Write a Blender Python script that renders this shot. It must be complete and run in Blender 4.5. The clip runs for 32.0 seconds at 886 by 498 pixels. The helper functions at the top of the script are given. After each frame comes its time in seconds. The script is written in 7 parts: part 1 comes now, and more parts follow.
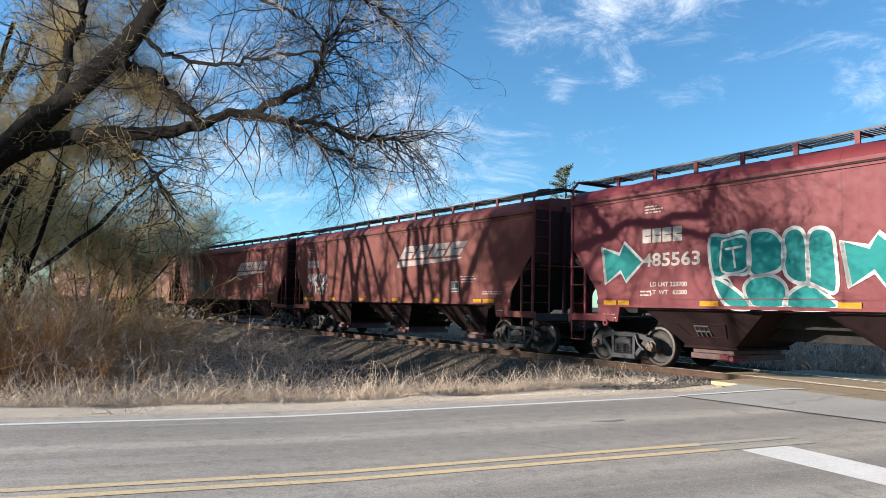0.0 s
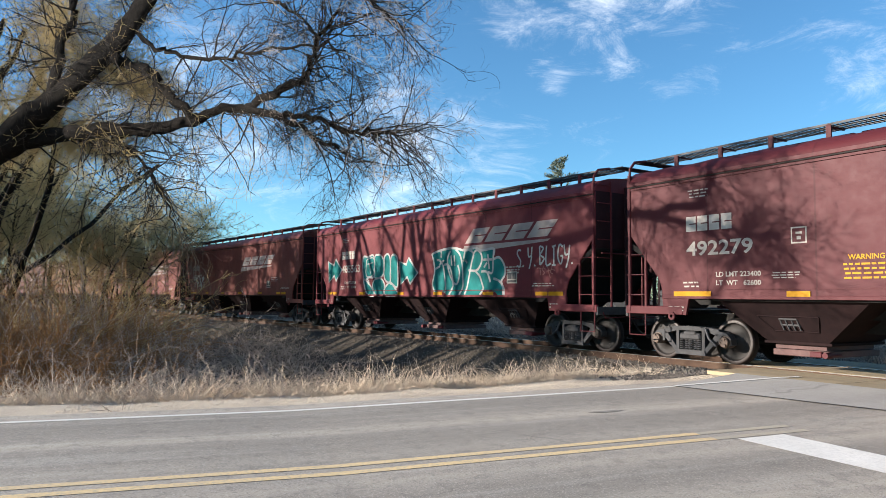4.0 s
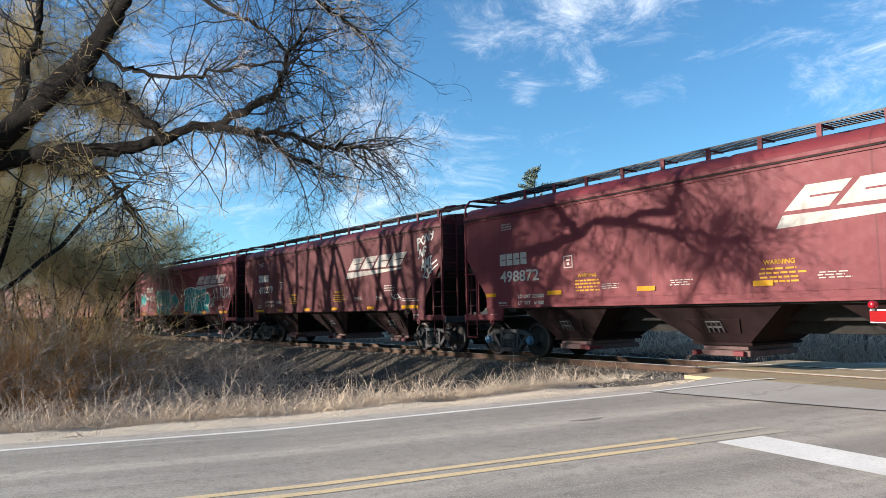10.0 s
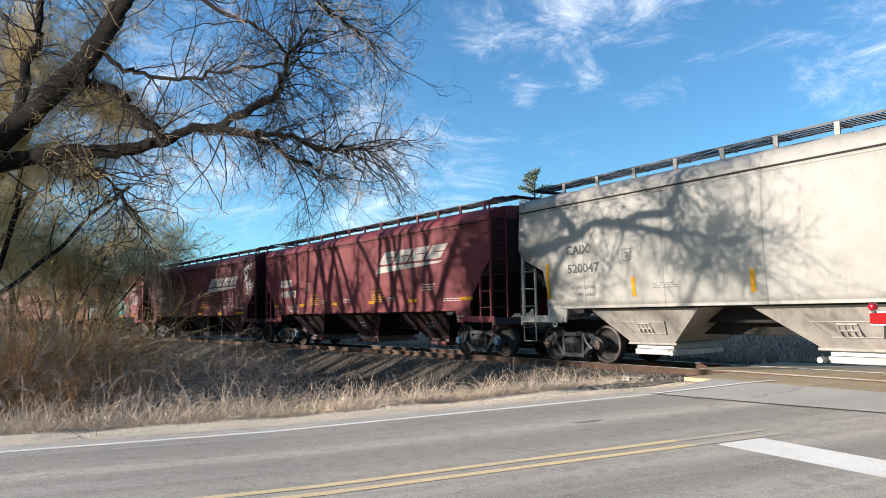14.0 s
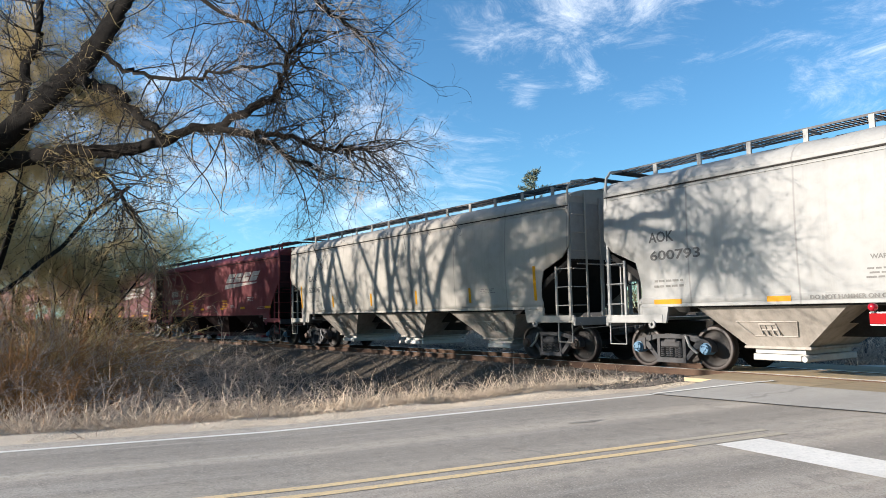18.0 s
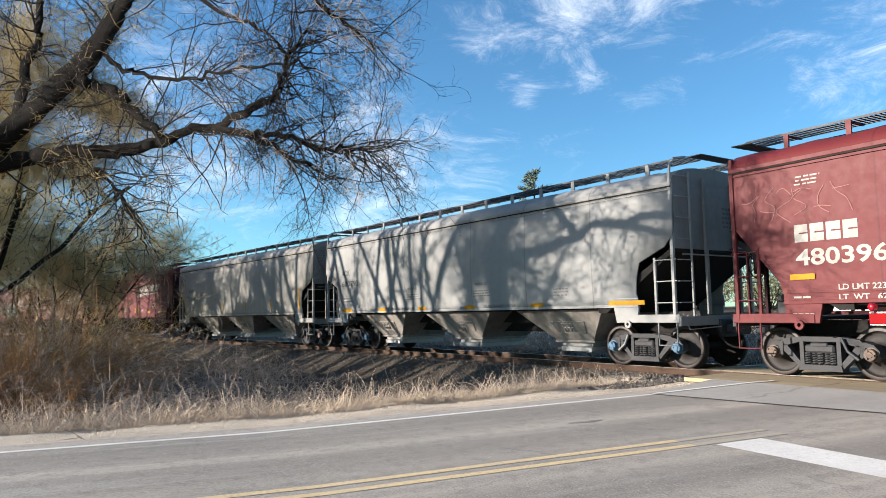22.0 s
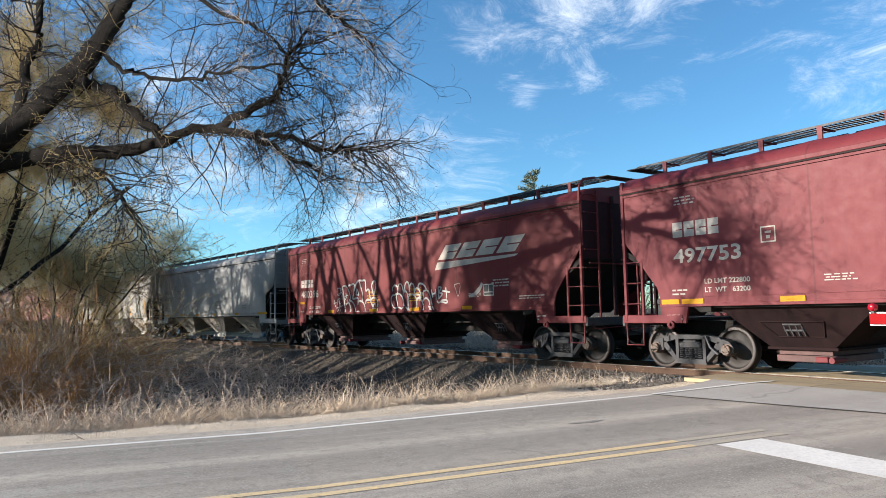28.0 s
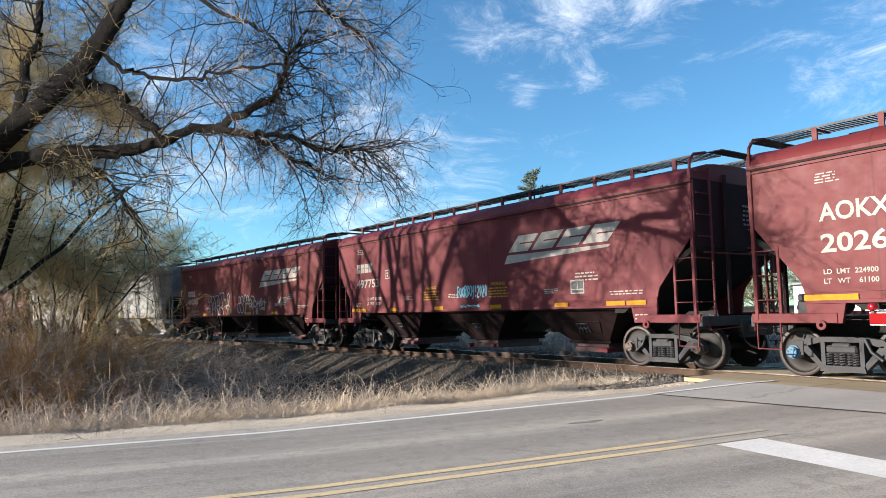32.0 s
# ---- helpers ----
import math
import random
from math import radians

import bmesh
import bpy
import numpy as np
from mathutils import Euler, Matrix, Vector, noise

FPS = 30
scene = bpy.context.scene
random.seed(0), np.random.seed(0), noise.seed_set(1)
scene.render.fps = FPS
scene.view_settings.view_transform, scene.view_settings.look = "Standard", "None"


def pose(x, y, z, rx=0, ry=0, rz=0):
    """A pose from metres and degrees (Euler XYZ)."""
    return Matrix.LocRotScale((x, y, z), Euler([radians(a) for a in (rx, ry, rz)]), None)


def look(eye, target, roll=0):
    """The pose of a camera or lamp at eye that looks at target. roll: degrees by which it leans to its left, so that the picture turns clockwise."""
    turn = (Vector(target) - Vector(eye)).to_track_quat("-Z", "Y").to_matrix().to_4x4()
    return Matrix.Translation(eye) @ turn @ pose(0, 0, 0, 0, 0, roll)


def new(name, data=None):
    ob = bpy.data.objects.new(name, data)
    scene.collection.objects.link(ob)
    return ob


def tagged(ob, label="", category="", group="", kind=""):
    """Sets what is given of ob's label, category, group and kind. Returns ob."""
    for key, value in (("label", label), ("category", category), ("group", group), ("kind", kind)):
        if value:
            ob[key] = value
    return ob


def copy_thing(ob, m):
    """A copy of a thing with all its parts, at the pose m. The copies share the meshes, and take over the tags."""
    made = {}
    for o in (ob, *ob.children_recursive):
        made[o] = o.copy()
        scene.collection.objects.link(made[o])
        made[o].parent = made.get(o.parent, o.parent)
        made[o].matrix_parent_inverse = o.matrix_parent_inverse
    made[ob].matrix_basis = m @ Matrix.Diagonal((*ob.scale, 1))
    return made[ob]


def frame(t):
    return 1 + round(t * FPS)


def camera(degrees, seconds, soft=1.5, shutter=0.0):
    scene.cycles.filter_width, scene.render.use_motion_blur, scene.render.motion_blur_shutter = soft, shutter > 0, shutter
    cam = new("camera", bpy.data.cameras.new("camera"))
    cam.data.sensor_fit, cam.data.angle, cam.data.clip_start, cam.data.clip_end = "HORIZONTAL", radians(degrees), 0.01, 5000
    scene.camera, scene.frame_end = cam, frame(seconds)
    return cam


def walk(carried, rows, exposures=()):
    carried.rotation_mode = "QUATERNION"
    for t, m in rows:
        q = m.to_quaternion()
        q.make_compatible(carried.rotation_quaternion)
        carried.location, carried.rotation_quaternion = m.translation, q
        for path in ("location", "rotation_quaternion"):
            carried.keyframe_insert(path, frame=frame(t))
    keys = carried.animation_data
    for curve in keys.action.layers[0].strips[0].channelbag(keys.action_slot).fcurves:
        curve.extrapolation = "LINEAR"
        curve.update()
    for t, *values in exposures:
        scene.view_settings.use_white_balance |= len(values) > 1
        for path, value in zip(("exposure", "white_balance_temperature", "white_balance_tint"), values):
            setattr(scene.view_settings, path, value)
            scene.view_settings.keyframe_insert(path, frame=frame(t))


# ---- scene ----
EXPO, SKY, SKYTINT, CLOUD = 1.36, 0.080, (0.59, 0.96, 1.15, 1), (7.6, 7.9, 8.4, 1)
# Lens and stance of the hand-held camera, which only turns.
EYE = Vector((0.0, 0.0, 1.316))
cam = camera(63.38, 32.0, soft=0.85)
# seconds, turn to the left of +y, tilt up, roll (degrees)
TURNS = (
    (0.0, 59.542, 4.401, 1.227), (0.5, 59.632, 4.609, 1.273), (1.0, 59.651, 4.677, 1.256), (1.5, 59.705, 4.739, 1.257),
    (2.0, 59.723, 4.738, 1.267), (2.5, 59.763, 4.734, 1.271), (3.0, 59.736, 4.576, 1.632), (3.5, 59.528, 4.248, 0.975),
    (5.5, 58.115, 3.144, -0.29), (6.0, 57.94, 3.349, -1.936), (6.5, 58.29, 3.655, -1.878), (7.0, 58.774, 4.644, -1.902),
    (7.5, 57.63, 4.624, -1.56), (8.0, 57.559, 4.895, -1.542), (8.5, 57.38, 4.884, -1.217), (9.0, 57.272, 4.9, -1.152),
    (10.0, 57.272, 4.858, -1.149), (11.0, 57.257, 4.906, -1.141), (12.0, 57.267, 4.978, -1.149), (13.0, 57.267, 4.993, -1.112),
    (14.5, 57.263, 5.003, -1.099), (17.0, 57.255, 5.01, -1.09), (20.0, 57.248, 5.024, -1.108), (23.0, 57.241, 5.021, -1.118),
    (25.5, 57.241, 5.021, -1.118), (28.0, 57.245, 5.05, -1.135), (30.0, 57.245, 5.04, -1.117), (32.0, 57.238, 5.032, -1.132),
)


def aim(yaw, tilt, roll):
    a, b = radians(yaw), radians(tilt)
    ahead = Vector((-math.sin(a) * math.cos(b), math.cos(a) * math.cos(b), math.sin(b)))
    return look(EYE, EYE + ahead, roll)


walk(cam, [(t, aim(a, b, c)) for t, a, b, c in TURNS], exposures=((0.0, EXPO), (32.0, EXPO)))

# ---- light ----
SUN_AZ, SUN_EL = 207.5, 13.7  # degrees clockwise from +y, and above the horizon
to_sun = Vector((math.sin(radians(SUN_AZ)) * math.cos(radians(SUN_EL)),
                 math.cos(radians(SUN_AZ)) * math.cos(radians(SUN_EL)), math.sin(radians(SUN_EL))))
sun = new("sun", bpy.data.lights.new("sun", "SUN"))
sun.data.energy, sun.data.angle, sun.data.color = 4.8, radians(0.62), (1.0, 0.905, 0.80)
sun.matrix_world = look(to_sun * 60, (0, 0, 0))


def link(tree, a, b):
    tree.links.new(a, b)


def make_world():
    world = bpy.data.worlds.new("sky")
    scene.world = world
    world.use_nodes = True
    nt = world.node_tree
    nt.nodes.clear()
    N = nt.nodes.new
    out, bg, sky = N("ShaderNodeOutputWorld"), N("ShaderNodeBackground"), N("ShaderNodeTexSky")
    sky.sky_type, sky.sun_disc = "NISHITA", False
    sky.sun_elevation, sky.sun_rotation = radians(SUN_EL), radians(SUN_AZ)
    sky.altitude, sky.air_density, sky.dust_density, sky.ozone_density = 600, 1.0, 0.25, 2.2
    bg.inputs["Strength"].default_value = SKY
    coord = N("ShaderNodeTexCoord")
    # wisps of cloud: stretched noise on the dome, thick in a few drifts
    sep = N("ShaderNodeSeparateXYZ")
    link(nt, coord.outputs["Generated"], sep.inputs[0])
    mapping = N("ShaderNodeMapping")
    mapping.inputs["Scale"].default_value = (5.5, 9.0, 18.0)
    mapping.inputs["Rotation"].default_value = (0.12, 0.1, 0.6)
    link(nt, coord.outputs["Generated"], mapping.inputs[0])
    noi = N("ShaderNodeTexNoise")
    noi.inputs["Scale"].default_value, noi.inputs["Detail"].default_value, noi.inputs["Roughness"].default_value = 1.0, 14.0, 0.74
    noi.inputs["Distortion"].default_value = 0.7
    link(nt, mapping.outputs[0], noi.inputs["Vector"])
    total = None
    for (x, y, z), size, amount in (((-0.66, 0.64, 0.42), 0.15, 0.27), ((-0.58, 0.70, 0.43), 0.15, 0.27), ((-0.735, 0.56, 0.395), 0.11, 0.22),
                                    ((-0.736, 0.615, 0.282), 0.04, 0.2), ((-0.676, 0.668, 0.311), 0.045, 0.18),
                                    ((-0.87, 0.45, 0.19), 0.2, 0.25), ((-0.82, 0.54, 0.16), 0.14, 0.18), ((-0.97, 0.2, 0.22), 0.32, 0.17), ((-0.42, 0.86, 0.33), 0.18, 0.17),
                                    # the last three drifts, out of view, are added for white fill light
                                    ((-0.30, 0.85, 0.43), 0.3, 0.18), ((0.3, -0.7, 0.5), 0.9, 0.30), ((0.8, 0.4, 0.4), 0.6, 0.25), ((-0.5, -0.6, 0.65), 0.8, 0.28)):
        dist = N("ShaderNodeVectorMath")
        dist.operation = "DISTANCE"
        dist.inputs[1].default_value = (x, y, z)
        link(nt, coord.outputs["Generated"], dist.inputs[0])
        ramp = N("ShaderNodeMapRange")
        ramp.interpolation_type = "SMOOTHSTEP"
        for k, v in enumerate((0.0, size, amount, 0.0)):
            ramp.inputs[1 + k].default_value = v
        link(nt, dist.outputs["Value"], ramp.inputs["Value"])
        if total is None:
            total = ramp.outputs[0]
        else:
            most = N("ShaderNodeMath")
            most.operation = "MAXIMUM"
            link(nt, total, most.inputs[0])
            link(nt, ramp.outputs[0], most.inputs[1])
            total = most.outputs[0]
    add = N("ShaderNodeMath")
    add.operation = "ADD"
    link(nt, noi.outputs["Fac"], add.inputs[0])
    link(nt, total, add.inputs[1])
    edge = N("ShaderNodeMapRange")
    edge.interpolation_type = "SMOOTHSTEP"
    for k, v in enumerate((0.55, 1.10, 0.0, 0.9)):
        edge.inputs[1 + k].default_value = v
    link(nt, add.outputs[0], edge.inputs["Value"])
    tint = N("ShaderNodeMix")
    tint.data_type = "RGBA"
    tint.blend_type = "MULTIPLY"
    tint.inputs[0].default_value = 1.0
    tint.inputs[7].default_value = SKYTINT
    link(nt, sky.outputs[0], tint.inputs[6])
    mix = N("ShaderNodeMix")
    mix.data_type = "RGBA"
    mix.inputs[7].default_value = CLOUD
    link(nt, edge.outputs[0], mix.inputs[0])
    link(nt, tint.outputs[2], mix.inputs[6])
    link(nt, mix.outputs[2], bg.inputs["Color"])
    link(nt, bg.outputs[0], out.inputs[0])


make_world()


# ---- materials ----
def surface(name, base, second, third=None, scale=(0.6, 14.0), rough=(0.55, 0.85), metal=0.0, bump=0.25, depth=0.01,
            stretch=(1, 1, 1), vary=0.0, clear=0.0, contrast=(0.35, 0.65), fine=0.35):
    """A painted, stony or woody surface: two colours blended by broad noise, a third by fine noise, relief by both."""
    m = bpy.data.materials.new(name)
    m.use_nodes = True
    nt = m.node_tree
    N = nt.nodes.new
    bsdf = nt.nodes["Principled BSDF"]
    coord, mapping = N("ShaderNodeTexCoord"), N("ShaderNodeMapping")
    mapping.inputs["Scale"].default_value = stretch
    link(nt, coord.outputs["Object"], mapping.inputs[0])
    info = N("ShaderNodeObjectInfo")
    shift = N("ShaderNodeVectorMath")
    shift.operation = "ADD"
    times = N("ShaderNodeVectorMath")
    times.operation = "SCALE"
    times.inputs[0].default_value = (37.0, 11.0, 5.0)
    link(nt, info.outputs["Random"], times.inputs["Scale"])
    link(nt, mapping.outputs[0], shift.inputs[0])
    link(nt, times.outputs[0], shift.inputs[1])
    broad, small = N("ShaderNodeTexNoise"), N("ShaderNodeTexNoise")
    for node, s, d in ((broad, scale[0], 6.0), (small, scale[1], 8.0)):
        node.inputs["Scale"].default_value, node.inputs["Detail"].default_value, node.inputs["Roughness"].default_value = s, d, 0.65
        link(nt, shift.outputs[0], node.inputs["Vector"])
    ramp = N("ShaderNodeMapRange")
    ramp.inputs[1].default_value, ramp.inputs[2].default_value = contrast
    link(nt, broad.outputs["Fac"], ramp.inputs["Value"])
    mix = N("ShaderNodeMix")
    mix.data_type = "RGBA"
    mix.inputs[6].default_value, mix.inputs[7].default_value = (*base, 1), (*second, 1)
    link(nt, ramp.outputs[0], mix.inputs[0])
    colour = mix.outputs[2]
    grain = N("ShaderNodeMapRange")
    grain.inputs[1].default_value, grain.inputs[2].default_value = 0.45, 0.75
    grain.inputs[4].default_value = fine
    link(nt, small.outputs["Fac"], grain.inputs["Value"])
    mix2 = N("ShaderNodeMix")
    mix2.data_type = "RGBA"
    mix2.inputs[7].default_value = (*(third or second), 1)
    link(nt, grain.outputs[0], mix2.inputs[0])
    link(nt, colour, mix2.inputs[6])
    colour = mix2.outputs[2]
    if vary:
        hsv, span = N("ShaderNodeHueSaturation"), N("ShaderNodeMapRange")
        span.inputs[3].default_value, span.inputs[4].default_value = 1 - vary, 1 + vary
        link(nt, info.outputs["Random"], span.inputs["Value"])
        link(nt, span.outputs[0], hsv.inputs["Value"])
        link(nt, colour, hsv.inputs["Color"])
        colour = hsv.outputs[0]
    link(nt, colour, bsdf.inputs["Base Color"])
    rmap = N("ShaderNodeMapRange")
    rmap.inputs[3].default_value, rmap.inputs[4].default_value = rough
    link(nt, small.outputs["Fac"], rmap.inputs["Value"])
    link(nt, rmap.outputs[0], bsdf.inputs["Roughness"])
    bsdf.inputs["Metallic"].default_value = metal
    if clear:
        bsdf.inputs["Coat Weight"].default_value = clear
        bsdf.inputs["Coat Roughness"].default_value = 0.3
    if bump:
        b = N("ShaderNodeBump")
        b.inputs["Strength"].default_value, b.inputs["Distance"].default_value = bump, depth
        link(nt, small.outputs["Fac"], b.inputs["Height"])
        link(nt, b.outputs[0], bsdf.inputs["Normal"])
    return m


def glow(name, colour, strength):
    m = bpy.data.materials.new(name)
    m.use_nodes = True
    b = m.node_tree.nodes["Principled BSDF"]
    b.inputs["Base Color"].default_value = (*colour, 1)
    b.inputs["Emission Color"].default_value = (*colour, 1)
    b.inputs["Emission Strength"].default_value = strength
    b.inputs["Roughness"].default_value = 0.25
    return m


def car_paint(name, base, worn, dirt, rust=0.3, gloss=0.42):
    """Railcar paint: fading in broad clouds, vertical runs of grime, road dust low down on the side, rust freckles."""
    m = surface(name, base, worn, dirt, scale=(0.35, 5.0), rough=(gloss, gloss + 0.25), bump=0.12, depth=0.006, contrast=(0.3, 0.75), fine=0.22)
    nt = m.node_tree
    N = nt.nodes.new
    bsdf = nt.nodes["Principled BSDF"]
    bsdf.inputs["Specular IOR Level"].default_value = 0.15
    old = bsdf.inputs["Base Color"].links[0].from_socket
    coord = N("ShaderNodeTexCoord")
    run, runs = N("ShaderNodeMapping"), N("ShaderNodeTexNoise")
    run.inputs["Scale"].default_value = (3.2, 3.2, 0.22)
    runs.inputs["Scale"].default_value, runs.inputs["Detail"].default_value, runs.inputs["Roughness"].default_value = 1.6, 7.0, 0.7
    link(nt, coord.outputs["Object"], run.inputs[0])
    link(nt, run.outputs[0], runs.inputs["Vector"])
    r = N("ShaderNodeMapRange")
    for k, v in enumerate((0.50, 0.78, 0.0, 0.75 * rust + 0.24)):
        r.inputs[1 + k].default_value = v
    link(nt, runs.outputs["Fac"], r.inputs["Value"])
    mix = N("ShaderNodeMix")
    mix.data_type = "RGBA"
    mix.inputs[7].default_value = (*dirt, 1)
    link(nt, r.outputs[0], mix.inputs[0])
    link(nt, old, mix.inputs[6])
    freckle, fr = N("ShaderNodeTexNoise"), N("ShaderNodeMapRange")
    freckle.inputs["Scale"].default_value, freckle.inputs["Detail"].default_value = 2.6, 12.0
    for k, v in enumerate((0.66, 0.72, 0.0, rust)):
        fr.inputs[1 + k].default_value = v
    link(nt, coord.outputs["Object"], freckle.inputs["Vector"])
    link(nt, freckle.outputs["Fac"], fr.inputs["Value"])
    mix2 = N("ShaderNodeMix")
    mix2.data_type = "RGBA"
    mix2.inputs[7].default_value = (0.10, 0.045, 0.025, 1)
    link(nt, fr.outputs[0], mix2.inputs[0])
    link(nt, mix.outputs[2], mix2.inputs[6])
    # faint upright weld seams between the side sheets
    sep, part_, wrap, off, thin, seam = N("ShaderNodeSeparateXYZ"), N("ShaderNodeMath"), N("ShaderNodeMath"), N("ShaderNodeMath"), N("ShaderNodeMapRange"), N("ShaderNodeMix")
    part_.operation, wrap.operation, off.operation = "DIVIDE", "FRACT", "ABSOLUTE"
    part_.inputs[1].default_value = 2.29
    link(nt, coord.outputs["Object"], sep.inputs[0])
    link(nt, sep.outputs["X"], part_.inputs[0])
    shift_ = N("ShaderNodeMath")
    shift_.operation = "SUBTRACT"
    shift_.inputs[1].default_value = 0.5
    link(nt, part_.outputs[0], wrap.inputs[0])
    link(nt, wrap.outputs[0], shift_.inputs[0])
    link(nt, shift_.outputs[0], off.inputs[0])
    for k, v in enumerate((0.004, 0.011, 0.38, 0.0)):
        thin.inputs[1 + k].default_value = v
    link(nt, off.outputs[0], thin.inputs["Value"])
    seam.data_type = "RGBA"
    seam.inputs[7].default_value = (*[c * 0.6 for c in dirt], 1)
    link(nt, thin.outputs[0], seam.inputs[0])
    link(nt, mix2.outputs[2], seam.inputs[6])
    link(nt, seam.outputs[2], bsdf.inputs["Base Color"])
    return m


DIRTY_CREAM = surface("dirty_cream_paint", (0.3011, 0.2722, 0.2413), (0.2013, 0.1799, 0.1576), (0.0893, 0.07631, 0.06765), scale=(1.0, 6.0), rough=(0.6, 0.9), stretch=(1, 1, 0.4), fine=0.6)
# End paints: grime, plus the shade between cars put into the colour.
DARK_END = surface("grimy_shaded_maroon_paint", (0.034, 0.014, 0.017), (0.024, 0.012, 0.014), (0.06, 0.028, 0.028), scale=(0.8, 7.0), rough=(0.6, 0.9))
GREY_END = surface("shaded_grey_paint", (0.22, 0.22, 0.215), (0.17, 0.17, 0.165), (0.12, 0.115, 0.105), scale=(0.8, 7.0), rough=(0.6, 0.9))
# Chute grime, made darker still by painting in the shade under the sill.
GRIME_SHADE = surface("dirty_shaded_chute", (0.017, 0.0085, 0.0088), (0.011, 0.0065, 0.007), (0.032, 0.018, 0.017), scale=(1.2, 7.0), rough=(0.8, 0.95), stretch=(1, 1, 0.4))
def paved(m, dark, pale, amount, speck, lane=False):
    """Adds to an asphalt its long wheel-worn streaks along the road, a speckle of stones and a few hair cracks."""
    nt = m.node_tree
    N = nt.nodes.new
    bsdf = nt.nodes["Principled BSDF"]
    colour = bsdf.inputs["Base Color"].links[0].from_socket
    coord, turn, long_ = N("ShaderNodeTexCoord"), N("ShaderNodeMapping"), N("ShaderNodeMapping")
    turn.inputs["Rotation"].default_value = (0, 0, radians(11.8))
    long_.inputs["Scale"].default_value = (1.5, 0.07, 1)
    link(nt, coord.outputs["Object"], turn.inputs[0])
    link(nt, turn.outputs[0], long_.inputs[0])

    def layer(vector, scale, detail, lo, hi, most, tone):
        nonlocal colour
        noise, span, mix = N("ShaderNodeTexNoise"), N("ShaderNodeMapRange"), N("ShaderNodeMix")
        noise.inputs["Scale"].default_value, noise.inputs["Detail"].default_value, noise.inputs["Roughness"].default_value = scale, detail, 0.6
        link(nt, vector, noise.inputs["Vector"])
        for k, v in enumerate((lo, hi, 0.0, most)):
            span.inputs[1 + k].default_value = v
        link(nt, noise.outputs["Fac"], span.inputs["Value"])
        mix.data_type = "RGBA"
        mix.inputs[7].default_value = (*tone, 1)
        link(nt, span.outputs[0], mix.inputs[0])
        link(nt, colour, mix.inputs[6])
        colour = mix.outputs[2]

    def lanes():
        """Polished wheel tracks and the paler strips between them, by the distance across the road."""
        nonlocal colour
        across, wander, sway, span, ramp, mix = N("ShaderNodeVectorMath"), N("ShaderNodeTexNoise"), N("ShaderNodeMath"), N("ShaderNodeMapRange"), N("ShaderNodeValToRGB"), N("ShaderNodeMix")
        across.operation, sway.operation, mix.data_type = "DOT_PRODUCT", "MULTIPLY_ADD", "RGBA"
        across.inputs[1].default_value = (0.9788, -0.2047, 0)
        wander.inputs["Scale"].default_value, wander.inputs["Detail"].default_value = 1.1, 6.0
        link(nt, coord.outputs["Object"], across.inputs[0])
        link(nt, long_.outputs[0], wander.inputs["Vector"])
        link(nt, wander.outputs["Fac"], sway.inputs[0])
        sway.inputs[1].default_value = 0.9
        link(nt, across.outputs["Value"], sway.inputs[2])
        for k, v in enumerate((-10.01, -1.61, 0.0, 1.0)):
            span.inputs[1 + k].default_value = v
        link(nt, sway.outputs[0], span.inputs["Value"])
        stops = ((-3.5, 0.03), (-3.1, 0.62), (-2.3, 0.55), (-1.95, 0.05), (-1.65, 0.05), (-1.4, 0.5), (-0.85, 0.55), (-0.3, 0.15), (0.5, 0.12), (1.0, 0.5), (1.6, 0.5), (2.0, 0.15), (2.4, 0.15), (2.8, 0.5), (3.6, 0.5))
        cells = ramp.color_ramp.elements
        for c, v in stops:
            cells.new((c + 4.0) / 8.4).color = (v, v, v, 1)
        cells[0].color = cells[len(cells) - 1].color = (0.02, 0.02, 0.02, 1)
        link(nt, span.outputs[0], ramp.inputs[0])
        mix.inputs[7].default_value = (*dark, 1)
        link(nt, ramp.outputs[0], mix.inputs[0])
        link(nt, colour, mix.inputs[6])
        colour = mix.outputs[2]

    if lane:
        lanes()
    layer(long_.outputs[0], 0.8, 5.0, 0.45, 0.62, amount * (0.5 if lane else 1.15), dark)
    layer(long_.outputs[0], 2.6, 8.0, 0.54, 0.72, amount * 0.5, pale)
    layer(coord.outputs["Object"], 5.0, 5.0, 0.5, 0.72, speck * 0.7, dark)
    layer(coord.outputs["Object"], 46.0, 2.0, 0.54, 0.64, speck * 0.7, dark)
    layer(coord.outputs["Object"], 55.0, 2.0, 0.56, 0.65, speck * 0.7, pale)
    bend, crack, width, mix = N("ShaderNodeTexNoise"), N("ShaderNodeTexVoronoi"), N("ShaderNodeMapRange"), N("ShaderNodeMix")
    push = N("ShaderNodeVectorMath")
    bend.inputs["Scale"].default_value = 2.2
    push.operation = "MULTIPLY_ADD"
    push.inputs[1].default_value = (0.5, 0.5, 0)
    link(nt, coord.outputs["Object"], bend.inputs["Vector"])
    link(nt, bend.outputs["Color"], push.inputs[0])
    link(nt, turn.outputs[0], push.inputs[2])
    crack.feature = "DISTANCE_TO_EDGE"
    crack.inputs["Scale"].default_value = 0.33
    link(nt, push.outputs[0], crack.inputs["Vector"])
    for k, v in enumerate((0.0008, 0.003, 0.3, 0.0)):
        width.inputs[1 + k].default_value = v
    link(nt, crack.outputs["Distance"], width.inputs["Value"])
    mix.data_type = "RGBA"
    mix.inputs[7].default_value = (0.07, 0.066, 0.06, 1)
    link(nt, width.outputs[0], mix.inputs[0])
    link(nt, colour, mix.inputs[6])
    link(nt, mix.outputs[2], bsdf.inputs["Base Color"])
    return m


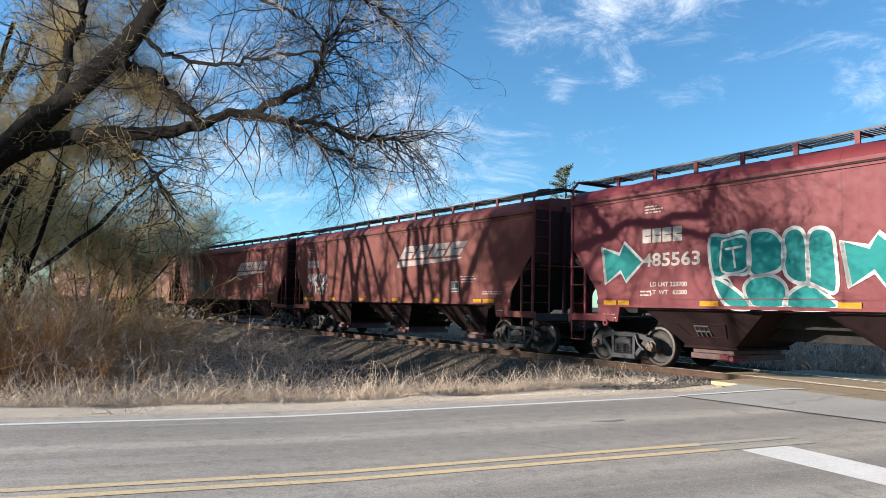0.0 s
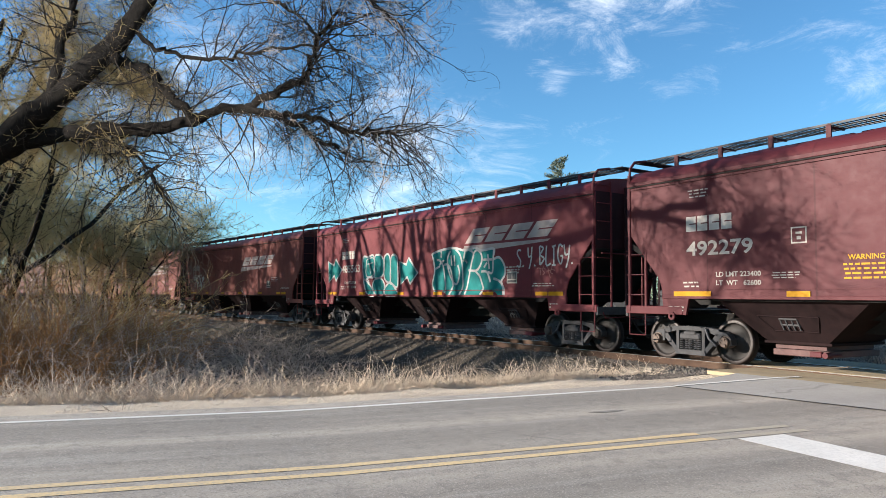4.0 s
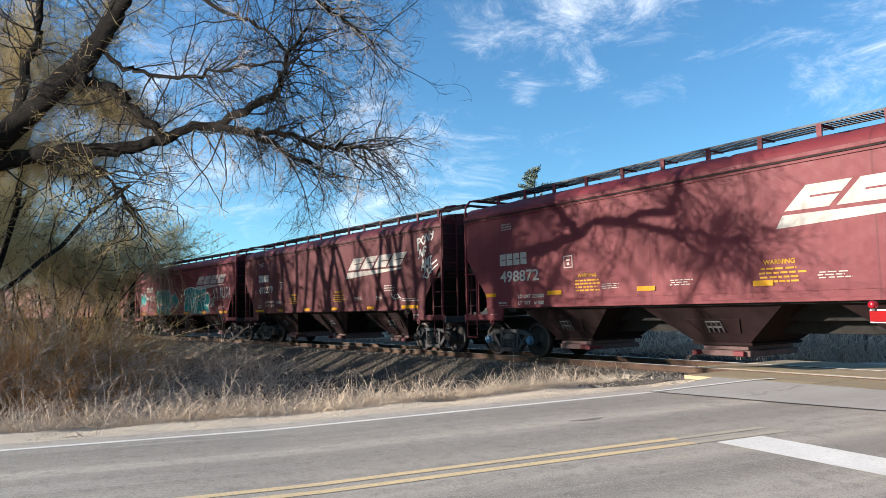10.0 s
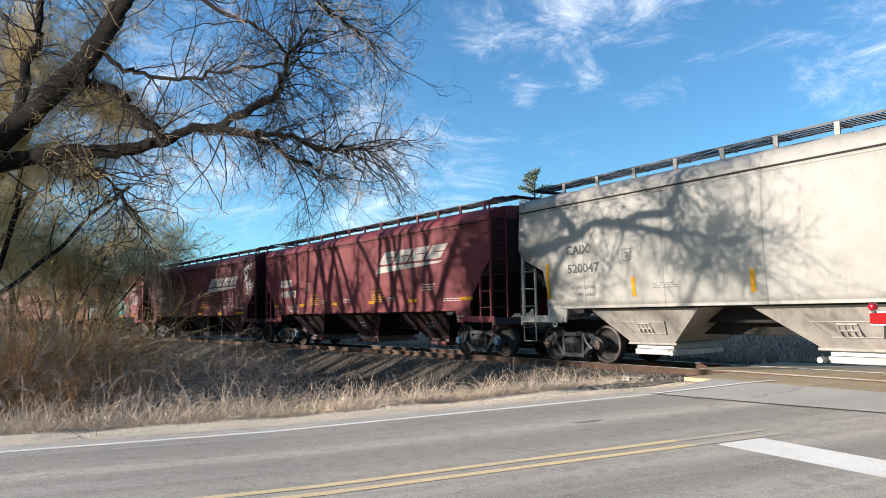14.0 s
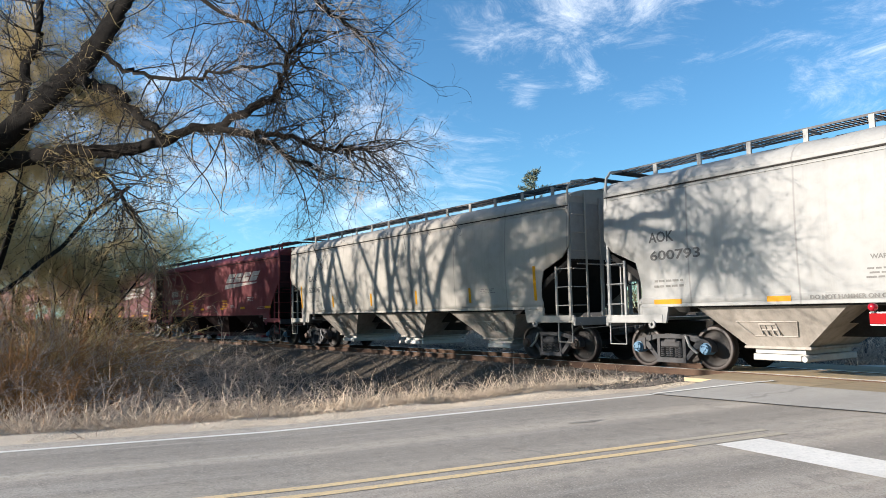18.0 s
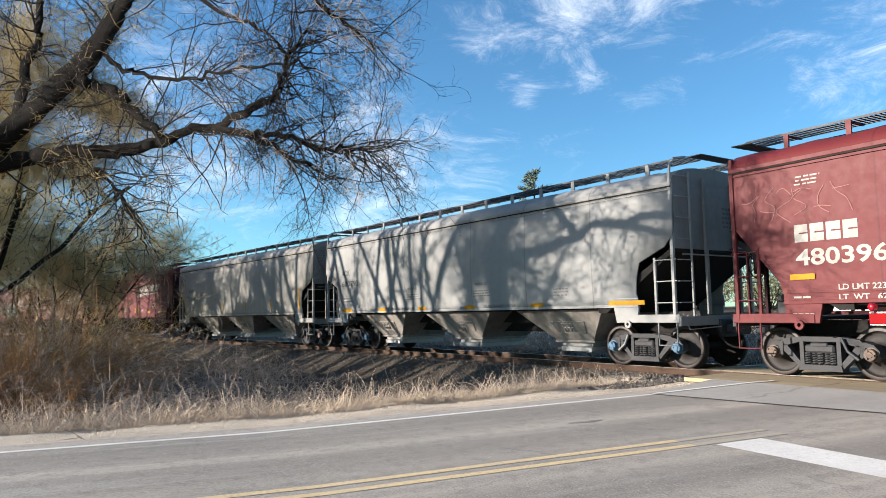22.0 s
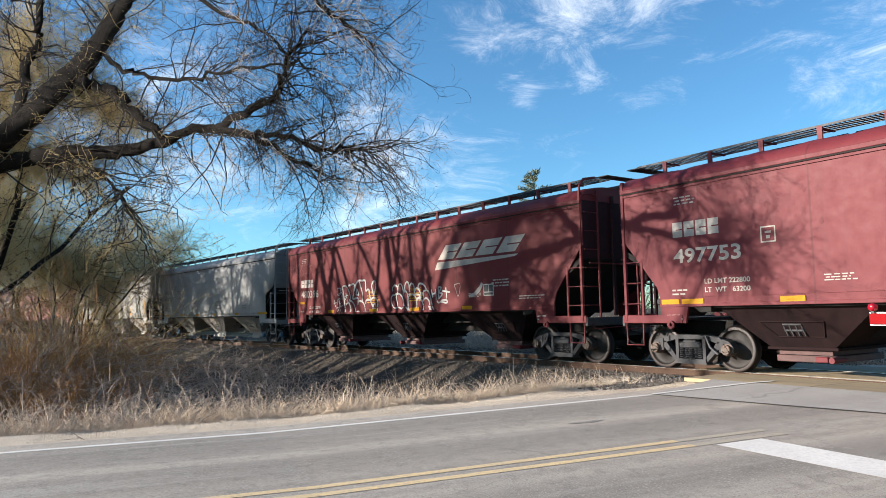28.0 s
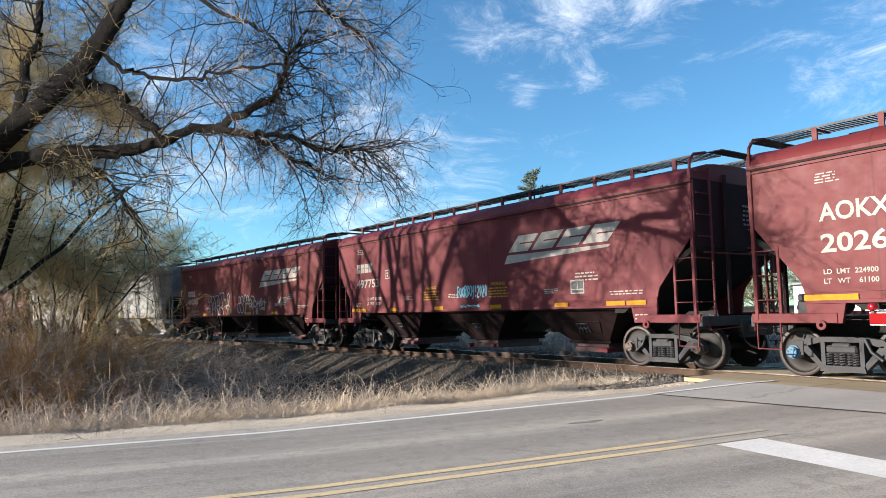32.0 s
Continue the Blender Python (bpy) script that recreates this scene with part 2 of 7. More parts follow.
GATE_PALE = surface("white_outlet_gate", (0.40, 0.39, 0.365), (0.34, 0.33, 0.31), (0.22, 0.19, 0.165), scale=(1.5, 9.0), rough=(0.6, 0.9), fine=0.4)
GATE_DIRT = surface("dirty_outlet_gate", (0.10, 0.048, 0.045), (0.06, 0.033, 0.031), (0.16, 0.10, 0.09), scale=(1.5, 9.0), rough=(0.7, 0.95), fine=0.5)
ASPHALT = paved(surface("old_asphalt", (0.45, 0.392, 0.322), (0.36, 0.314, 0.258), (0.60, 0.528, 0.442), scale=(0.22, 60.0), rough=(0.8, 0.95), bump=0.7, depth=0.008, contrast=(0.3, 0.7), fine=0.5),
                (0.14, 0.128, 0.113), (0.50, 0.458, 0.40), 0.75, 0.75, True)
PATCH = paved(surface("patched_asphalt", (0.37, 0.348, 0.315), (0.31, 0.292, 0.265), (0.47, 0.445, 0.405), scale=(0.5, 60.0), rough=(0.8, 0.95), bump=0.6, depth=0.007, fine=0.5), (0.24, 0.225, 0.205), (0.50, 0.47, 0.425), 0.35, 0.6)
TAR = surface("tar_seam", (0.03, 0.03, 0.03), (0.05, 0.05, 0.05), scale=(3, 30), rough=(0.5, 0.8))
TAR_WORN = surface("worn_dark_asphalt", (0.16, 0.1472, 0.1312), (0.272, 0.248, 0.216), (0.416, 0.376, 0.32), scale=(4, 40), rough=(0.8, 0.95), bump=0.6, depth=0.008, fine=0.5)
WHITE_LINE = surface("white_road_paint", (0.80, 0.77, 0.71), (0.68, 0.655, 0.60), (0.36, 0.35, 0.33), scale=(1.2, 30.0), rough=(0.6, 0.8), bump=0.3, depth=0.003, fine=0.45)
YELLOW_LINE = surface("yellow_road_paint", (0.744, 0.54, 0.264), (0.624, 0.468, 0.27), (0.336, 0.306, 0.24), scale=(1.0, 26.0), rough=(0.6, 0.8), bump=0.3, depth=0.003, fine=0.9)
FADED_LINE = surface("faded_road_paint", (0.45, 0.385, 0.28), (0.38, 0.335, 0.265), (0.32, 0.288, 0.24), scale=(1.0, 26.0), rough=(0.7, 0.9), fine=0.9)
def ditch_soil_shade(m):
    """Dark leaf litter in the ditch, with tree shade painted in, beside the pale gravel of the verge."""
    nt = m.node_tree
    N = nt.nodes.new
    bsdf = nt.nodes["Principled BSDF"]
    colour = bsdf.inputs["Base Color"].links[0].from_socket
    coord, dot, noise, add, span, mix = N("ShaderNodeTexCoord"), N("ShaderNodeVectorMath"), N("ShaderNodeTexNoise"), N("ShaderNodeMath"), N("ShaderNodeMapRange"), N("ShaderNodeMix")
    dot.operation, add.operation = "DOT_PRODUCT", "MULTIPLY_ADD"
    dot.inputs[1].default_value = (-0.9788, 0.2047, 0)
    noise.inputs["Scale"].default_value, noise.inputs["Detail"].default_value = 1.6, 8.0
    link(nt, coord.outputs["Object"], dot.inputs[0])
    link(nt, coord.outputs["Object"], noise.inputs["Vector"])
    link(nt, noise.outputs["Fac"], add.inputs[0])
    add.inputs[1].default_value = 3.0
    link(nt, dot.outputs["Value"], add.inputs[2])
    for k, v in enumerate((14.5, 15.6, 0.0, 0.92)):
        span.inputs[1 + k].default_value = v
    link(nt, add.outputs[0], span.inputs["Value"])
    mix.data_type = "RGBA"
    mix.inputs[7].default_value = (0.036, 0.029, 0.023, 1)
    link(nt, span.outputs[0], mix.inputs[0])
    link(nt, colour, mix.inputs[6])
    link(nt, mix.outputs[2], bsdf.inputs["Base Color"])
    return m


EARTH = ditch_soil_shade(surface("dry_earth", (0.60, 0.515, 0.405), (0.46, 0.39, 0.31), (0.68, 0.60, 0.485), scale=(0.5, 24.0), rough=(0.9, 1.0), bump=0.9, depth=0.03, fine=0.6))
GRAVEL = surface("ballast_stone", (0.157, 0.135, 0.116), (0.103, 0.0892, 0.078), (0.226, 0.203, 0.178), scale=(3.0, 40.0), rough=(0.85, 1.0), bump=0.5, vary=0.2)
SHOULDER = surface("shoulder_gravel", (0.624, 0.528, 0.414), (0.48, 0.402, 0.318), (0.744, 0.66, 0.54), scale=(3.0, 40.0), rough=(0.85, 1.0), bump=0.5)
RAIL = surface("rusty_rail", (0.063, 0.0378, 0.02784), (0.0924, 0.0594, 0.04128), (0.0378, 0.027, 0.02304), scale=(2.0, 30.0), rough=(0.6, 0.85), metal=0.2)
RAIL_TOP = surface("polished_rail_head", (0.252, 0.246, 0.24), (0.18, 0.174, 0.168), scale=(2.0, 30.0), rough=(0.22, 0.4), metal=0.9, bump=0.05)
TIE = surface("creosoted_tie", (0.13, 0.105, 0.085), (0.08, 0.065, 0.055), (0.22, 0.19, 0.16), scale=(2.0, 20.0), rough=(0.85, 1.0), stretch=(6, 1, 6), bump=0.6, depth=0.02, vary=0.25)
PLANK = surface("weathered_crossing_plank", (0.3503, 0.2677, 0.1595), (0.2751, 0.2097, 0.1287), (0.4554, 0.357, 0.2302), scale=(1.0, 20.0), rough=(0.8, 0.95), stretch=(0.4, 5, 5), bump=0.5, depth=0.01, vary=0.15)
TRUCK = surface("grimy_cast_steel", (0.03588, 0.03601, 0.03978), (0.02086, 0.02041, 0.02256), (0.0728, 0.0689, 0.06955), scale=(2.5, 14.0), rough=(0.6, 0.9), metal=0.1, bump=0.5, fine=0.5)
# Oily steel, and the black painted where gaps lie in shade.
TRUCK_DARK = surface("oily_and_shade_black", (0.022, 0.020, 0.019), (0.014, 0.013, 0.012), (0.05, 0.044, 0.04), scale=(3, 20), rough=(0.55, 0.85), metal=0.1)
WHEEL = surface("brown_wheel_steel", (0.01442, 0.0102, 0.008768), (0.008434, 0.00624, 0.005436), (0.02733, 0.01998, 0.01674), scale=(2.0, 16.0), rough=(0.55, 0.8), metal=0.2, fine=0.5)
TREAD = surface("worn_wheel_rim", (0.02983, 0.01949, 0.01648), (0.01863, 0.01193, 0.01011), (0.0474, 0.03288, 0.02808), scale=(3.0, 18.0), rough=(0.45, 0.65), metal=0.1, bump=0.15)
CAP_BROWN = surface("oily_bearing_cap", (0.11, 0.07, 0.05), (0.06, 0.042, 0.033), scale=(8, 40), rough=(0.5, 0.75), metal=0.2)
CAP_BLUE = surface("blue_bearing_cap", (0.0403, 0.124, 0.223), (0.0558, 0.136, 0.211), (0.0372, 0.0465, 0.0558), scale=(8, 30), rough=(0.5, 0.75), fine=0.5)
GALV = surface("galvanised_grating", (0.055, 0.055, 0.06), (0.035, 0.035, 0.04), scale=(2, 25), rough=(0.5, 0.75), metal=0.4)
STENCIL = surface("white_stencil_paint", (0.38, 0.351, 0.318), (0.304, 0.28, 0.252), (0.209, 0.171, 0.157), scale=(1.5, 9), rough=(0.5, 0.75), fine=0.4)
FADED_STENCIL = surface("faded_stencil_paint", (0.34, 0.30, 0.28), (0.25, 0.21, 0.20), (0.28, 0.2, 0.18), scale=(1.5, 9), rough=(0.6, 0.8), fine=0.4)
GREY_STENCIL = surface("grey_stencil_paint", (0.0825, 0.07865, 0.07425), (0.11, 0.1045, 0.0979), scale=(1.5, 14), rough=(0.5, 0.75))
BLACK_STENCIL = surface("black_stencil_paint", (0.025, 0.025, 0.028), (0.05, 0.05, 0.05), scale=(1.5, 14), rough=(0.5, 0.75))
REFLECTOR = surface("yellow_reflector_tape", (0.42, 0.20, 0.004), (0.35, 0.165, 0.005), scale=(3, 30), rough=(0.4, 0.6), fine=0.15)
YELLOW_STENCIL = surface("yellow_stencil_paint", (0.46, 0.24, 0.012), (0.36, 0.19, 0.02), scale=(2, 20), rough=(0.5, 0.7))
TEAL = surface("teal_spray_paint", (0.007, 0.155, 0.148), (0.006, 0.125, 0.12), (0.02, 0.19, 0.18), scale=(1.2, 10), rough=(0.5, 0.7), fine=0.4)
SPRAY_WHITE = surface("white_spray_paint", (0.40, 0.40, 0.385), (0.31, 0.31, 0.30), scale=(2, 8), rough=(0.5, 0.7), fine=0.4)
SPRAY_BLUE = surface("pale_blue_spray_paint", (0.188, 0.435, 0.525), (0.15, 0.36, 0.45), scale=(2, 12), rough=(0.45, 0.65))
SPRAY_PINK = surface("faint_pink_chalk", (0.26, 0.11, 0.10), (0.20, 0.08, 0.075), scale=(2, 12), rough=(0.7, 0.9))
BARK = surface("dark_willow_bark", (0.01125, 0.00875, 0.00675), (0.0065, 0.00525, 0.0045), (0.02375, 0.02, 0.016), scale=(2.0, 22.0), rough=(0.85, 1.0), stretch=(1, 1, 0.4), bump=1.0, depth=0.03, fine=0.5)
TWIG = surface("bare_twig", (0.03267, 0.02573, 0.01996), (0.01922, 0.01538, 0.01271), (0.0651, 0.04997, 0.03577), scale=(0.4, 6.0), rough=(0.75, 0.95), bump=0.0)
BUDS = surface("yellow_willow_shoots", (0.4714, 0.3599, 0.1665), (0.3195, 0.2419, 0.12), (0.5557, 0.4272, 0.2081), scale=(0.5, 6.0), rough=(0.7, 0.9), bump=0.0)
ORANGE_STEM = surface("orange_brown_stem", (0.2949, 0.1502, 0.05806), (0.1594, 0.08344, 0.03871), (0.3985, 0.227, 0.1001), scale=(0.6, 8.0), rough=(0.75, 0.95), bump=0.0)
GREY_STEM = surface("grey_dead_stem", (0.4012, 0.328, 0.27), (0.1888, 0.147, 0.121), (0.6135, 0.517, 0.431), scale=(0.8, 5.0), rough=(0.85, 1.0), bump=0.0, fine=0.6)
STRAW = surface("dry_grass_straw", (0.6447, 0.5225, 0.3959), (0.4688, 0.3708, 0.2771), (0.7736, 0.6461, 0.5089), scale=(0.6, 9.0), rough=(0.8, 0.95), bump=0.0, fine=0.5)
LEAF_OLIVE = surface("olive_foliage", (0.22, 0.21, 0.11), (0.15, 0.15, 0.08), (0.30, 0.27, 0.16), scale=(0.5, 6.0), rough=(0.7, 0.9), bump=0.0)
NEEDLE = surface("pine_needles", (0.165, 0.192, 0.138), (0.12, 0.146, 0.099), (0.21, 0.229, 0.176), scale=(0.5, 5.0), rough=(0.7, 0.9), bump=0.0)
HOUSE_WHITE = surface("white_siding", (0.76, 0.76, 0.75), (0.68, 0.68, 0.67), scale=(0.5, 8), rough=(0.6, 0.8))
HOUSE_ROOF = surface("grey_shingle_roof", (0.24, 0.235, 0.23), (0.17, 0.165, 0.16), scale=(1, 12), rough=(0.85, 0.95))
GATE_RED = surface("red_reflective_stripe", (0.22, 0.003, 0.005), (0.19, 0.003, 0.005), scale=(4, 30), rough=(0.6, 0.8), fine=0.1)
GATE_WHITE = surface("white_reflective_stripe", (0.80, 0.80, 0.80), (0.72, 0.72, 0.72), scale=(4, 30), rough=(0.3, 0.5), fine=0.1)
BLACK_METAL = surface("black_enamel", (0.02, 0.02, 0.02), (0.03, 0.03, 0.03), scale=(4, 30), rough=(0.4, 0.6))
RED_LAMP = glow("lit_red_lens", (0.20, 0.0015, 0.008), 0.25)
for dull in (GATE_RED, GATE_WHITE, REFLECTOR, YELLOW_STENCIL, TEAL, SPRAY_WHITE, SPRAY_BLUE, STENCIL, FADED_STENCIL, GRIME_SHADE, DARK_END, TRUCK_DARK, BARK, TWIG, BUDS, ORANGE_STEM, GREY_STEM, STRAW, EARTH, GRAVEL, RAIL):
    dull.node_tree.nodes["Principled BSDF"].inputs["Specular IOR Level"].default_value = 0.1


# ---- mesh helpers ----
class Geo:
    """Collects vertices and faces of one mesh."""

    def __init__(self):
        self.v, self.f = [], []

    def add(self, verts, faces):
        n = len(self.v)
        self.v += [tuple(p) for p in verts]
        self.f += [tuple(i + n for i in face) for face in faces]
        return self

    def box(self, x0, x1, y0, y1, z0, z1, c=0.0):
        x0, x1, y0, y1, z0, z1 = min(x0, x1), max(x0, x1), min(y0, y1), max(y0, y1), min(z0, z1), max(z0, z1)
        c = min(c, 0.45 * min(x1 - x0, y1 - y0, z1 - z0))
        if c <= 0:
            v = [(x, y, z) for x in (x0, x1) for y in (y0, y1) for z in (z0, z1)]
            return self.add(v, [(0, 1, 3, 2), (4, 6, 7, 5), (0, 4, 5, 1), (2, 3, 7, 6), (0, 2, 6, 4), (1, 5, 7, 3)])
        v, key = [], {}
        for ix, x in enumerate((x0, x1)):
            for iy, y in enumerate((y0, y1)):
                for iz, z in enumerate((z0, z1)):
                    sx, sy, sz = (c, -c)[ix], (c, -c)[iy], (c, -c)[iz]
                    for k, p in enumerate(((x, y + sy, z + sz), (x + sx, y, z + sz), (x + sx, y + sy, z))):
                        key[ix, iy, iz, k] = len(v)
                        v.append(p)
        K = lambda *a: key[a]
        f = []
        for i in (0, 1):
            f.append((K(i, 0, 0, 0), K(i, 1, 0, 0), K(i, 1, 1, 0), K(i, 0, 1, 0)))
            f.append((K(0, i, 0, 1), K(1, i, 0, 1), K(1, i, 1, 1), K(0, i, 1, 1)))
            f.append((K(0, 0, i, 2), K(1, 0, i, 2), K(1, 1, i, 2), K(0, 1, i, 2)))
            for j in (0, 1):
                f.append((K(i, j, 0, 0), K(i, j, 1, 0), K(i, j, 1, 1), K(i, j, 0, 1)))
                f.append((K(i, 0, j, 0), K(i, 1, j, 0), K(i, 1, j, 2), K(i, 0, j, 2)))
                f.append((K(0, i, j, 1), K(1, i, j, 1), K(1, i, j, 2), K(0, i, j, 2)))
                for k in (0, 1):
                    f.append((K(i, j, k, 0), K(i, j, k, 1), K(i, j, k, 2)))
        return self.add(v, f)

    def prism(self, poly, a, b, axis="y"):
        """A polygon of two coordinates, drawn out along an axis from a to b."""
        put = {"y": lambda p, d: (p[0], d, p[1]), "x": lambda p, d: (d, p[0], p[1]), "z": lambda p, d: (p[0], p[1], d)}[axis]
        n = len(poly)
        v = [put(p, a) for p in poly] + [put(p, b) for p in poly]
        f = [tuple(range(n)), tuple(range(2 * n - 1, n - 1, -1))] + [(i, (i + 1) % n, n + (i + 1) % n, n + i) for i in range(n)]
        return self.add(v, f)

    def tube(self, pts, r, n=6):
        pts = [Vector(p) for p in pts]
        rad = r if isinstance(r, (list, tuple)) else [r] * len(pts)
        v, f, side = [], [], None
        for i, p in enumerate(pts):
            d = (pts[min(i + 1, len(pts) - 1)] - pts[max(i - 1, 0)]).normalized()
            if side is None:
                side = d.cross(Vector((0.31, 0.17, 0.93)) if abs(d.z) < 0.9 else Vector((1, 0.2, 0))).normalized()
            side = (side - d * side.dot(d)).normalized()
            up = d.cross(side)
            for k in range(n):
                a = 2 * math.pi * (k + 0.5) / n
                v.append(p + (side * math.cos(a) + up * math.sin(a)) * rad[i])
        for i in range(len(pts) - 1):
            for k in range(n):
                f.append((i * n + k, i * n + (k + 1) % n, (i + 1) * n + (k + 1) % n, (i + 1) * n + k))
        f += [tuple(range(n))[::-1], tuple((len(pts) - 1) * n + k for k in range(n))]
        return self.add(v, f)

    def lathe(self, profile, centre=(0, 0, 0), n=32):
        """Turns a profile of (radius, y) about the y axis."""
        cx, cy, cz = centre
        v, f, m = [], [], len(profile)
        for k in range(n):
            a = 2 * math.pi * k / n
            v += [(cx + r * math.cos(a), cy + y, cz + r * math.sin(a)) for r, y in profile]
        for k in range(n):
            j = (k + 1) % n
            for i in range(m - 1):
                f.append((k * m + i, k * m + i + 1, j * m + i + 1, j * m + i))
        return self.add(v, f)

    def mesh(self, name, material, smooth=False):
        me = bpy.data.meshes.new(name)
        me.from_pydata(self.v, [], self.f)
        bm = bmesh.new()
        bm.from_mesh(me)
        bmesh.ops.recalc_face_normals(bm, faces=bm.faces)
        if smooth:
            for face in bm.faces:
                face.smooth = len(face.verts) <= 4
        bm.to_mesh(me)
        bm.free()
        me.materials.append(material)
        return me


def part(name, geo, material, parent, label="", smooth=False):
    """One mesh object under a thing or under a part."""
    ob = new(name, geo.mesh(name, material, smooth) if isinstance(geo, Geo) else geo)
    ob.parent = parent
    return tagged(ob, label)


def piece(name, me, parent, m=None, label=""):
    """An object on a shared mesh, at the pose m in its parent's space."""
    ob = new(name, me)
    ob.parent = parent
    if m is not None:
        ob.matrix_basis = m
    return tagged(ob, label)


def thing(name, label, category, m=None, group="", kind="", data=None):
    ob = new(name, data)
    if m is not None:
        ob.matrix_basis = m
    return tagged(ob, label, category, group, kind)


def quick_mesh(name, verts, quads, material):
    """A large mesh of quads from arrays."""
    me = bpy.data.meshes.new(name)
    verts, quads = np.asarray(verts, np.float32), np.asarray(quads, np.int32)
    me.vertices.add(len(verts))
    me.vertices.foreach_set("co", verts.ravel())
    me.loops.add(quads.size)
    me.loops.foreach_set("vertex_index", quads.ravel())
    me.polygons.add(len(quads))
    me.polygons.foreach_set("loop_start", np.arange(0, quads.size, quads.shape[1], dtype=np.int32))
    me.update(calc_edges=True)
    me.materials.append(material)
    return me


def unit(a):
    return a / np.maximum(np.linalg.norm(a, axis=-1, keepdims=True), 1e-9)


def many_tubes(P, R, n=3):
    """Vertices and quads of N tubes along polylines P (N, M, 3) with radii R (N, M)."""
    N, M, _ = P.shape
    d = np.empty_like(P)
    d[:, 1:-1], d[:, 0], d[:, -1] = P[:, 2:] - P[:, :-2], P[:, 1] - P[:, 0], P[:, -1] - P[:, -2]
    d = unit(d)
    side = unit(np.cross(d, np.array([0.37, 0.81, 0.45])))
    up = np.cross(d, side)
    a = 2 * np.pi * np.arange(n) / n
    ring = side[:, :, None] * np.cos(a)[:, None] + up[:, :, None] * np.sin(a)[:, None]
    V = (P[:, :, None] + ring * R[:, :, None, None]).reshape(-1, 3)
    base = (np.arange(N)[:, None, None] * M + np.arange(M - 1)[None, :, None]) * n
    k = np.arange(n)[None, None]
    q = np.stack([base + k, base + (k + 1) % n, base + n + (k + 1) % n, base + n + k], -1).reshape(-1, 4)
    return V, q


def many_blades(P, W):
    """Vertices and quads of N flat blades along polylines P (N, M, 3) with widths W (N, M)."""
    N, M, _ = P.shape
    d = unit(P[:, -1] - P[:, 0])
    rng = np.random.default_rng(5)
    side = unit(np.cross(d, unit(rng.normal(size=(N, 3)))))[:, None]
    V = np.stack([P - side * W[..., None] / 2, P + side * W[..., None] / 2], 2).reshape(-1, 3)
    base = (np.arange(N)[:, None] * M + np.arange(M - 1)[None]) * 2
    q = np.stack([base, base + 1, base + 3, base + 2], -1).reshape(-1, 4)
    return V, q


def joined(lots):
    V, Q, n = [], [], 0
    for v, q in lots:
        V.append(v)
        Q.append(q + n)
        n += len(v)
    return np.concatenate(V), np.concatenate(Q)


# ---- lie of the land ----
TRACK_R, TRACK_D = 358.95, 13.795   # radius of the curve; distance of the track's middle from the camera
ROAD_AT, ROAD_WAY = np.array([-5.45, 5.5]), unit(np.array([0.205, 0.98]))
ROAD_SIDE = np.array([ROAD_WAY[1], -ROAD_WAY[0]])


def on_track(s, off=0.0, z=0.0):
    """The place s metres along the track; off: towards its far side."""
    a, r = s / TRACK_R, TRACK_R + off
    return Vector((r * math.sin(a), TRACK_D - TRACK_R + r * math.cos(a), z))


def track_turn(s):
    return -math.degrees(s / TRACK_R)


def ease(x, a, b):
    t = np.clip((np.asarray(x, float) - a) / (b - a), 0, 1)
    return t * t * (3 - 2 * t)


def road_height(x, y):
    """The road's height, the same right across it."""
    t = (np.asarray(x, float) - ROAD_AT[0]) * ROAD_WAY[0] + (np.asarray(y, float) - ROAD_AT[1]) * ROAD_WAY[1]
    return -0.03 - 0.20 * np.clip((6.0 - t) / 9.0, 0, 1) + 0.045 * np.clip(t - 14, 0, 34)


def land(x, y):
    x, y = np.asarray(x, float), np.asarray(y, float)
    near = TRACK_R - np.hypot(x, y - (TRACK_D - TRACK_R))   # metres on the camera's side of the track's middle
    across = (x - ROAD_AT[0]) * ROAD_SIDE[0] + (y - ROAD_AT[1]) * ROAD_SIDE[1]
    rh = road_height(x, y)
    verge = rh - 0.05 - 0.10 * ease(-across, 4.1, 6.2)
    ditch = 0.75 * ease(-across, 6.0, 9.0) * (1 - 0.35 * ease(-across, 10, 16))
    natural = verge - ditch - 0.12 * ease(across, 4.6, 7.5)
    natural = np.where(y > 19, rh - 0.05 - 0.25 * ease(-across, 4.5, 8) - 0.2 * ease(across, 4.5, 8), natural)
    bump = 0.05 * np.sin(x * 1.7 + 0.6 * y) * np.sin(y * 1.3 - 0.4 * x) + 0.03 * np.sin(x * 4.1) * np.sin(y * 3.7)
    natural = natural + bump * ease(np.abs(across), 4.3, 6.5)
    bed = -0.17 - np.clip(np.abs(near) - 1.65, 0, 9) / 1.8
    z = np.maximum(natural, np.where(np.abs(near) < 6, bed, -9))
    crossing = ease(np.abs(across), 4.6, 3.9)
    return z * (1 - crossing) + np.minimum(rh - 0.09, z) * crossing


def sheet(name, xs, ys, height, material):
    X, Y = np.meshgrid(xs, ys)
    Z = height(X, Y)
    nx, ny = len(xs), len(ys)
    i = (np.arange(ny - 1)[:, None] * nx + np.arange(nx - 1)[None]).ravel()
    return quick_mesh(name, np.stack([X, Y, Z], -1).reshape(-1, 3), np.stack([i, i + 1, i + nx + 1, i + nx], -1), material)


def spread(lo, hi, step, far_lo, far_hi):
    mid = np.arange(lo, hi + step / 2, step)
    out = step * np.cumsum(1.28 ** np.arange(1, 60))
    return np.concatenate([(lo - out[out < lo - far_lo])[::-1], mid, hi + out[out < far_hi - hi]])


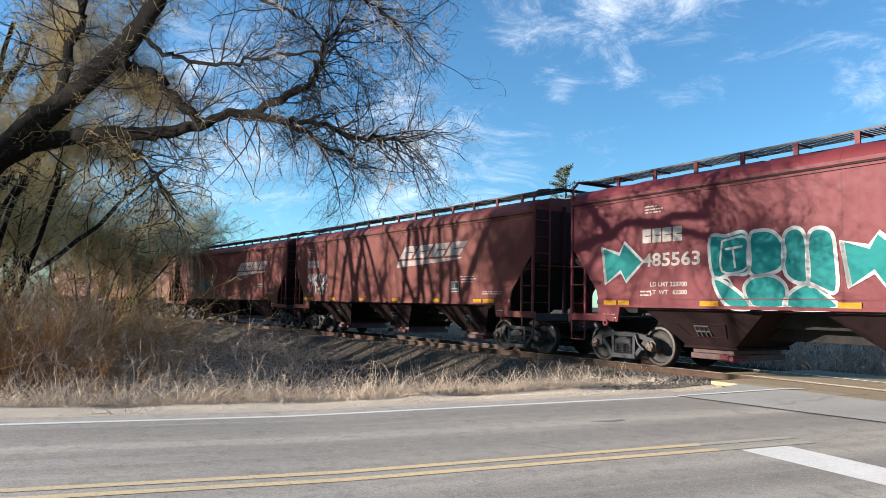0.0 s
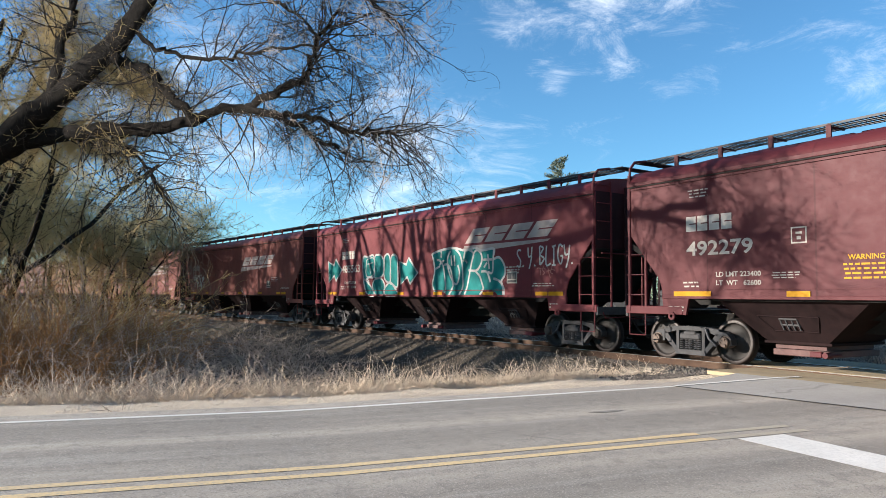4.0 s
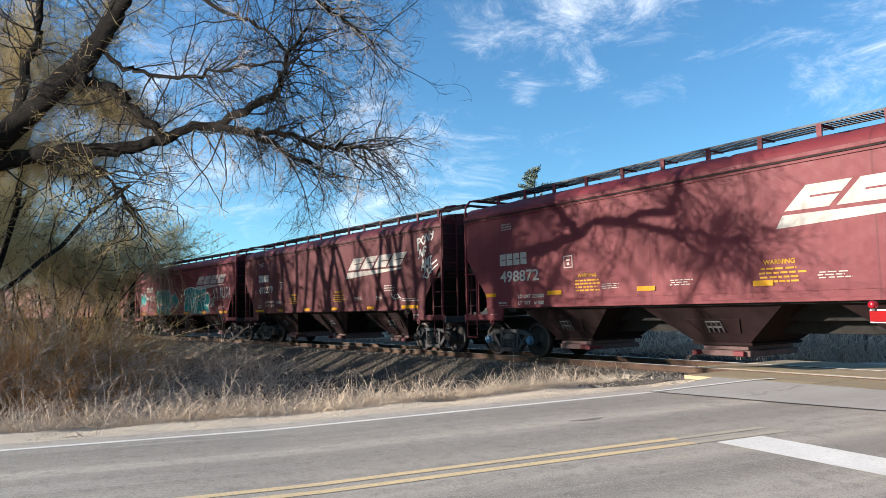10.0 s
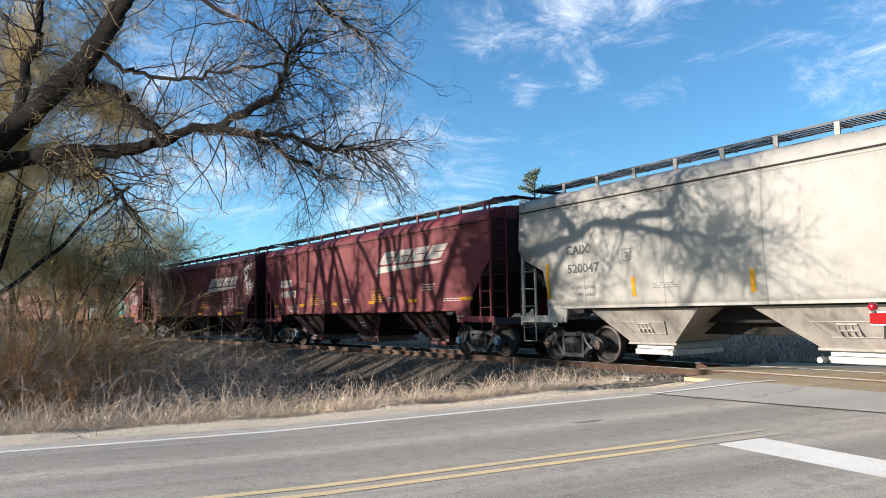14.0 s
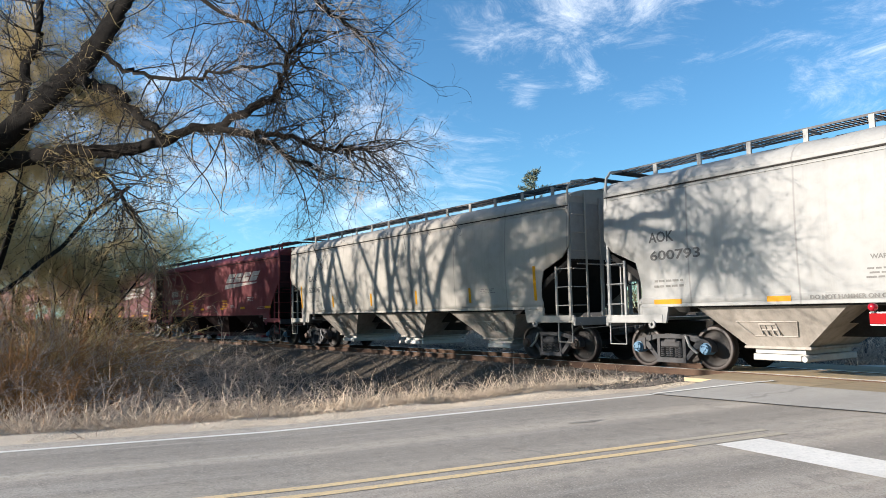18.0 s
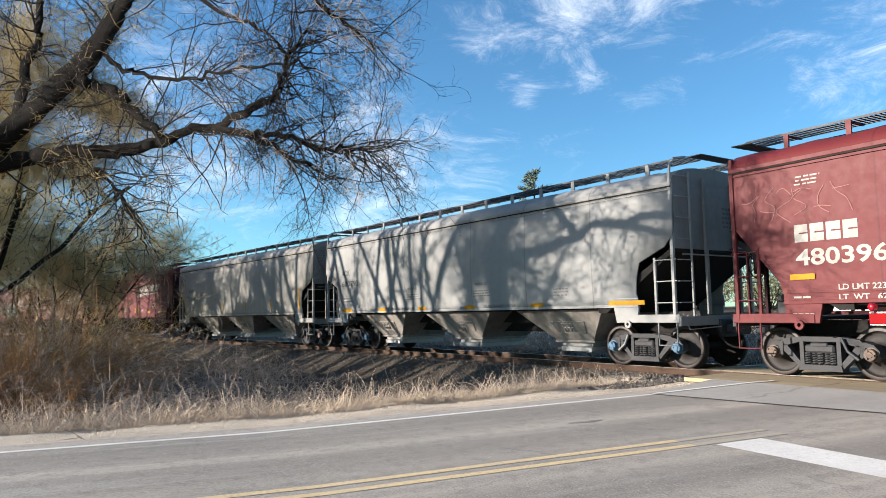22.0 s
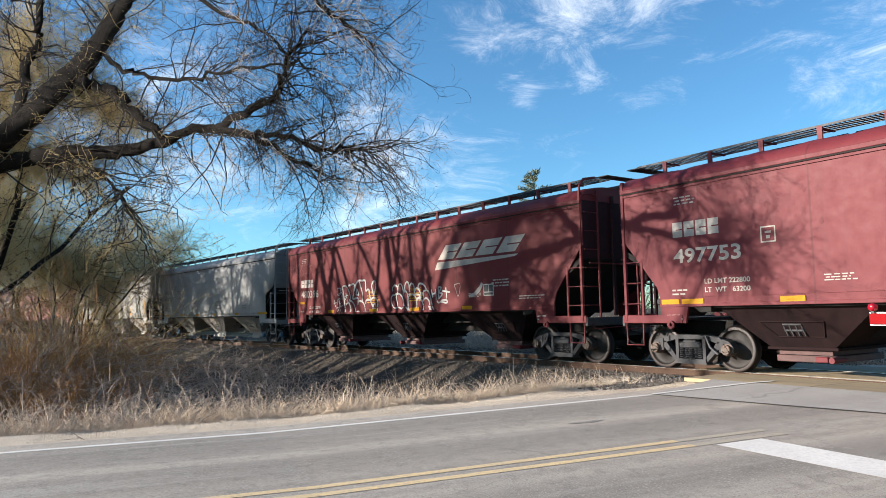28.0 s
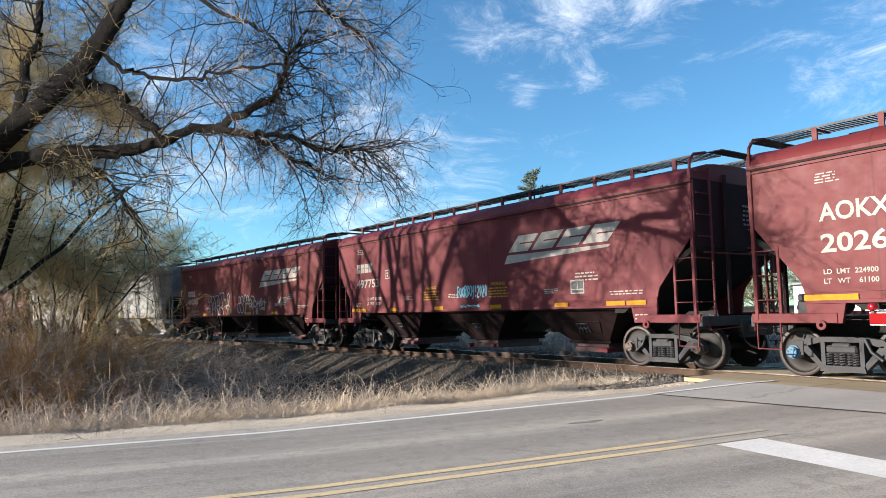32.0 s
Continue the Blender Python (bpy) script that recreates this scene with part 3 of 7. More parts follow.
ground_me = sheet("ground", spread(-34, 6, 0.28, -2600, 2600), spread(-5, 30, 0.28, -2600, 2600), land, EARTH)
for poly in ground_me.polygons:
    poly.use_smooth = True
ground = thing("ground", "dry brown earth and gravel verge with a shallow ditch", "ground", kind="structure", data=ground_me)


def strip(name, inner, outer, a, b, material, lift, step=0.5, drop=0.0):
    """A band of the road from a to b metres along it, between two distances across it."""
    V, F = [], []
    marks = [a] + [k * step for k in range(math.ceil(a / step), math.floor(b / step) + 1) if a < k * step < b] + [b]
    rows = len(marks) - 1
    for t in marks:
        for c in (inner, outer):
            p = ROAD_AT + ROAD_WAY * t + ROAD_SIDE * c
            V.append((p[0], p[1], float(road_height(p[0], p[1])) + lift))
    F = [(2 * i, 2 * i + 1, 2 * i + 3, 2 * i + 2) for i in range(rows)]
    g = Geo().add(V, F)
    if drop:
        n = len(V)
        g.add([(x, y, z - drop) for x, y, z in V] + V, [])
        for i in range(rows):
            g.f += [(n + 2 * i, n + 2 * i + 2, 2 * n + 2 * i + 2, 2 * n + 2 * i), (n + 2 * i + 1, 2 * n + 2 * i + 1, 2 * n + 2 * i + 3, n + 2 * i + 3)]
    me = bpy.data.meshes.new(name)
    me.from_pydata(g.v, [], g.f)
    me.materials.append(material)
    return me


road = thing("road", "worn grey two-lane asphalt road with painted lines", "road", kind="structure",
             data=strip("road", -3.95, 4.3, -45, 90, ASPHALT, 0.0, 0.5, 0.12))
part("white_edge_line", strip("edge_line", -3.51, -3.40, -45, 3.14, WHITE_LINE, 0.004), WHITE_LINE, road, "thin white edge line")
for inner in (-0.20, 0.08):
    part("yellow_centre_line", strip("centre_line", inner, inner + 0.12, -45, 0.95, YELLOW_LINE, 0.004), YELLOW_LINE, road, "solid yellow centre line")
    part("faded_centre_line", strip("centre_line", inner, inner + 0.12, 0.95, 2.2, FADED_LINE, 0.004), FADED_LINE, road, "worn-off yellow centre line")


def flat(points, z, lift=0.0):
    """A flat polygon on the road's surface."""
    return Geo().add([(x, y, (float(road_height(x, y)) if z is None else z) + lift) for x, y in points], [tuple(range(len(points)))])


hollow = [(-7.02 + 0.26 * math.cos(a) * 0.205 - 0.055 * math.sin(a) * (1 + 0.3 * math.sin(3 * a)), 6.67 + 0.26 * math.cos(a) * 0.98) for a in [k * 0.3927 for k in range(16)]]
part("worn_hollow", flat(hollow, None, 0.005), TAR_WORN, road, "dark worn hollow in the wheel track")
part("stop_bar", flat(((-4.97, 6.58), (-4.85, 7.19), (-3.2, 6.97), (-1.75, 6.75), (-1.8, 6.16), (-3.18, 6.37)), None, 0.006), WHITE_LINE, road, "broad white stop bar")
part("asphalt_patch", Geo().add([(x, y, float(road_height(x, y)) + 0.007) for x, y in ((-8.25, 9.3), (-6.0, 9.5), (-1.0, 10.1))] +
                                [(x, y, -0.010) for x, y in ((-1.0, 11.475), (-6.0, 11.43), (-8.6, 11.38))],
                                [(0, 1, 4, 5), (1, 2, 3, 4)]), PATCH, road, "lighter asphalt patch before the rails")
part("tar_seam", Geo().add([(x, y, float(road_height(x, y)) + 0.011) for x, y in ((-8.25, 9.27), (-6.0, 9.46), (-1.0, 10.06), (-1.0, 10.11), (-6.0, 9.51), (-8.25, 9.31))],
                           [(0, 1, 4, 5), (1, 2, 3, 4)]), TAR, road, "dark tar seam")


worn = Geo()
for t, z in ((3.15, -0.079), (5.3, -0.003), (5.75, -0.002)):
    for c in (-3.51, -3.41):
        q = ROAD_AT + ROAD_WAY * t + ROAD_SIDE * c
        worn.v.append((q[0], q[1], z))
worn.f += [(0, 1, 3, 2), (2, 3, 5, 4)]
part("white_edge_line", worn, WHITE_LINE, road, "thin white edge line worn near the rails")


def band_along(off0, off1, z0, z1, s0, s1, step=1.0):
    """A bar with a rectangular section that follows the track."""
    g, n = Geo(), int((s1 - s0) / step)
    for i in range(n + 1):
        s = s0 + (s1 - s0) * i / n
        g.v += [tuple(on_track(s, o, z)) for o, z in ((off0, z0), (off1, z0), (off1, z1), (off0, z1))]
    for i in range(n):
        for k in range(4):
            g.f.append((4 * i + k, 4 * i + (k + 1) % 4, 4 * i + 4 + (k + 1) % 4, 4 * i + 4 + k))
    g.f += [(0, 1, 2, 3), (4 * n + 3, 4 * n + 2, 4 * n + 1, 4 * n)]
    return g


track = thing("railway_track", "curving railway track on wooden ties in stone ballast", "railway track", kind="structure")
for side in (-1, 1):
    web = band_along(side * 0.752 - 0.012, side * 0.752 + 0.012, -0.14, -0.04, -170, 60)
    foot = band_along(side * 0.752 - 0.07, side * 0.752 + 0.07, -0.165, -0.14, -170, 60)
    head = band_along(side * 0.752 - 0.035, side * 0.752 + 0.035, -0.04, -0.006, -170, 60)
    web.add(foot.v, foot.f).add(head.v, head.f)
    part("rail", web, RAIL, track, "rust-brown steel rail")
    part("rail_head", band_along(side * 0.752 - 0.030, side * 0.752 + 0.030, -0.0059, 0.0, -170, 60), RAIL_TOP, track, "polished rail head")
tie_me = Geo().box(-0.115, 0.115, -1.3, 1.3, -0.33, -0.163, 0.012).mesh("tie", TIE)
rng = random.Random(3)
for i in range(150):
    s = -10.6 - 0.52 * i + rng.uniform(-0.03, 0.03)
    p = on_track(s, rng.uniform(-0.06, 0.06), rng.uniform(-0.012, 0.004))
    piece("tie", tie_me, track, pose(p.x, p.y, p.z, 0, 0, track_turn(s) + rng.uniform(-1.5, 1.5)))
# planks of the level crossing
for name, lo, hi, count, top, s0, s1 in (("field", -2.32, -0.84, 3, -0.016, -9.3, 2.0), ("gauge", -0.66, 0.66, 3, -0.002, -10.2, 2.0), ("far", 0.84, 2.3, 3, -0.004, -10.0, 2.0)):
    w = (hi - lo) / count
    for i in range(count):
        cuts = [s0, s0 + 2.45 + 0.05 * i, s0 + 6.0, s1]
        for a, b in zip(cuts, cuts[1:]):
            part("crossing_plank", band_along(lo + w * i + 0.012, lo + w * (i + 1) - 0.012, -0.085, top - 0.004 * ((i * 7) % 3), a + 0.01, b - 0.01, 0.6), PLANK, track)


def stones(name, n, where, size, seed, material, label):
    """Loose stones as one mesh of small uneven octahedra."""
    r = np.random.default_rng(seed)
    C = where(r, n)
    rad = r.uniform(size[0], size[1], (len(C), 1, 1)) * r.uniform(0.6, 1.2, (len(C), 6, 1))
    base = np.array([(1, 0, 0), (0, 1, 0), (-1, 0, 0), (0, -1, 0), (0, 0, 0.8), (0, 0, -0.8)], float)
    a = r.uniform(0, 6.3, len(C))
    rot = np.zeros((len(C), 3, 3))
    rot[:, 0, 0], rot[:, 0, 1], rot[:, 1, 0], rot[:, 1, 1], rot[:, 2, 2] = np.cos(a), -np.sin(a), np.sin(a), np.cos(a), 1
    V = (np.einsum("nij,kj->nki", rot, base) * rad + C[:, None]).reshape(-1, 3)
    tri = np.array([(0, 1, 4), (1, 2, 4), (2, 3, 4), (3, 0, 4), (1, 0, 5), (2, 1, 5), (3, 2, 5), (0, 3, 5)])
    F = (np.arange(len(C))[:, None, None] * 6 + tri[None]).reshape(-1, 3)
    return thing(name, label, "gravel", kind="stuff", data=quick_mesh(name, V, F, material))


def bed_spots(r, n):
    s = -9.6 - 34 * r.uniform(0, 1, n) ** 1.5
    off = r.uniform(-3.6, 2.2, n)
    a, rad = s / TRACK_R, TRACK_R + off
    x, y = rad * np.sin(a), TRACK_D - TRACK_R + rad * np.cos(a)
    return np.stack([x, y, land(x, y) + 0.012], -1)


def verge_spots(r, n):
    t, c = r.uniform(-6, 6.5, n), -3.97 - 3.0 * r.uniform(0, 1, n) ** 1.3
    x = ROAD_AT[0] + ROAD_WAY[0] * t + ROAD_SIDE[0] * c
    y = ROAD_AT[1] + ROAD_WAY[1] * t + ROAD_SIDE[1] * c
    return np.stack([x, y, land(x, y) + 0.006], -1)


stones("ballast_stones", 15000, bed_spots, (0.018, 0.045), 11, GRAVEL, "grey-brown crushed ballast stones along the track")
stones("verge_gravel", 12000, verge_spots, (0.004, 0.014), 12, SHOULDER, "fine tan gravel on the road shoulder")


# ---- the train ----
RED = car_paint("oxide_red_paint", (0.114, 0.01892, 0.02438), (0.136, 0.02683, 0.03098), (0.0634, 0.01479, 0.01707), 0.14)
RED_OLD = car_paint("faded_red_paint", (0.11, 0.02348, 0.02094), (0.145, 0.04162, 0.03177), (0.0396, 0.01359, 0.01241), 0.42)
RED_DARK = car_paint("dark_maroon_paint", (0.0651, 0.01213, 0.01584), (0.081, 0.01668, 0.01936), (0.0484, 0.01213, 0.0139), 0.12)
RED_BRIGHT = car_paint("fresh_red_paint", (0.12, 0.01926, 0.02094), (0.104, 0.0178, 0.01936), (0.0748, 0.01668, 0.01707), 0.12, 0.4)
RUSTY = car_paint("rusty_brown_paint", (0.123, 0.044, 0.0246), (0.167, 0.0704, 0.0378), (0.0528, 0.0229, 0.015), 0.6)
CREAM = car_paint("cream_grey_paint", (0.285, 0.270, 0.245), (0.24, 0.227, 0.205), (0.131, 0.115, 0.0954), 0.12)
PALE = car_paint("pale_grey_paint", (0.268, 0.268, 0.262), (0.228, 0.227, 0.221), (0.14, 0.132, 0.122), 0.10)
SHEETS = {}


def shared(key, build, material, smooth=False):
    """A mesh that alike parts share."""
    k = (key, material.name)
    if k not in SHEETS:
        SHEETS[k] = build().mesh(key, material, smooth)
    return SHEETS[k]


def inset(z):
    """How far the side sheet stands back from the car's end at height z."""
    return float(np.interp(z, (1.0, 1.5, 1.74, 2.87, 3.92), (1.0, 1.0, 0.93, 0.0, 0.0)))


def bow(z, bulge):
    return bulge * (1 - ((z - 2.65) / 1.3) ** 2)


def side_sheet(L, face, bulge, rounded):
    g, nx = Geo(), 14
    zs = (3.92, 3.6, 3.25, 2.87, 2.6, 2.3, 2.0, 1.74, 1.62, 1.5, 1.35)
    rows = []
    for z in zs:
        i = inset(z)
        if rounded and 1.5 < z < 2.6:
            i = 0.62 + 0.42 * math.sqrt(max(0, 1 - ((z - 1.5) / 1.1) ** 2)) * 1.0
        rows.append([(-L / 2 + i + (L - 2 * i) * k / nx, z) for k in range(nx + 1)])
    for d in (0.0, 0.035):
        for row in rows:
            g.v += [(x, face * (1.6 + bow(z, bulge) - d), z) for x, z in row]
    w, n = nx + 1, len(zs) * (nx + 1)
    for i in range(len(zs) - 1):
        for k in range(nx):
            a = i * w + k
            g.f += [(a, a + 1, a + w + 1, a + w), (n + a, n + a + w, n + a + w + 1, n + a + 1)]
        for a in (i * w, i * w + nx):
            g.f.append((a, a + w, n + a + w, n + a))
    last = (len(zs) - 1) * w
    for k in range(nx):
        g.f += [(k, n + k, n + k + 1, k + 1), (last + k, last + k + 1, n + last + k + 1, n + last + k)]
    return g


ROOF = ((-1.62, 3.94), (-1.60, 4.02), (-1.50, 4.13), (-1.32, 4.22), (-1.10, 4.275), (-0.8, 4.31), (0, 4.34), (0.8, 4.31), (1.10, 4.275), (1.32, 4.22), (1.50, 4.13), (1.60, 4.02), (1.62, 3.94))


def roof_sheet(L):
    g, nx, m = Geo(), 44, len(ROOF)
    for k in range(nx + 1):
        x = -L / 2 + L * k / nx
        swell = 0.018 * math.cos(2 * math.pi * x / 1.16) if 0 < k < nx else 0
        g.v += [(x, y, z + (swell if 4.05 < z else 0)) for y, z in ROOF]
    for k in range(nx):
        for i in range(m - 1):
            g.f.append((k * m + i, k * m + i + 1, (k + 1) * m + i + 1, (k + 1) * m + i))
    g.f += [tuple(range(m)), tuple(nx * m + i for i in range(m))]
    return g


def frustum(a, b, c, d, ya, yb, z0, z1):
    """A hopper bottom: from a-b at its foot to c-d at its mouth."""
    v = [(a, -ya, z0), (b, -ya, z0), (b, ya, z0), (a, ya, z0), (c, -yb, z1), (d, -yb, z1), (d, yb, z1), (c, yb, z1)]
    return Geo().add(v, [(0, 1, 2, 3), (4, 5, 6, 7), (0, 1, 5, 4), (1, 2, 6, 5), (2, 3, 7, 6), (3, 0, 4, 7)])


def grating(length, width):
    g = Geo()
    for y in (-width / 2, 0, width / 2):
        g.box(-length / 2, length / 2, y - 0.012, y + 0.012, -0.03, 0.012)
    n = int(length / 0.085)
    for i in range(n + 1):
        x = -length / 2 + length * i / n
        g.box(x - 0.014, x + 0.014, -width / 2, width / 2, -0.004, 0.008)
    return g


def side_frame():
    """Cast truck side frame seen from its side: bow, two windows, spring pocket, pedestal jaws."""
    g = Geo()
    y0, y1 = -0.075, 0.075
    g.prism(((-0.80, 0.60), (-0.70, 0.70), (-0.35, 0.745), (0.35, 0.745), (0.70, 0.70), (0.80, 0.60), (0.66, 0.575), (0.36, 0.655), (-0.36, 0.655), (-0.66, 0.575)), y0, y1)
    for s in (-1, 1):
        g.prism([(s * x, z) for x, z in ((0.30, 0.66), (0.375, 0.66), (0.375, 0.20), (0.30, 0.20))], y0 - 0.01, y1 + 0.01)
        g.prism([(s * x, z) for x, z in ((0.36, 0.15), (0.36, 0.27), (0.64, 0.60), (0.78, 0.62), (0.74, 0.52))], y0, y1)
        g.prism([(s * x, z) for x, z in ((0.70, 0.66), (0.80, 0.66), (0.93, 0.62), (1.02, 0.52), (1.03, 0.40), (0.985, 0.38), (0.97, 0.50), (0.90, 0.575), (0.80, 0.57), (0.76, 0.50), (0.755, 0.40), (0.70, 0.40))], y0 - 0.015, y1 + 0.015)
    g.prism(((-0.40, 0.14), (0.40, 0.14), (0.375, 0.245), (-0.375, 0.245)), y0 - 0.03, y1 + 0.03)
    return g


def spring():
    g, pts = Geo(), []
    for i in range(46):
        a = i * 2 * math.pi / 9
        pts.append((0.052 * math.cos(a), 0.052 * math.sin(a), 0.25 + 0.21 * i / 45))
    return g.tube(pts, 0.015, 5)


WHEEL_AT, GAUGE = 0.889, 0.752


def wheel(side):
    """Dished railway wheel: hub, plate, rim and flange, on the rail at side."""
    o = side * GAUGE
    pr = ((0.03, 0.10), (0.14, 0.10), (0.15, 0.06), (0.22, 0.035), (0.34, 0.005), (0.385, 0.03), (0.395, 0.072), (0.44, 0.072))
    back = ((0.487, -0.068), (0.40, -0.068), (0.385, -0.03), (0.34, -0.025), (0.2, 0.0), (0.14, -0.06), (0.03, -0.06))
    return Geo().lathe([(r, o + side * y) for r, y in (*pr, *back)], n=40)


def tread(side):
    o = side * GAUGE
    return Geo().lathe([(r, o + side * y) for r, y in ((0.393, 0.0735), (0.44, 0.0745), (0.4565, 0.066), (0.458, -0.03), (0.466, -0.042), (0.484, -0.05), (0.488, -0.062), (0.484, -0.07))], n=48)


def bearing_cap(side):
    g = Geo().lathe([(r, side * y) for r, y in ((0.001, 1.175), (0.05, 1.175), (0.055, 1.165), (0.095, 1.165), (0.105, 1.155), (0.105, 1.10), (0.125, 1.095), (0.125, 0.92), (0.06, 0.92))], n=24)
    for k in range(3):
        a = 2 * math.pi * k / 3
        g.lathe([(0.001, side * 1.19), (0.018, side * 1.19), (0.018, side * 1.16)], (0.072 * math.cos(a), 0, 0.072 * math.sin(a)), 6)
    return g


def stencil(text, x0, x1, z0, z1, y, material, parent, name="lettering", bold=0.022, slant=0.0, bulge=0.0):
    """Letters of the built-in font, fitted into a box on the near side of a car."""
    cu = bpy.data.curves.new(name, "FONT")
    cu.body, cu.resolution_u, cu.offset = text, 3, bold
    ob = bpy.data.objects.new(name, cu)
    me = bpy.data.meshes.new_from_object(ob)
    bpy.data.objects.remove(ob)
    co = np.array([v.co[:] for v in me.vertices])
    lo, hi = co.min(0), co.max(0)
    for v in me.vertices:
        u, w = (v.co.x - lo[0]) / (hi[0] - lo[0]), (v.co.y - lo[1]) / (hi[1] - lo[1])
        z = z0 + (w + slant * 0.8 * (u - 0.5)) * (z1 - z0)
        v.co = (x0 + (u + slant * (w - 0.5)) * (x1 - x0), near(z, bulge) + 0.001 if bulge else y, z)
    me.materials.append(material)
    return part(name, me, material, parent)


def plate(points, y, material, parent, name, label=""):
    """A flat painted shape on the near side of a car."""
    return part(name, Geo().add([(x, y, z) for x, z in points], [tuple(range(len(points)))]), material, parent, label)


def blocks(x0, x1, z0, z1, n, slant, y, material, parent, name):
    """A word mark as plain slanted blocks with a slot."""
    g, w = Geo(), (x1 - x0 - slant) / n
    for i in range(n):
        a, b = x0 + i * w, x0 + (i + 0.86) * w
        h = z1 - z0
        for u0, u1, f0, f1 in ((0, 0.46, 0, 1), (0.54, 1, 0, 1), (0.46, 0.54, 0, 0.34)):
            lo, hi = z0 + h * u0, z0 + h * u1
            A, B = a + (b - a) * f0, a + (b - a) * f1
            s0, s1 = slant * u0, slant * u1
            k = len(g.v)
            g.v += [(A + s0, y, lo), (B + s0, y, lo), (B + s1, y, hi), (A + s1, y, hi)]
            g.f.append((k, k + 1, k + 2, k + 3))
    return part(name, g, material, parent)


def lines(x0, x1, z0, z1, n, y, material, parent, seed=0, name="small_print"):
    """Unreadable print as rows of short bars."""
    r, g = random.Random(seed * 31 + int(x0 * 100)), Geo()
    step = (z1 - z0) / n
    for i in range(n):
        z, x = z1 - step * (i + 0.8), x0 + r.uniform(0, 0.08) * (x1 - x0)
        end = x1 - r.uniform(0, 0.25) * (x1 - x0)
        while x < end:
            w = min(r.uniform(0.06, 0.16), end - x)
            k = len(g.v)
            g.v += [(x, y, z), (x + w, y, z), (x + w, y, z + step * 0.42), (x, y, z + step * 0.42)]
            g.f.append((k, k + 1, k + 2, k + 3))
            x += w + r.uniform(0.02, 0.045)
    return part(name, g, material, parent)


def ribbon(g, pts, w, y):
    pts = [Vector((p[0], p[1])) for p in pts]
    n = len(g.v)
    for i, p in enumerate(pts):
        d = (pts[min(i + 1, len(pts) - 1)] - pts[max(i - 1, 0)])
        d = d.normalized() if d.length > 1e-6 else Vector((1, 0))
        s = Vector((-d.y, d.x)) * w / 2
        g.v += [(p.x - s.x, y, p.y - s.y), (p.x + s.x, y, p.y + s.y)]
    for i in range(len(pts) - 1):
        a = n + 2 * i
        g.f.append((a, a + 1, a + 3, a + 2))


def smooth_line(ctrl, k=6, closed=False):
    """Points on a soft curve through ctrl."""
    P = [Vector((*c, 0)) if len(c) == 2 else Vector(c) for c in ctrl]
    out, n = [], len(P)
    for i in range(n if closed else n - 1):
        p0, p1, p2, p3 = (P[(i + j - 1) % n] if closed else P[min(max(i + j - 1, 0), n - 1)] for j in range(4))
        for t in range(k):
            u = t / k
            out.append(0.5 * ((2 * p1) + (p2 - p0) * u + (2 * p0 - 5 * p1 + 4 * p2 - p3) * u * u + (3 * p1 - p0 - 3 * p2 + p3) * u ** 3))
    out.append(P[0].copy() if closed else P[-1])
    return out


def scrawl(x0, x1, z0, z1, n, w, y, material, parent, seed, name="graffiti_stroke", label=""):
    """Graffiti as loops and strokes, side by side in a box."""
    r, g = random.Random(seed), Geo()
    step = (x1 - x0) / n
    for i in range(n):
        cx, cz = x0 + step * (i + 0.5), (z0 + z1) / 2 + r.uniform(-0.06, 0.06) * (z1 - z0)
        hx, hz = step * r.uniform(0.5, 0.66), (z1 - z0) / 2 * r.uniform(0.78, 1.0)
        pts = [(cx + r.uniform(-1, 1) * hx, cz + (1 - 2 * k / 3) * hz * r.uniform(0.6, 1)) for k in range(4)]
        ribbon(g, smooth_line(pts, 5), w, y - 0.0004 * i)
        zz = cz + r.uniform(-0.5, 0.6) * hz
        ribbon(g, smooth_line([(cx - hx * 0.7, zz), (cx, zz + r.uniform(-0.3, 0.3) * hz), (cx + hx * 0.8, zz + r.uniform(-0.4, 0.4) * hz)], 4), w, y - 0.0004 * i - 0.0002)
    return part(name, g, material, parent, label)


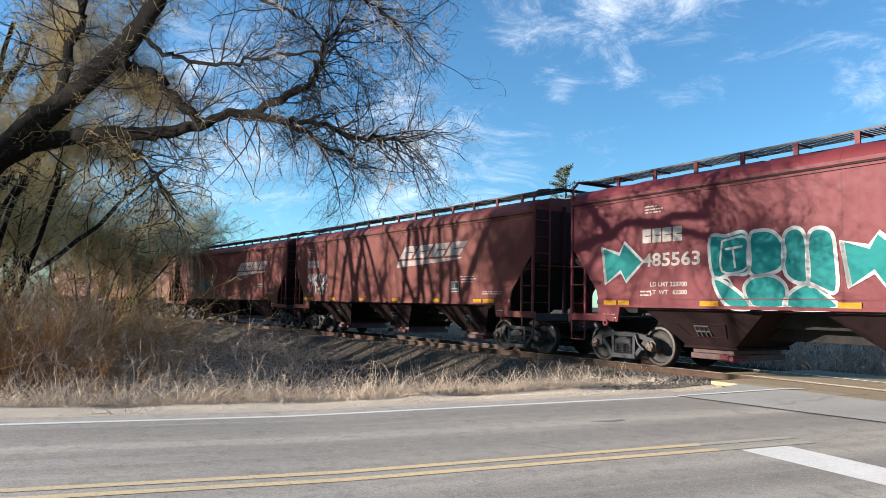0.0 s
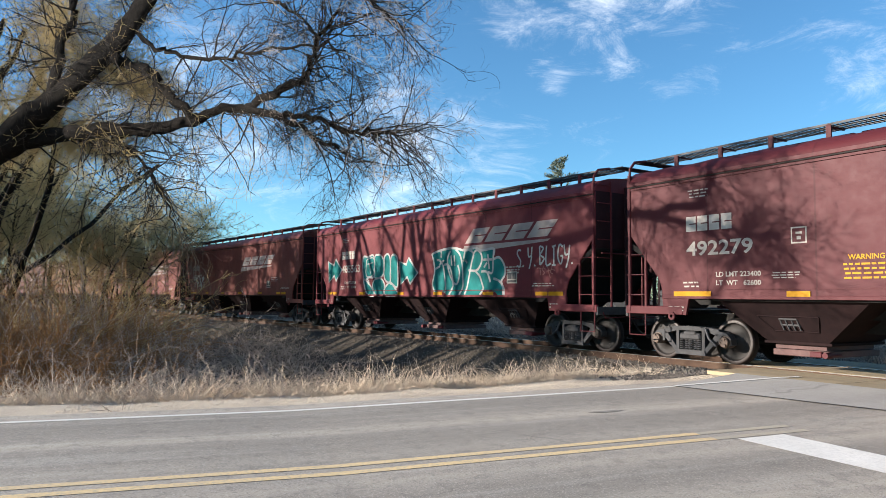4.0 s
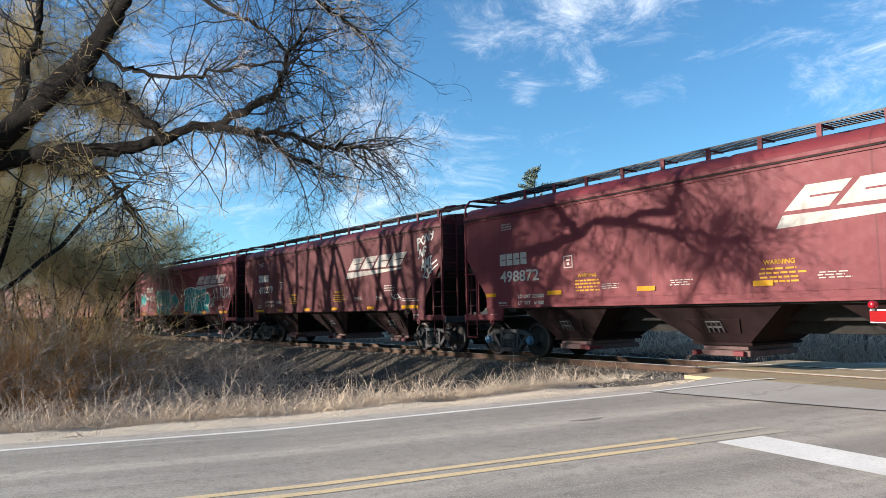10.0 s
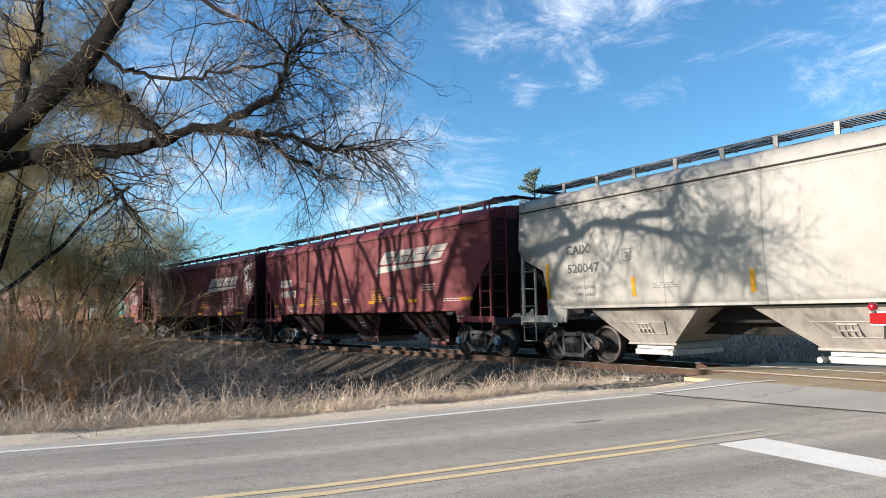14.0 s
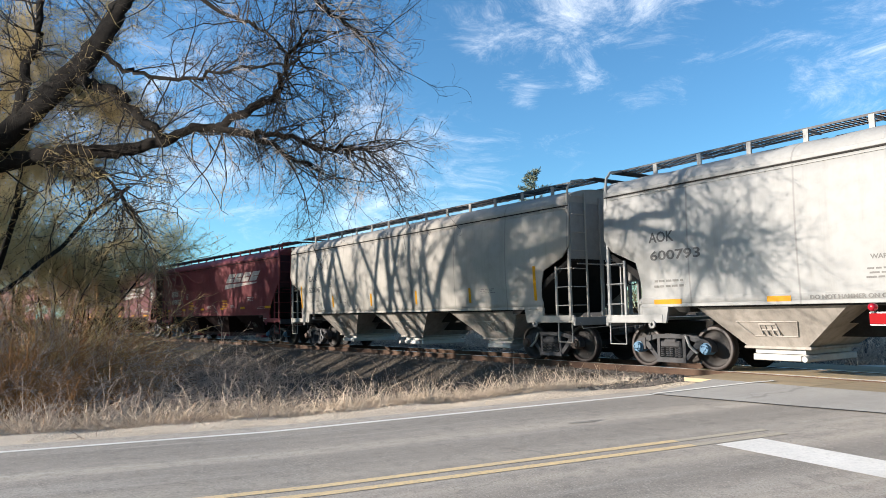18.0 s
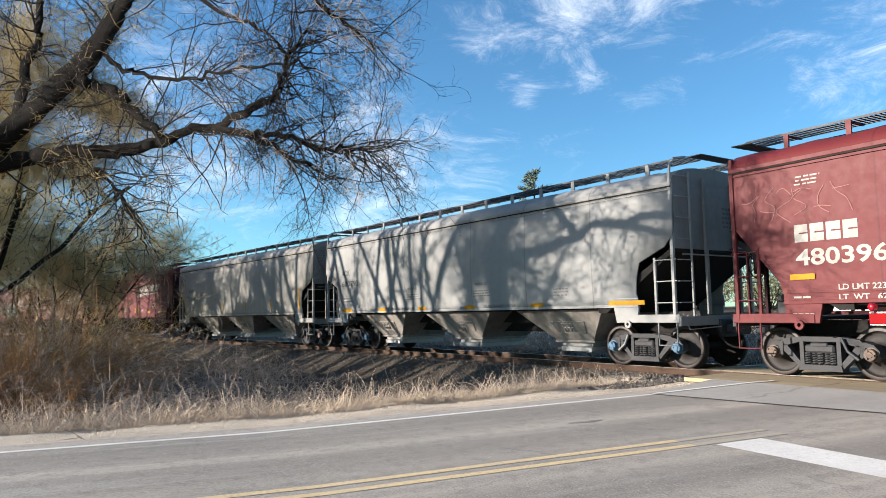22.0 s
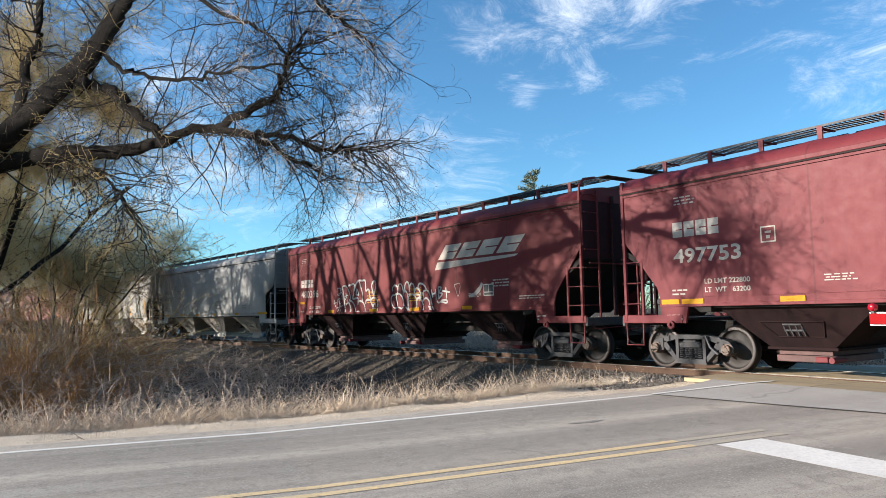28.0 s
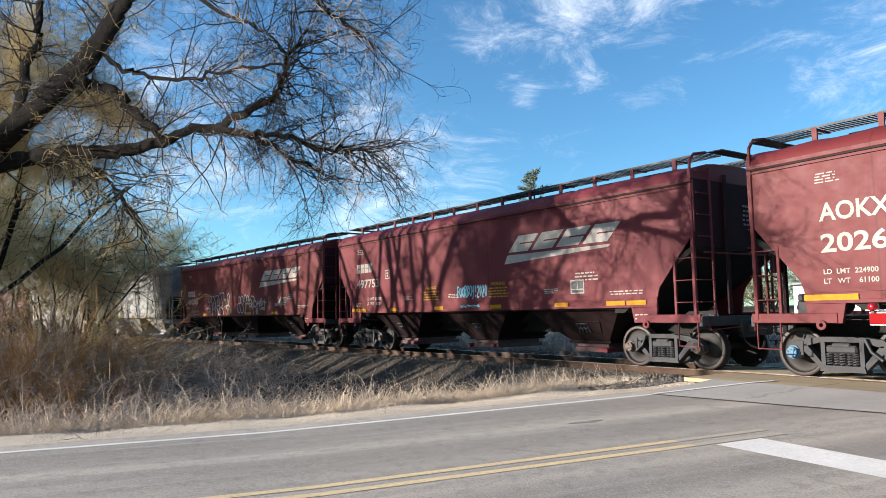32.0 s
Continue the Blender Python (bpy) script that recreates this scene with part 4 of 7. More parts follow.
def build_car(style):
    """One covered hopper car. Its own space: x along the train, the camera's side at -y, rail tops at z = 0, its middle at x = 0."""
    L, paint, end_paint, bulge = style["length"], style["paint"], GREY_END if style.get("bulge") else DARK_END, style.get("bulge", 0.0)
    car = thing("hopper_car", style["label"], "freight car", group="cars of the grain train")
    E = L / 2
    rounded = bulge > 0
    for face in (-1, 1):
        part("side_wall", side_sheet(L, face, bulge, rounded), paint, car, smooth=bulge > 0)
        piece("side_sill", shared("side_sill%.2f" % L, lambda: Geo().box(-E + 1.0, E - 1.0, -0.012, 0.012, 1.335, 1.40, 0.004).box(-E + 1.0, E - 1.0, -0.009, 0.009, 1.525, 1.545), paint), car, pose(0, face * 1.606, 0))
        # A raised dark strip stands for the shadowed gap below the eave.
        piece("roof_seam", shared("roof_seam%.2f" % L, lambda: Geo().box(-E + 0.02, E - 0.02, -0.006, 0.006, 3.838, 3.868), TRUCK_DARK), car, pose(0, face * 1.622, 0), "dark strip for the shaded seam under the roof edge")
        piece("eave", shared("eave%.2f" % L, lambda: Geo().box(-E + 0.02, E - 0.02, -0.022, 0.022, 3.865, 3.95, 0.008).box(-E + 0.02, E - 0.02, -0.012, 0.012, 3.78, 3.80), paint), car, pose(0, face * 1.618, 0))
    part("roof", roof_sheet(L), paint, car, smooth=True)
    # Added slab: blocks light inside and stands for the shade between chutes.
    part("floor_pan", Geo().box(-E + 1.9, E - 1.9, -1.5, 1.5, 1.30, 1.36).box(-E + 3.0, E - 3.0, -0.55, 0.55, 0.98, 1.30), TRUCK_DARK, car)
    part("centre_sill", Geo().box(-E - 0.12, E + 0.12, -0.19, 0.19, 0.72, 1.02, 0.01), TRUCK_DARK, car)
    # roof walkways on brackets
    for face in (-1, 1):
        piece("running_board", shared("running_board%.2f" % L, lambda: grating(L - 0.1, 0.55), GALV), car, pose(0, face * 0.76, 4.545), "dark galvanised roof walkway grating")
        n = int((L - 1.5) / 1.16) + 1
        for i in range(n):
            x = -1.16 * (n - 1) / 2 + 1.16 * i
            piece("walkway_bracket", shared("walkway_bracket", lambda: Geo().prism(((-0.045, -0.27), (0.045, -0.27), (0.05, 0.0), (-0.05, 0.0)), -0.02, 0.02), paint), car, pose(x, face * 1.03, 4.535))
            piece("walkway_brace", shared("walkway_brace", lambda: Geo().box(-0.02, 0.02, -0.25, 0.25, -0.06, -0.03), paint), car, pose(x, face * 0.78, 4.545))
    for k in range(4):
        x = (k - 1.5) * (L - 2.4) / 4
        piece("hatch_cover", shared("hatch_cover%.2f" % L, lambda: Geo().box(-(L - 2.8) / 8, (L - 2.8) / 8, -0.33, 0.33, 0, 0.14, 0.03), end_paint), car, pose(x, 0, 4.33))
    piece_end = {}
    for s in (-1, 1):
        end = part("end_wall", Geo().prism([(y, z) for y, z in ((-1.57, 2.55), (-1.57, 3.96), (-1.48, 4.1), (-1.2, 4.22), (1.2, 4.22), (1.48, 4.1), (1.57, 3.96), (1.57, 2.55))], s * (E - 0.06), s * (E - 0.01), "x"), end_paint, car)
        # Black here is the shade behind the end ladders, put into the colour.
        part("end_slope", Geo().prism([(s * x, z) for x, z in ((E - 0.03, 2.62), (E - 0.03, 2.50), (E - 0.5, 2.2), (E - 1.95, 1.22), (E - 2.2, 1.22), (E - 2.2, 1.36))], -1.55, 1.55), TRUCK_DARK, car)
        for y in (-0.52, 0.52):
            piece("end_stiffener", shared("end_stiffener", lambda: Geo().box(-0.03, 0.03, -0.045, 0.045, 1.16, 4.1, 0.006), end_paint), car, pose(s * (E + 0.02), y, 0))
        for face in (-1, 1):
            # corner post that bends over the roof, ladders inboard and round the end
            post = Geo().box(s * (E - 0.10), s * (E - 0.025), face * 1.555, face * 1.625, 1.05, 4.14, 0.008)
            if s > 0 or not style.get("plain_lead"):
                post.tube([(s * (E - 0.062), face * 1.59, 4.12), (s * (E - 0.062), face * 1.57, 4.30), (s * (E - 0.062), face * 1.42, 4.47), (s * (E - 0.05), face * 1.03, 4.54)], 0.032, 6)
            part("corner_post", post, paint, car)
            side = part("side_ladder", Geo().box(s * (E - 0.56), s * (E - 0.50), face * 1.56, face * 1.61, 1.1, 2.38, 0.006), paint, car)
            for z in (1.42, 1.87, 2.32):
                piece("rung", shared("side_rung", lambda: Geo().tube([(-0.27, 0, 0), (0.27, 0, 0)], 0.012, 6), paint), side, pose(s * (E - 0.25), face * 1.60, z))
            back = part("end_ladder", Geo().box(s * (E + 0.02), s * (E + 0.06), face * 1.06, face * 1.11, 1.1, 4.2, 0.006), paint, car)
            for k in range(7):
                piece("rung", shared("end_rung", lambda: Geo().tube([(0, -0.24, 0), (0, 0.24, 0)], 0.012, 6), paint), back, pose(s * (E + 0.05), face * 1.335, 1.42 + 0.445 * k))
            # end platform: side channel, jacking bracket and step
            part("end_channel", Geo().box(s * (E + 0.05), s * (E - 1.55), face * 1.54, face * 1.615, 1.0, 1.175, 0.01).prism([(s * x, z) for x, z in ((E - 1.1, 1.0), (E - 1.62, 1.0), (E - 1.70, 1.36), (E - 1.0, 1.36), (E - 1.02, 1.18))], face * 1.54, face * 1.60), paint, car)
            part("lift_ring", Geo().lathe([(0.035, -0.02), (0.085, -0.02), (0.085, 0.02), (0.035, 0.02), (0.035, -0.02)], (s * (E - 1.28), face * 1.632, 0.97), 14), paint, car)
            x0, x1 = s * (E - 0.50), s * (E - 0.04)
            part("sill_step", Geo().tube([(x0, face * 1.58, 1.05), (x0, face * 1.58, 0.53), (x1, face * 1.58, 0.53), (x1, face * 1.58, 1.05)], 0.018, 6), paint, car)
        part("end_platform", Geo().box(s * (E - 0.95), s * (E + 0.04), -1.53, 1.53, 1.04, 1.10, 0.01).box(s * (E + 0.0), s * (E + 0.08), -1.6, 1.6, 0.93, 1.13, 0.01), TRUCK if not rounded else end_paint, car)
        part("grab_rail", Geo().tube([(s * (E + 0.12), -1.5, 2.42), (s * (E + 0.12), 1.5, 2.42)], 0.016, 6), paint, car)
        part("crossover_board", Geo().box(s * (E - 0.02), s * (E + 0.32), -1.0, 1.0, 4.53, 4.55, 0.004), GALV, car)
        co = Geo().box(s * (E + 0.05), s * (E + 0.38), -0.09, 0.09, 0.76, 0.94, 0.02).box(s * (E + 0.30), s * (E + 0.57), -0.17, 0.15, 0.72, 0.99, 0.05)
        co.box(s * (E + 0.04), s * (E + 0.12), -0.3, 0.3, 0.66, 1.05, 0.02)
        part("coupler", co, TRUCK, car, "grimy cast-steel coupler")
        part("brake_hose", Geo().tube(smooth_line([(s * (E + 0.05), -0.35, 0.85), (s * (E + 0.25), -0.33, 0.55), (s * (E + 0.48), -0.22, 0.45), (s * (E + 0.52), -0.15, 0.62)], 4), 0.025, 6), TRUCK_DARK, car)
        part("uncoupling_lever", Geo().tube([(s * (E + 0.1), -1.45, 1.0), (s * (E + 0.14), -1.4, 0.86), (s * (E + 0.2), -0.4, 0.9)], 0.012, 5), paint, car)
    # print on the trailing end wall
    g, rr = Geo(), random.Random(9)
    for k in range(5):
        z, v = 3.46 - 0.1 * k, 0.12 + rr.uniform(0, 0.06)
        while v < 0.72 - rr.uniform(0, 0.1):
            n = len(g.v)
            g.v += [(E + 0.001, v, z), (E + 0.001, v + 0.09, z), (E + 0.001, v + 0.09, z + 0.045), (E + 0.001, v, z + 0.045)]
            g.f.append((n, n + 1, n + 2, n + 3))
            v += 0.09 + rr.uniform(0.02, 0.05)
    part("end_print", g, GREY_STENCIL if rounded else FADED_STENCIL, car)
    # brake gear on the leading platform
    part("air_reservoir", Geo().lathe([(0.001, -0.48), (0.15, -0.46), (0.19, -0.38), (0.19, 0.38), (0.15, 0.46), (0.001, 0.48)], (-E + 0.92, -0.55, 1.31), 18), paint if rounded else TRUCK, car, smooth=True)
    part("control_valve", Geo().box(-E + 0.68, -E + 0.94, -1.36, -1.10, 1.10, 1.42, 0.05).box(-E + 0.62, -E + 1.0, -1.28, -1.15, 1.2, 1.34, 0.04).box(-E + 0.74, -E + 0.86, -1.42, -1.05, 1.38, 1.52, 0.03), end_paint if rounded else TRUCK, car)
    bw = Geo()
    bw.tube([(-E - 0.16, -0.6 + 0.28 * math.cos(a), 2.15 + 0.28 * math.sin(a)) for a in (2 * math.pi * k / 20 for k in range(21))], 0.016, 5)
    for k in range(5):
        a = 2 * math.pi * k / 5
        bw.tube([(-E - 0.14, -0.6, 2.15), (-E - 0.16, -0.6 + 0.28 * math.cos(a), 2.15 + 0.28 * math.sin(a))], 0.011, 5)
    part("brake_wheel", bw, TRUCK_DARK, car, "spoked hand-brake wheel")
    part("brake_housing", Geo().box(-E - 0.14, -E - 0.03, -0.78, -0.42, 1.95, 2.36, 0.03), end_paint, car)
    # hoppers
    chute = DIRTY_CREAM if rounded else GRIME_SHADE
    mid = L / 2 - 3.62
    for c in (-mid, 0.0, mid):
        out = -1 if c < -1 else 1 if c > 1 else 0
        a, b = c - 0.62, c + 0.62
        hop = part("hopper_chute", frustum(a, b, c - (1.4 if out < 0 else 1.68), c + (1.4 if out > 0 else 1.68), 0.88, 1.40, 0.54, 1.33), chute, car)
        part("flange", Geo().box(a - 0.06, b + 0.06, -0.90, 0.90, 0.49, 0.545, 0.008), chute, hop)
        part("outlet_gate", Geo().box(a + 0.1, b - 0.02, -0.86, 0.86, 0.27, 0.39, 0.012).box(a + 0.12, b - 0.1, -0.8, 0.8, 0.40, 0.49), GATE_PALE if rounded else GATE_DIRT, hop)
        part("gate_shaft", Geo().lathe([(0.001, -0.1), (0.055, -0.1), (0.06, -0.05), (0.06, 0.06), (0.03, 0.07), (0.03, 0.4)], (b - 0.02 if out else a + 0.02, -0.9, 0.325), 10), GATE_PALE if rounded else paint, hop)
        part("gate_lock", Geo().box(b - 0.35, b - 0.12, -0.94, -0.86, 0.28, 0.38, 0.01), GATE_PALE if rounded else paint, hop)
        y = -1.165
        fitting = DIRTY_CREAM if rounded else TRUCK
        for z, back in ((0.97, 0.0), (0.86, 0.07)):
            piece("bracket_bar", shared("bracket_bar", lambda: Geo().tube([(-0.18, 0, 0), (0.18, 0, 0)], 0.022, 6), fitting), hop, pose(c, y + back, z))
        for dx in (-0.17, -0.06, 0.06, 0.17):
            piece("bracket_prong", shared("bracket_prong", lambda: Geo().tube([(0, 0, 0.1), (0.004, 0.06, 0.0), (0.03, 0.10, -0.13)], [0.024, 0.026, 0.015], 6), fitting), hop, pose(c + dx, y, 0.89))
        rib = Geo()
        inward = lambda z: -(0.88 + 0.52 * (z - 0.54) / 0.79) - 0.012
        rim = [(c + dx, inward(z), z) for dx, z in ((-0.62, 1.02), (0.62, 1.02), (0.52, 0.74), (-0.36, 0.74))]
        for p, q in zip(rim, rim[1:] + rim[:1]):
            rib.tube([p, q], 0.012, 4)
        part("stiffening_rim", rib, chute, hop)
        part("bracket_plate", Geo().prism([(y + 0.005, 1.0), (y + 0.05, 1.0), (y + 0.18, 0.80), (y + 0.135, 0.80)], c - 0.22, c + 0.22, "x"), TRUCK_DARK, hop)
    # trucks; the axles turn
    car_wheels = []
    for s in (-1, 1):
        tx = s * (E - 1.30)
        part("bolster", Geo().box(tx - 0.19, tx + 0.19, -0.98, 0.98, 0.42, 0.68, 0.03).box(tx - 0.25, tx + 0.25, -0.45, 0.45, 0.66, 0.74), TRUCK_DARK, car)
        part("brake_beam", Geo().box(tx - 0.42, tx - 0.36, -0.75, 0.75, 0.34, 0.42).box(tx + 0.36, tx + 0.42, -0.75, 0.75, 0.34, 0.42), TRUCK_DARK, car)
        for face in (-1, 1):
            fr = piece("side_frame", shared("side_frame", side_frame, TRUCK), car, pose(tx, face * 1.0, 0), "cast-steel truck side frame")
            for k in range(5):
                piece("spring", shared("spring", spring, TRUCK), fr, pose((k - 2) * 0.115, face * (0.02 if k % 2 else 0.05), 0))
            piece("bolster_end", shared("bolster_end", lambda: Geo().box(-0.27, 0.27, -0.06, 0.10, 0.46, 0.60, 0.03).box(-0.16, 0.16, -0.09, 0.1, 0.56, 0.64, 0.02), TRUCK), fr, pose(0, face * 0.02, 0) if face > 0 else pose(0, -0.02, 0, 0, 0, 180))
        part("brake_rod", Geo().tube([(tx - s * 0.42, -1.12, 0.72), (tx - s * 0.52, -1.13, 0.50), (tx - s * 0.70, -1.13, 0.36)], 0.028, 8), GALV if not rounded else GREY_END, car, "slanting brake rod")
        for d in (-1, 1):
            x = tx + d * WHEEL_AT
            axle = part("wheelset", shared("axle", lambda: Geo().lathe([(0.08, -1.1), (0.085, -0.6), (0.075, 0), (0.085, 0.6), (0.08, 1.1)], n=14), TRUCK_DARK), TRUCK_DARK, car, "rolling steel wheelset")
            axle.matrix_basis = pose(x, 0, 0.457)
            for face in (-1, 1):
                w = piece("wheel", shared("wheel%d" % face, lambda: wheel(face), WHEEL, True), axle)
                piece("tread", shared("tread%d" % face, lambda: tread(face), TREAD, True), axle, None, "worn bright wheel tread")
                piece("bearing_cap", shared("bearing_cap%d" % face, lambda: bearing_cap(face), style.get("caps", CAP_BROWN)), axle)
            car_wheels.append((axle, x))
    return car, car_wheels


def near(z, bulge=0.0):
    """The plane just before the near side sheet."""
    return -(1.605 + max(0.0, bow(z, bulge)))


def reflectors(car, L, spots, z=1.44, h=0.05):
    for a, b in spots:
        piece("reflector", shared("reflector%.2f" % (b - a), lambda: Geo().box(-(b - a) / 2, (b - a) / 2, -0.002, 0.002, -h, h), REFLECTOR), car, pose((a + b) / 2 - L / 2, near(z) - 0.012, z), "yellow reflector tape")


def word_mark(car, L, a, b, z0, z1, material):
    """The railway's mark: slanted pale blocks over a tapering stroke."""
    blocks(a - L / 2, b - L / 2, z0, z1, 4, 0.42, near(2), material, car, "word_mark")
    plate([(a - 0.17 - L / 2, z0 - 0.30), (b - 0.55 - L / 2, z0 - 0.13), (b - 0.42 - L / 2, z0 - 0.07), (a - 0.04 - L / 2, z0 - 0.07)], near(2), material, car, "mark_stroke")


def markings(car, style):
    """Reporting marks and print that red cars share, at distances from the leading edge."""
    L = style["length"]
    o, ink, y = -L / 2, style.get("ink", STENCIL), near(2)
    x, zm, zn = style["mark"]
    blocks(o + x, o + x + 1.14, zm, zm + 0.31, 4, 0.0, y, ink, car, "owner_mark")
    stencil(style["number"], o + x, o + x + 1.56, zn, zn + 0.30, y, ink, car, "car_number")
    for i, line in enumerate(style["weights"]):
        stencil(line, o + x + 0.72 - 0.5 * (x > 2), o + x + 1.72 - 0.5 * (x > 2), zn - 0.44 - 0.17 * i, zn - 0.34 - 0.17 * i, y, ink, car, "weight_stencil")
    lines(o + x - 0.1, o + x + 0.35, zn - 0.66, zn - 0.50, 2, y, ink, car, 1)
    lines(o + x + 0.05, o + x + 0.6, 3.42, 3.62, 3, y, ink, car, 2)
    if "logo" in style:
        word_mark(car, L, *style["logo"], style.get("logo_ink", STENCIL))
    lines(o + L - 3.4, o + L - 2.6, 1.98, 2.22, 3, y, ink, car, 3)
    lines(o + L - 2.3, o + L - 1.3, 1.62, 1.74, 2, y, ink, car, 4)
    lines(o + L - 1.62, o + L - 1.2, 1.06, 1.22, 2, -1.604 - 0.01, ink, car, 5, "jacking_print")
    lines(o + 1.15, o + 1.6, 1.06, 1.2, 2, -1.604 - 0.01, ink, car, 6, "jacking_print")
    for a in style.get("warning", ()):
        stencil("WARNING", o + a + 0.12, o + a + 0.72, 2.02, 2.11, y, YELLOW_STENCIL, car, "warning_word")
        lines(o + a, o + a + 0.92, 1.68, 1.99, 4, y, YELLOW_STENCIL, car, 7, "warning_print")
    for a in style.get("print", ()):
        lines(o + a, o + a + 0.6, 1.72, 1.86, 3, y, ink, car, 8)
    for a, z in style.get("box", ()):
        g = Geo()
        for x0, x1, z0, z1 in ((0, 0.30, 0, 0.025), (0, 0.30, 0.275, 0.30), (0, 0.025, 0.025, 0.275), (0.275, 0.30, 0.025, 0.275), (0.09, 0.21, 0.17, 0.21), (0.11, 0.19, 0.07, 0.13)):
            k = len(g.v)
            g.v += [(o + a + x0, y, z + z0), (o + a + x1, y, z + z0), (o + a + x1, y, z + z1), (o + a + x0, y, z + z1)]
            g.f.append((k, k + 1, k + 2, k + 3))
        part("stencil_box", g, ink, car)
    for a, z in style.get("panel", ()):
        plate([(o + a, z), (o + a + 0.44, z), (o + a + 0.44, z + 0.33), (o + a, z + 0.33)], y, STENCIL, car, "lube_panel_border")
        for u0, u1, w0, w1 in ((0.03, 0.21, 0.12, 0.30), (0.24, 0.41, 0.12, 0.30), (0.03, 0.41, 0.03, 0.09)):
            plate([(o + a + u0, z + w0), (o + a + u1, z + w0), (o + a + u1, z + w1), (o + a + u0, z + w1)], y - 0.003, BLACK_STENCIL, car, "lube_panel")
    reflectors(car, L, style.get("tape", ()), style.get("tape_z", 1.44))


def blob(car, points, y, grow=0.07):
    """A filled graffiti letter: teal with a white border."""
    P = [Vector(p) for p in points]
    c = sum(P, Vector((0, 0))) / len(P)
    soft = smooth_line([tuple(p) for p in P], 5, True)[:-1]
    plate([(p.x, p.y) for p in soft], y - 0.002, TEAL, car, "graffiti_fill", "teal sprayed letter fill")
    g = Geo()
    ribbon(g, [(p.x, p.y) for p in soft] + [(soft[0].x, soft[0].y), (soft[1].x, soft[1].y)], grow, y - 0.004)
    part("graffiti_outline", g, SPRAY_WHITE, car, "white sprayed outline")


def stroke(car, points, w, y, material, closed=False):
    """One sprayed line."""
    g = Geo()
    soft = [(q.x, q.y) for q in smooth_line(points, 5, closed)]
    ribbon(g, soft + soft[1:2] if closed else soft, w, y)
    return part("graffiti_stroke", g, material, car)


def sprayed(car, L, points, w, material):
    """One sprayed line on a car, its points as distances from the leading edge and heights."""
    return stroke(car, [(x - L / 2, max(z, 1.37)) for x, z in points], w, near(2) - 0.004 - 0.0002 * (int(points[0][0] * 100) % 7), material)


STROKES = {
    "P": (((0.1, 0), (0.0, 1)), ((0.0, 0.95), (0.6, 1.0), (0.7, 0.7), (0.1, 0.45))), "O": (((0.35, 0.05), (0.0, 0.45), (0.3, 0.95), (0.7, 0.6), (0.4, 0.05)),),
    "N": (((0.0, 0), (0.05, 1), (0.55, 0.1), (0.65, 1)),), "Y": (((0.0, 1), (0.1, 0.55), (0.5, 0.55)), ((0.65, 1), (0.5, 0.3), (0.2, -0.15))),
    "F": (((0.1, 0), (0.05, 1), (0.7, 1)), ((0.05, 0.55), (0.5, 0.55))), ".": (((0.1, 0.0), (0.2, 0.06)),), "A": (((0.0, 0), (0.35, 1), (0.7, 0)), ((0.1, 0.35), (0.6, 0.35))),
    "M": (((0.0, 0), (0.1, 1), (0.4, 0.35), (0.7, 1), (0.8, 0)),), "I": (((0.3, 0), (0.35, 1)), ((0.05, 1), (0.65, 1)), ((0.0, 0), (0.6, 0))), "S": (((0.65, 0.9), (0.25, 1), (0.1, 0.7), (0.6, 0.35), (0.4, 0.02), (0.0, 0.1)),),
    "B": (((0.05, 0), (0.0, 1)), ((0.0, 1), (0.55, 0.85), (0.1, 0.52), (0.65, 0.3), (0.05, 0.0))), "L": (((0.1, 1), (0.05, 0), (0.65, 0.05)),), "G": (((0.65, 0.85), (0.2, 0.95), (0.0, 0.4), (0.4, 0.0), (0.68, 0.4), (0.35, 0.42)),),
    "R": (((0.05, 0), (0.0, 1), (0.6, 0.85), (0.1, 0.5), (0.7, 0.0)),), "!": (((0.3, 1), (0.25, 0.35)), ((0.25, 0.1), (0.28, 0.0))), "2": (((0.0, 0.8), (0.35, 1), (0.6, 0.7), (0.0, 0.02), (0.65, 0.02)),),
    "0": (((0.3, 0.02), (0.05, 0.5), (0.3, 0.98), (0.6, 0.5), (0.3, 0.02)),), "4": (((0.45, 0), (0.5, 1), (0.0, 0.4), (0.75, 0.42)),), " ": (),
}


def tag(car, word, x0, x1, z0, z1, w, y, material, rise=0.0, seed=1):
    """A word sprayed by hand, one stroke after the other; rise: how far it climbs."""
    r, step = random.Random(seed), (x1 - x0) / len(word)
    for i, letter in enumerate(word):
        dz, k = rise * i / max(1, len(word) - 1) + r.uniform(-0.04, 0.04) * (z1 - z0), r.uniform(1.05, 1.3)
        for j, line in enumerate(STROKES[letter]):
            pts = [(x0 + step * (i + u * k) + r.uniform(-0.03, 0.03) * step, z0 + dz + v * (z1 - z0) * r.uniform(0.95, 1.05)) for u, v in line]
            g = Geo()
            ribbon(g, [(p.x, p.y) for p in smooth_line(pts, 4)], w, y - 0.0003 * ((i + j) % 5))
            part("graffiti_stroke", g, material, car)


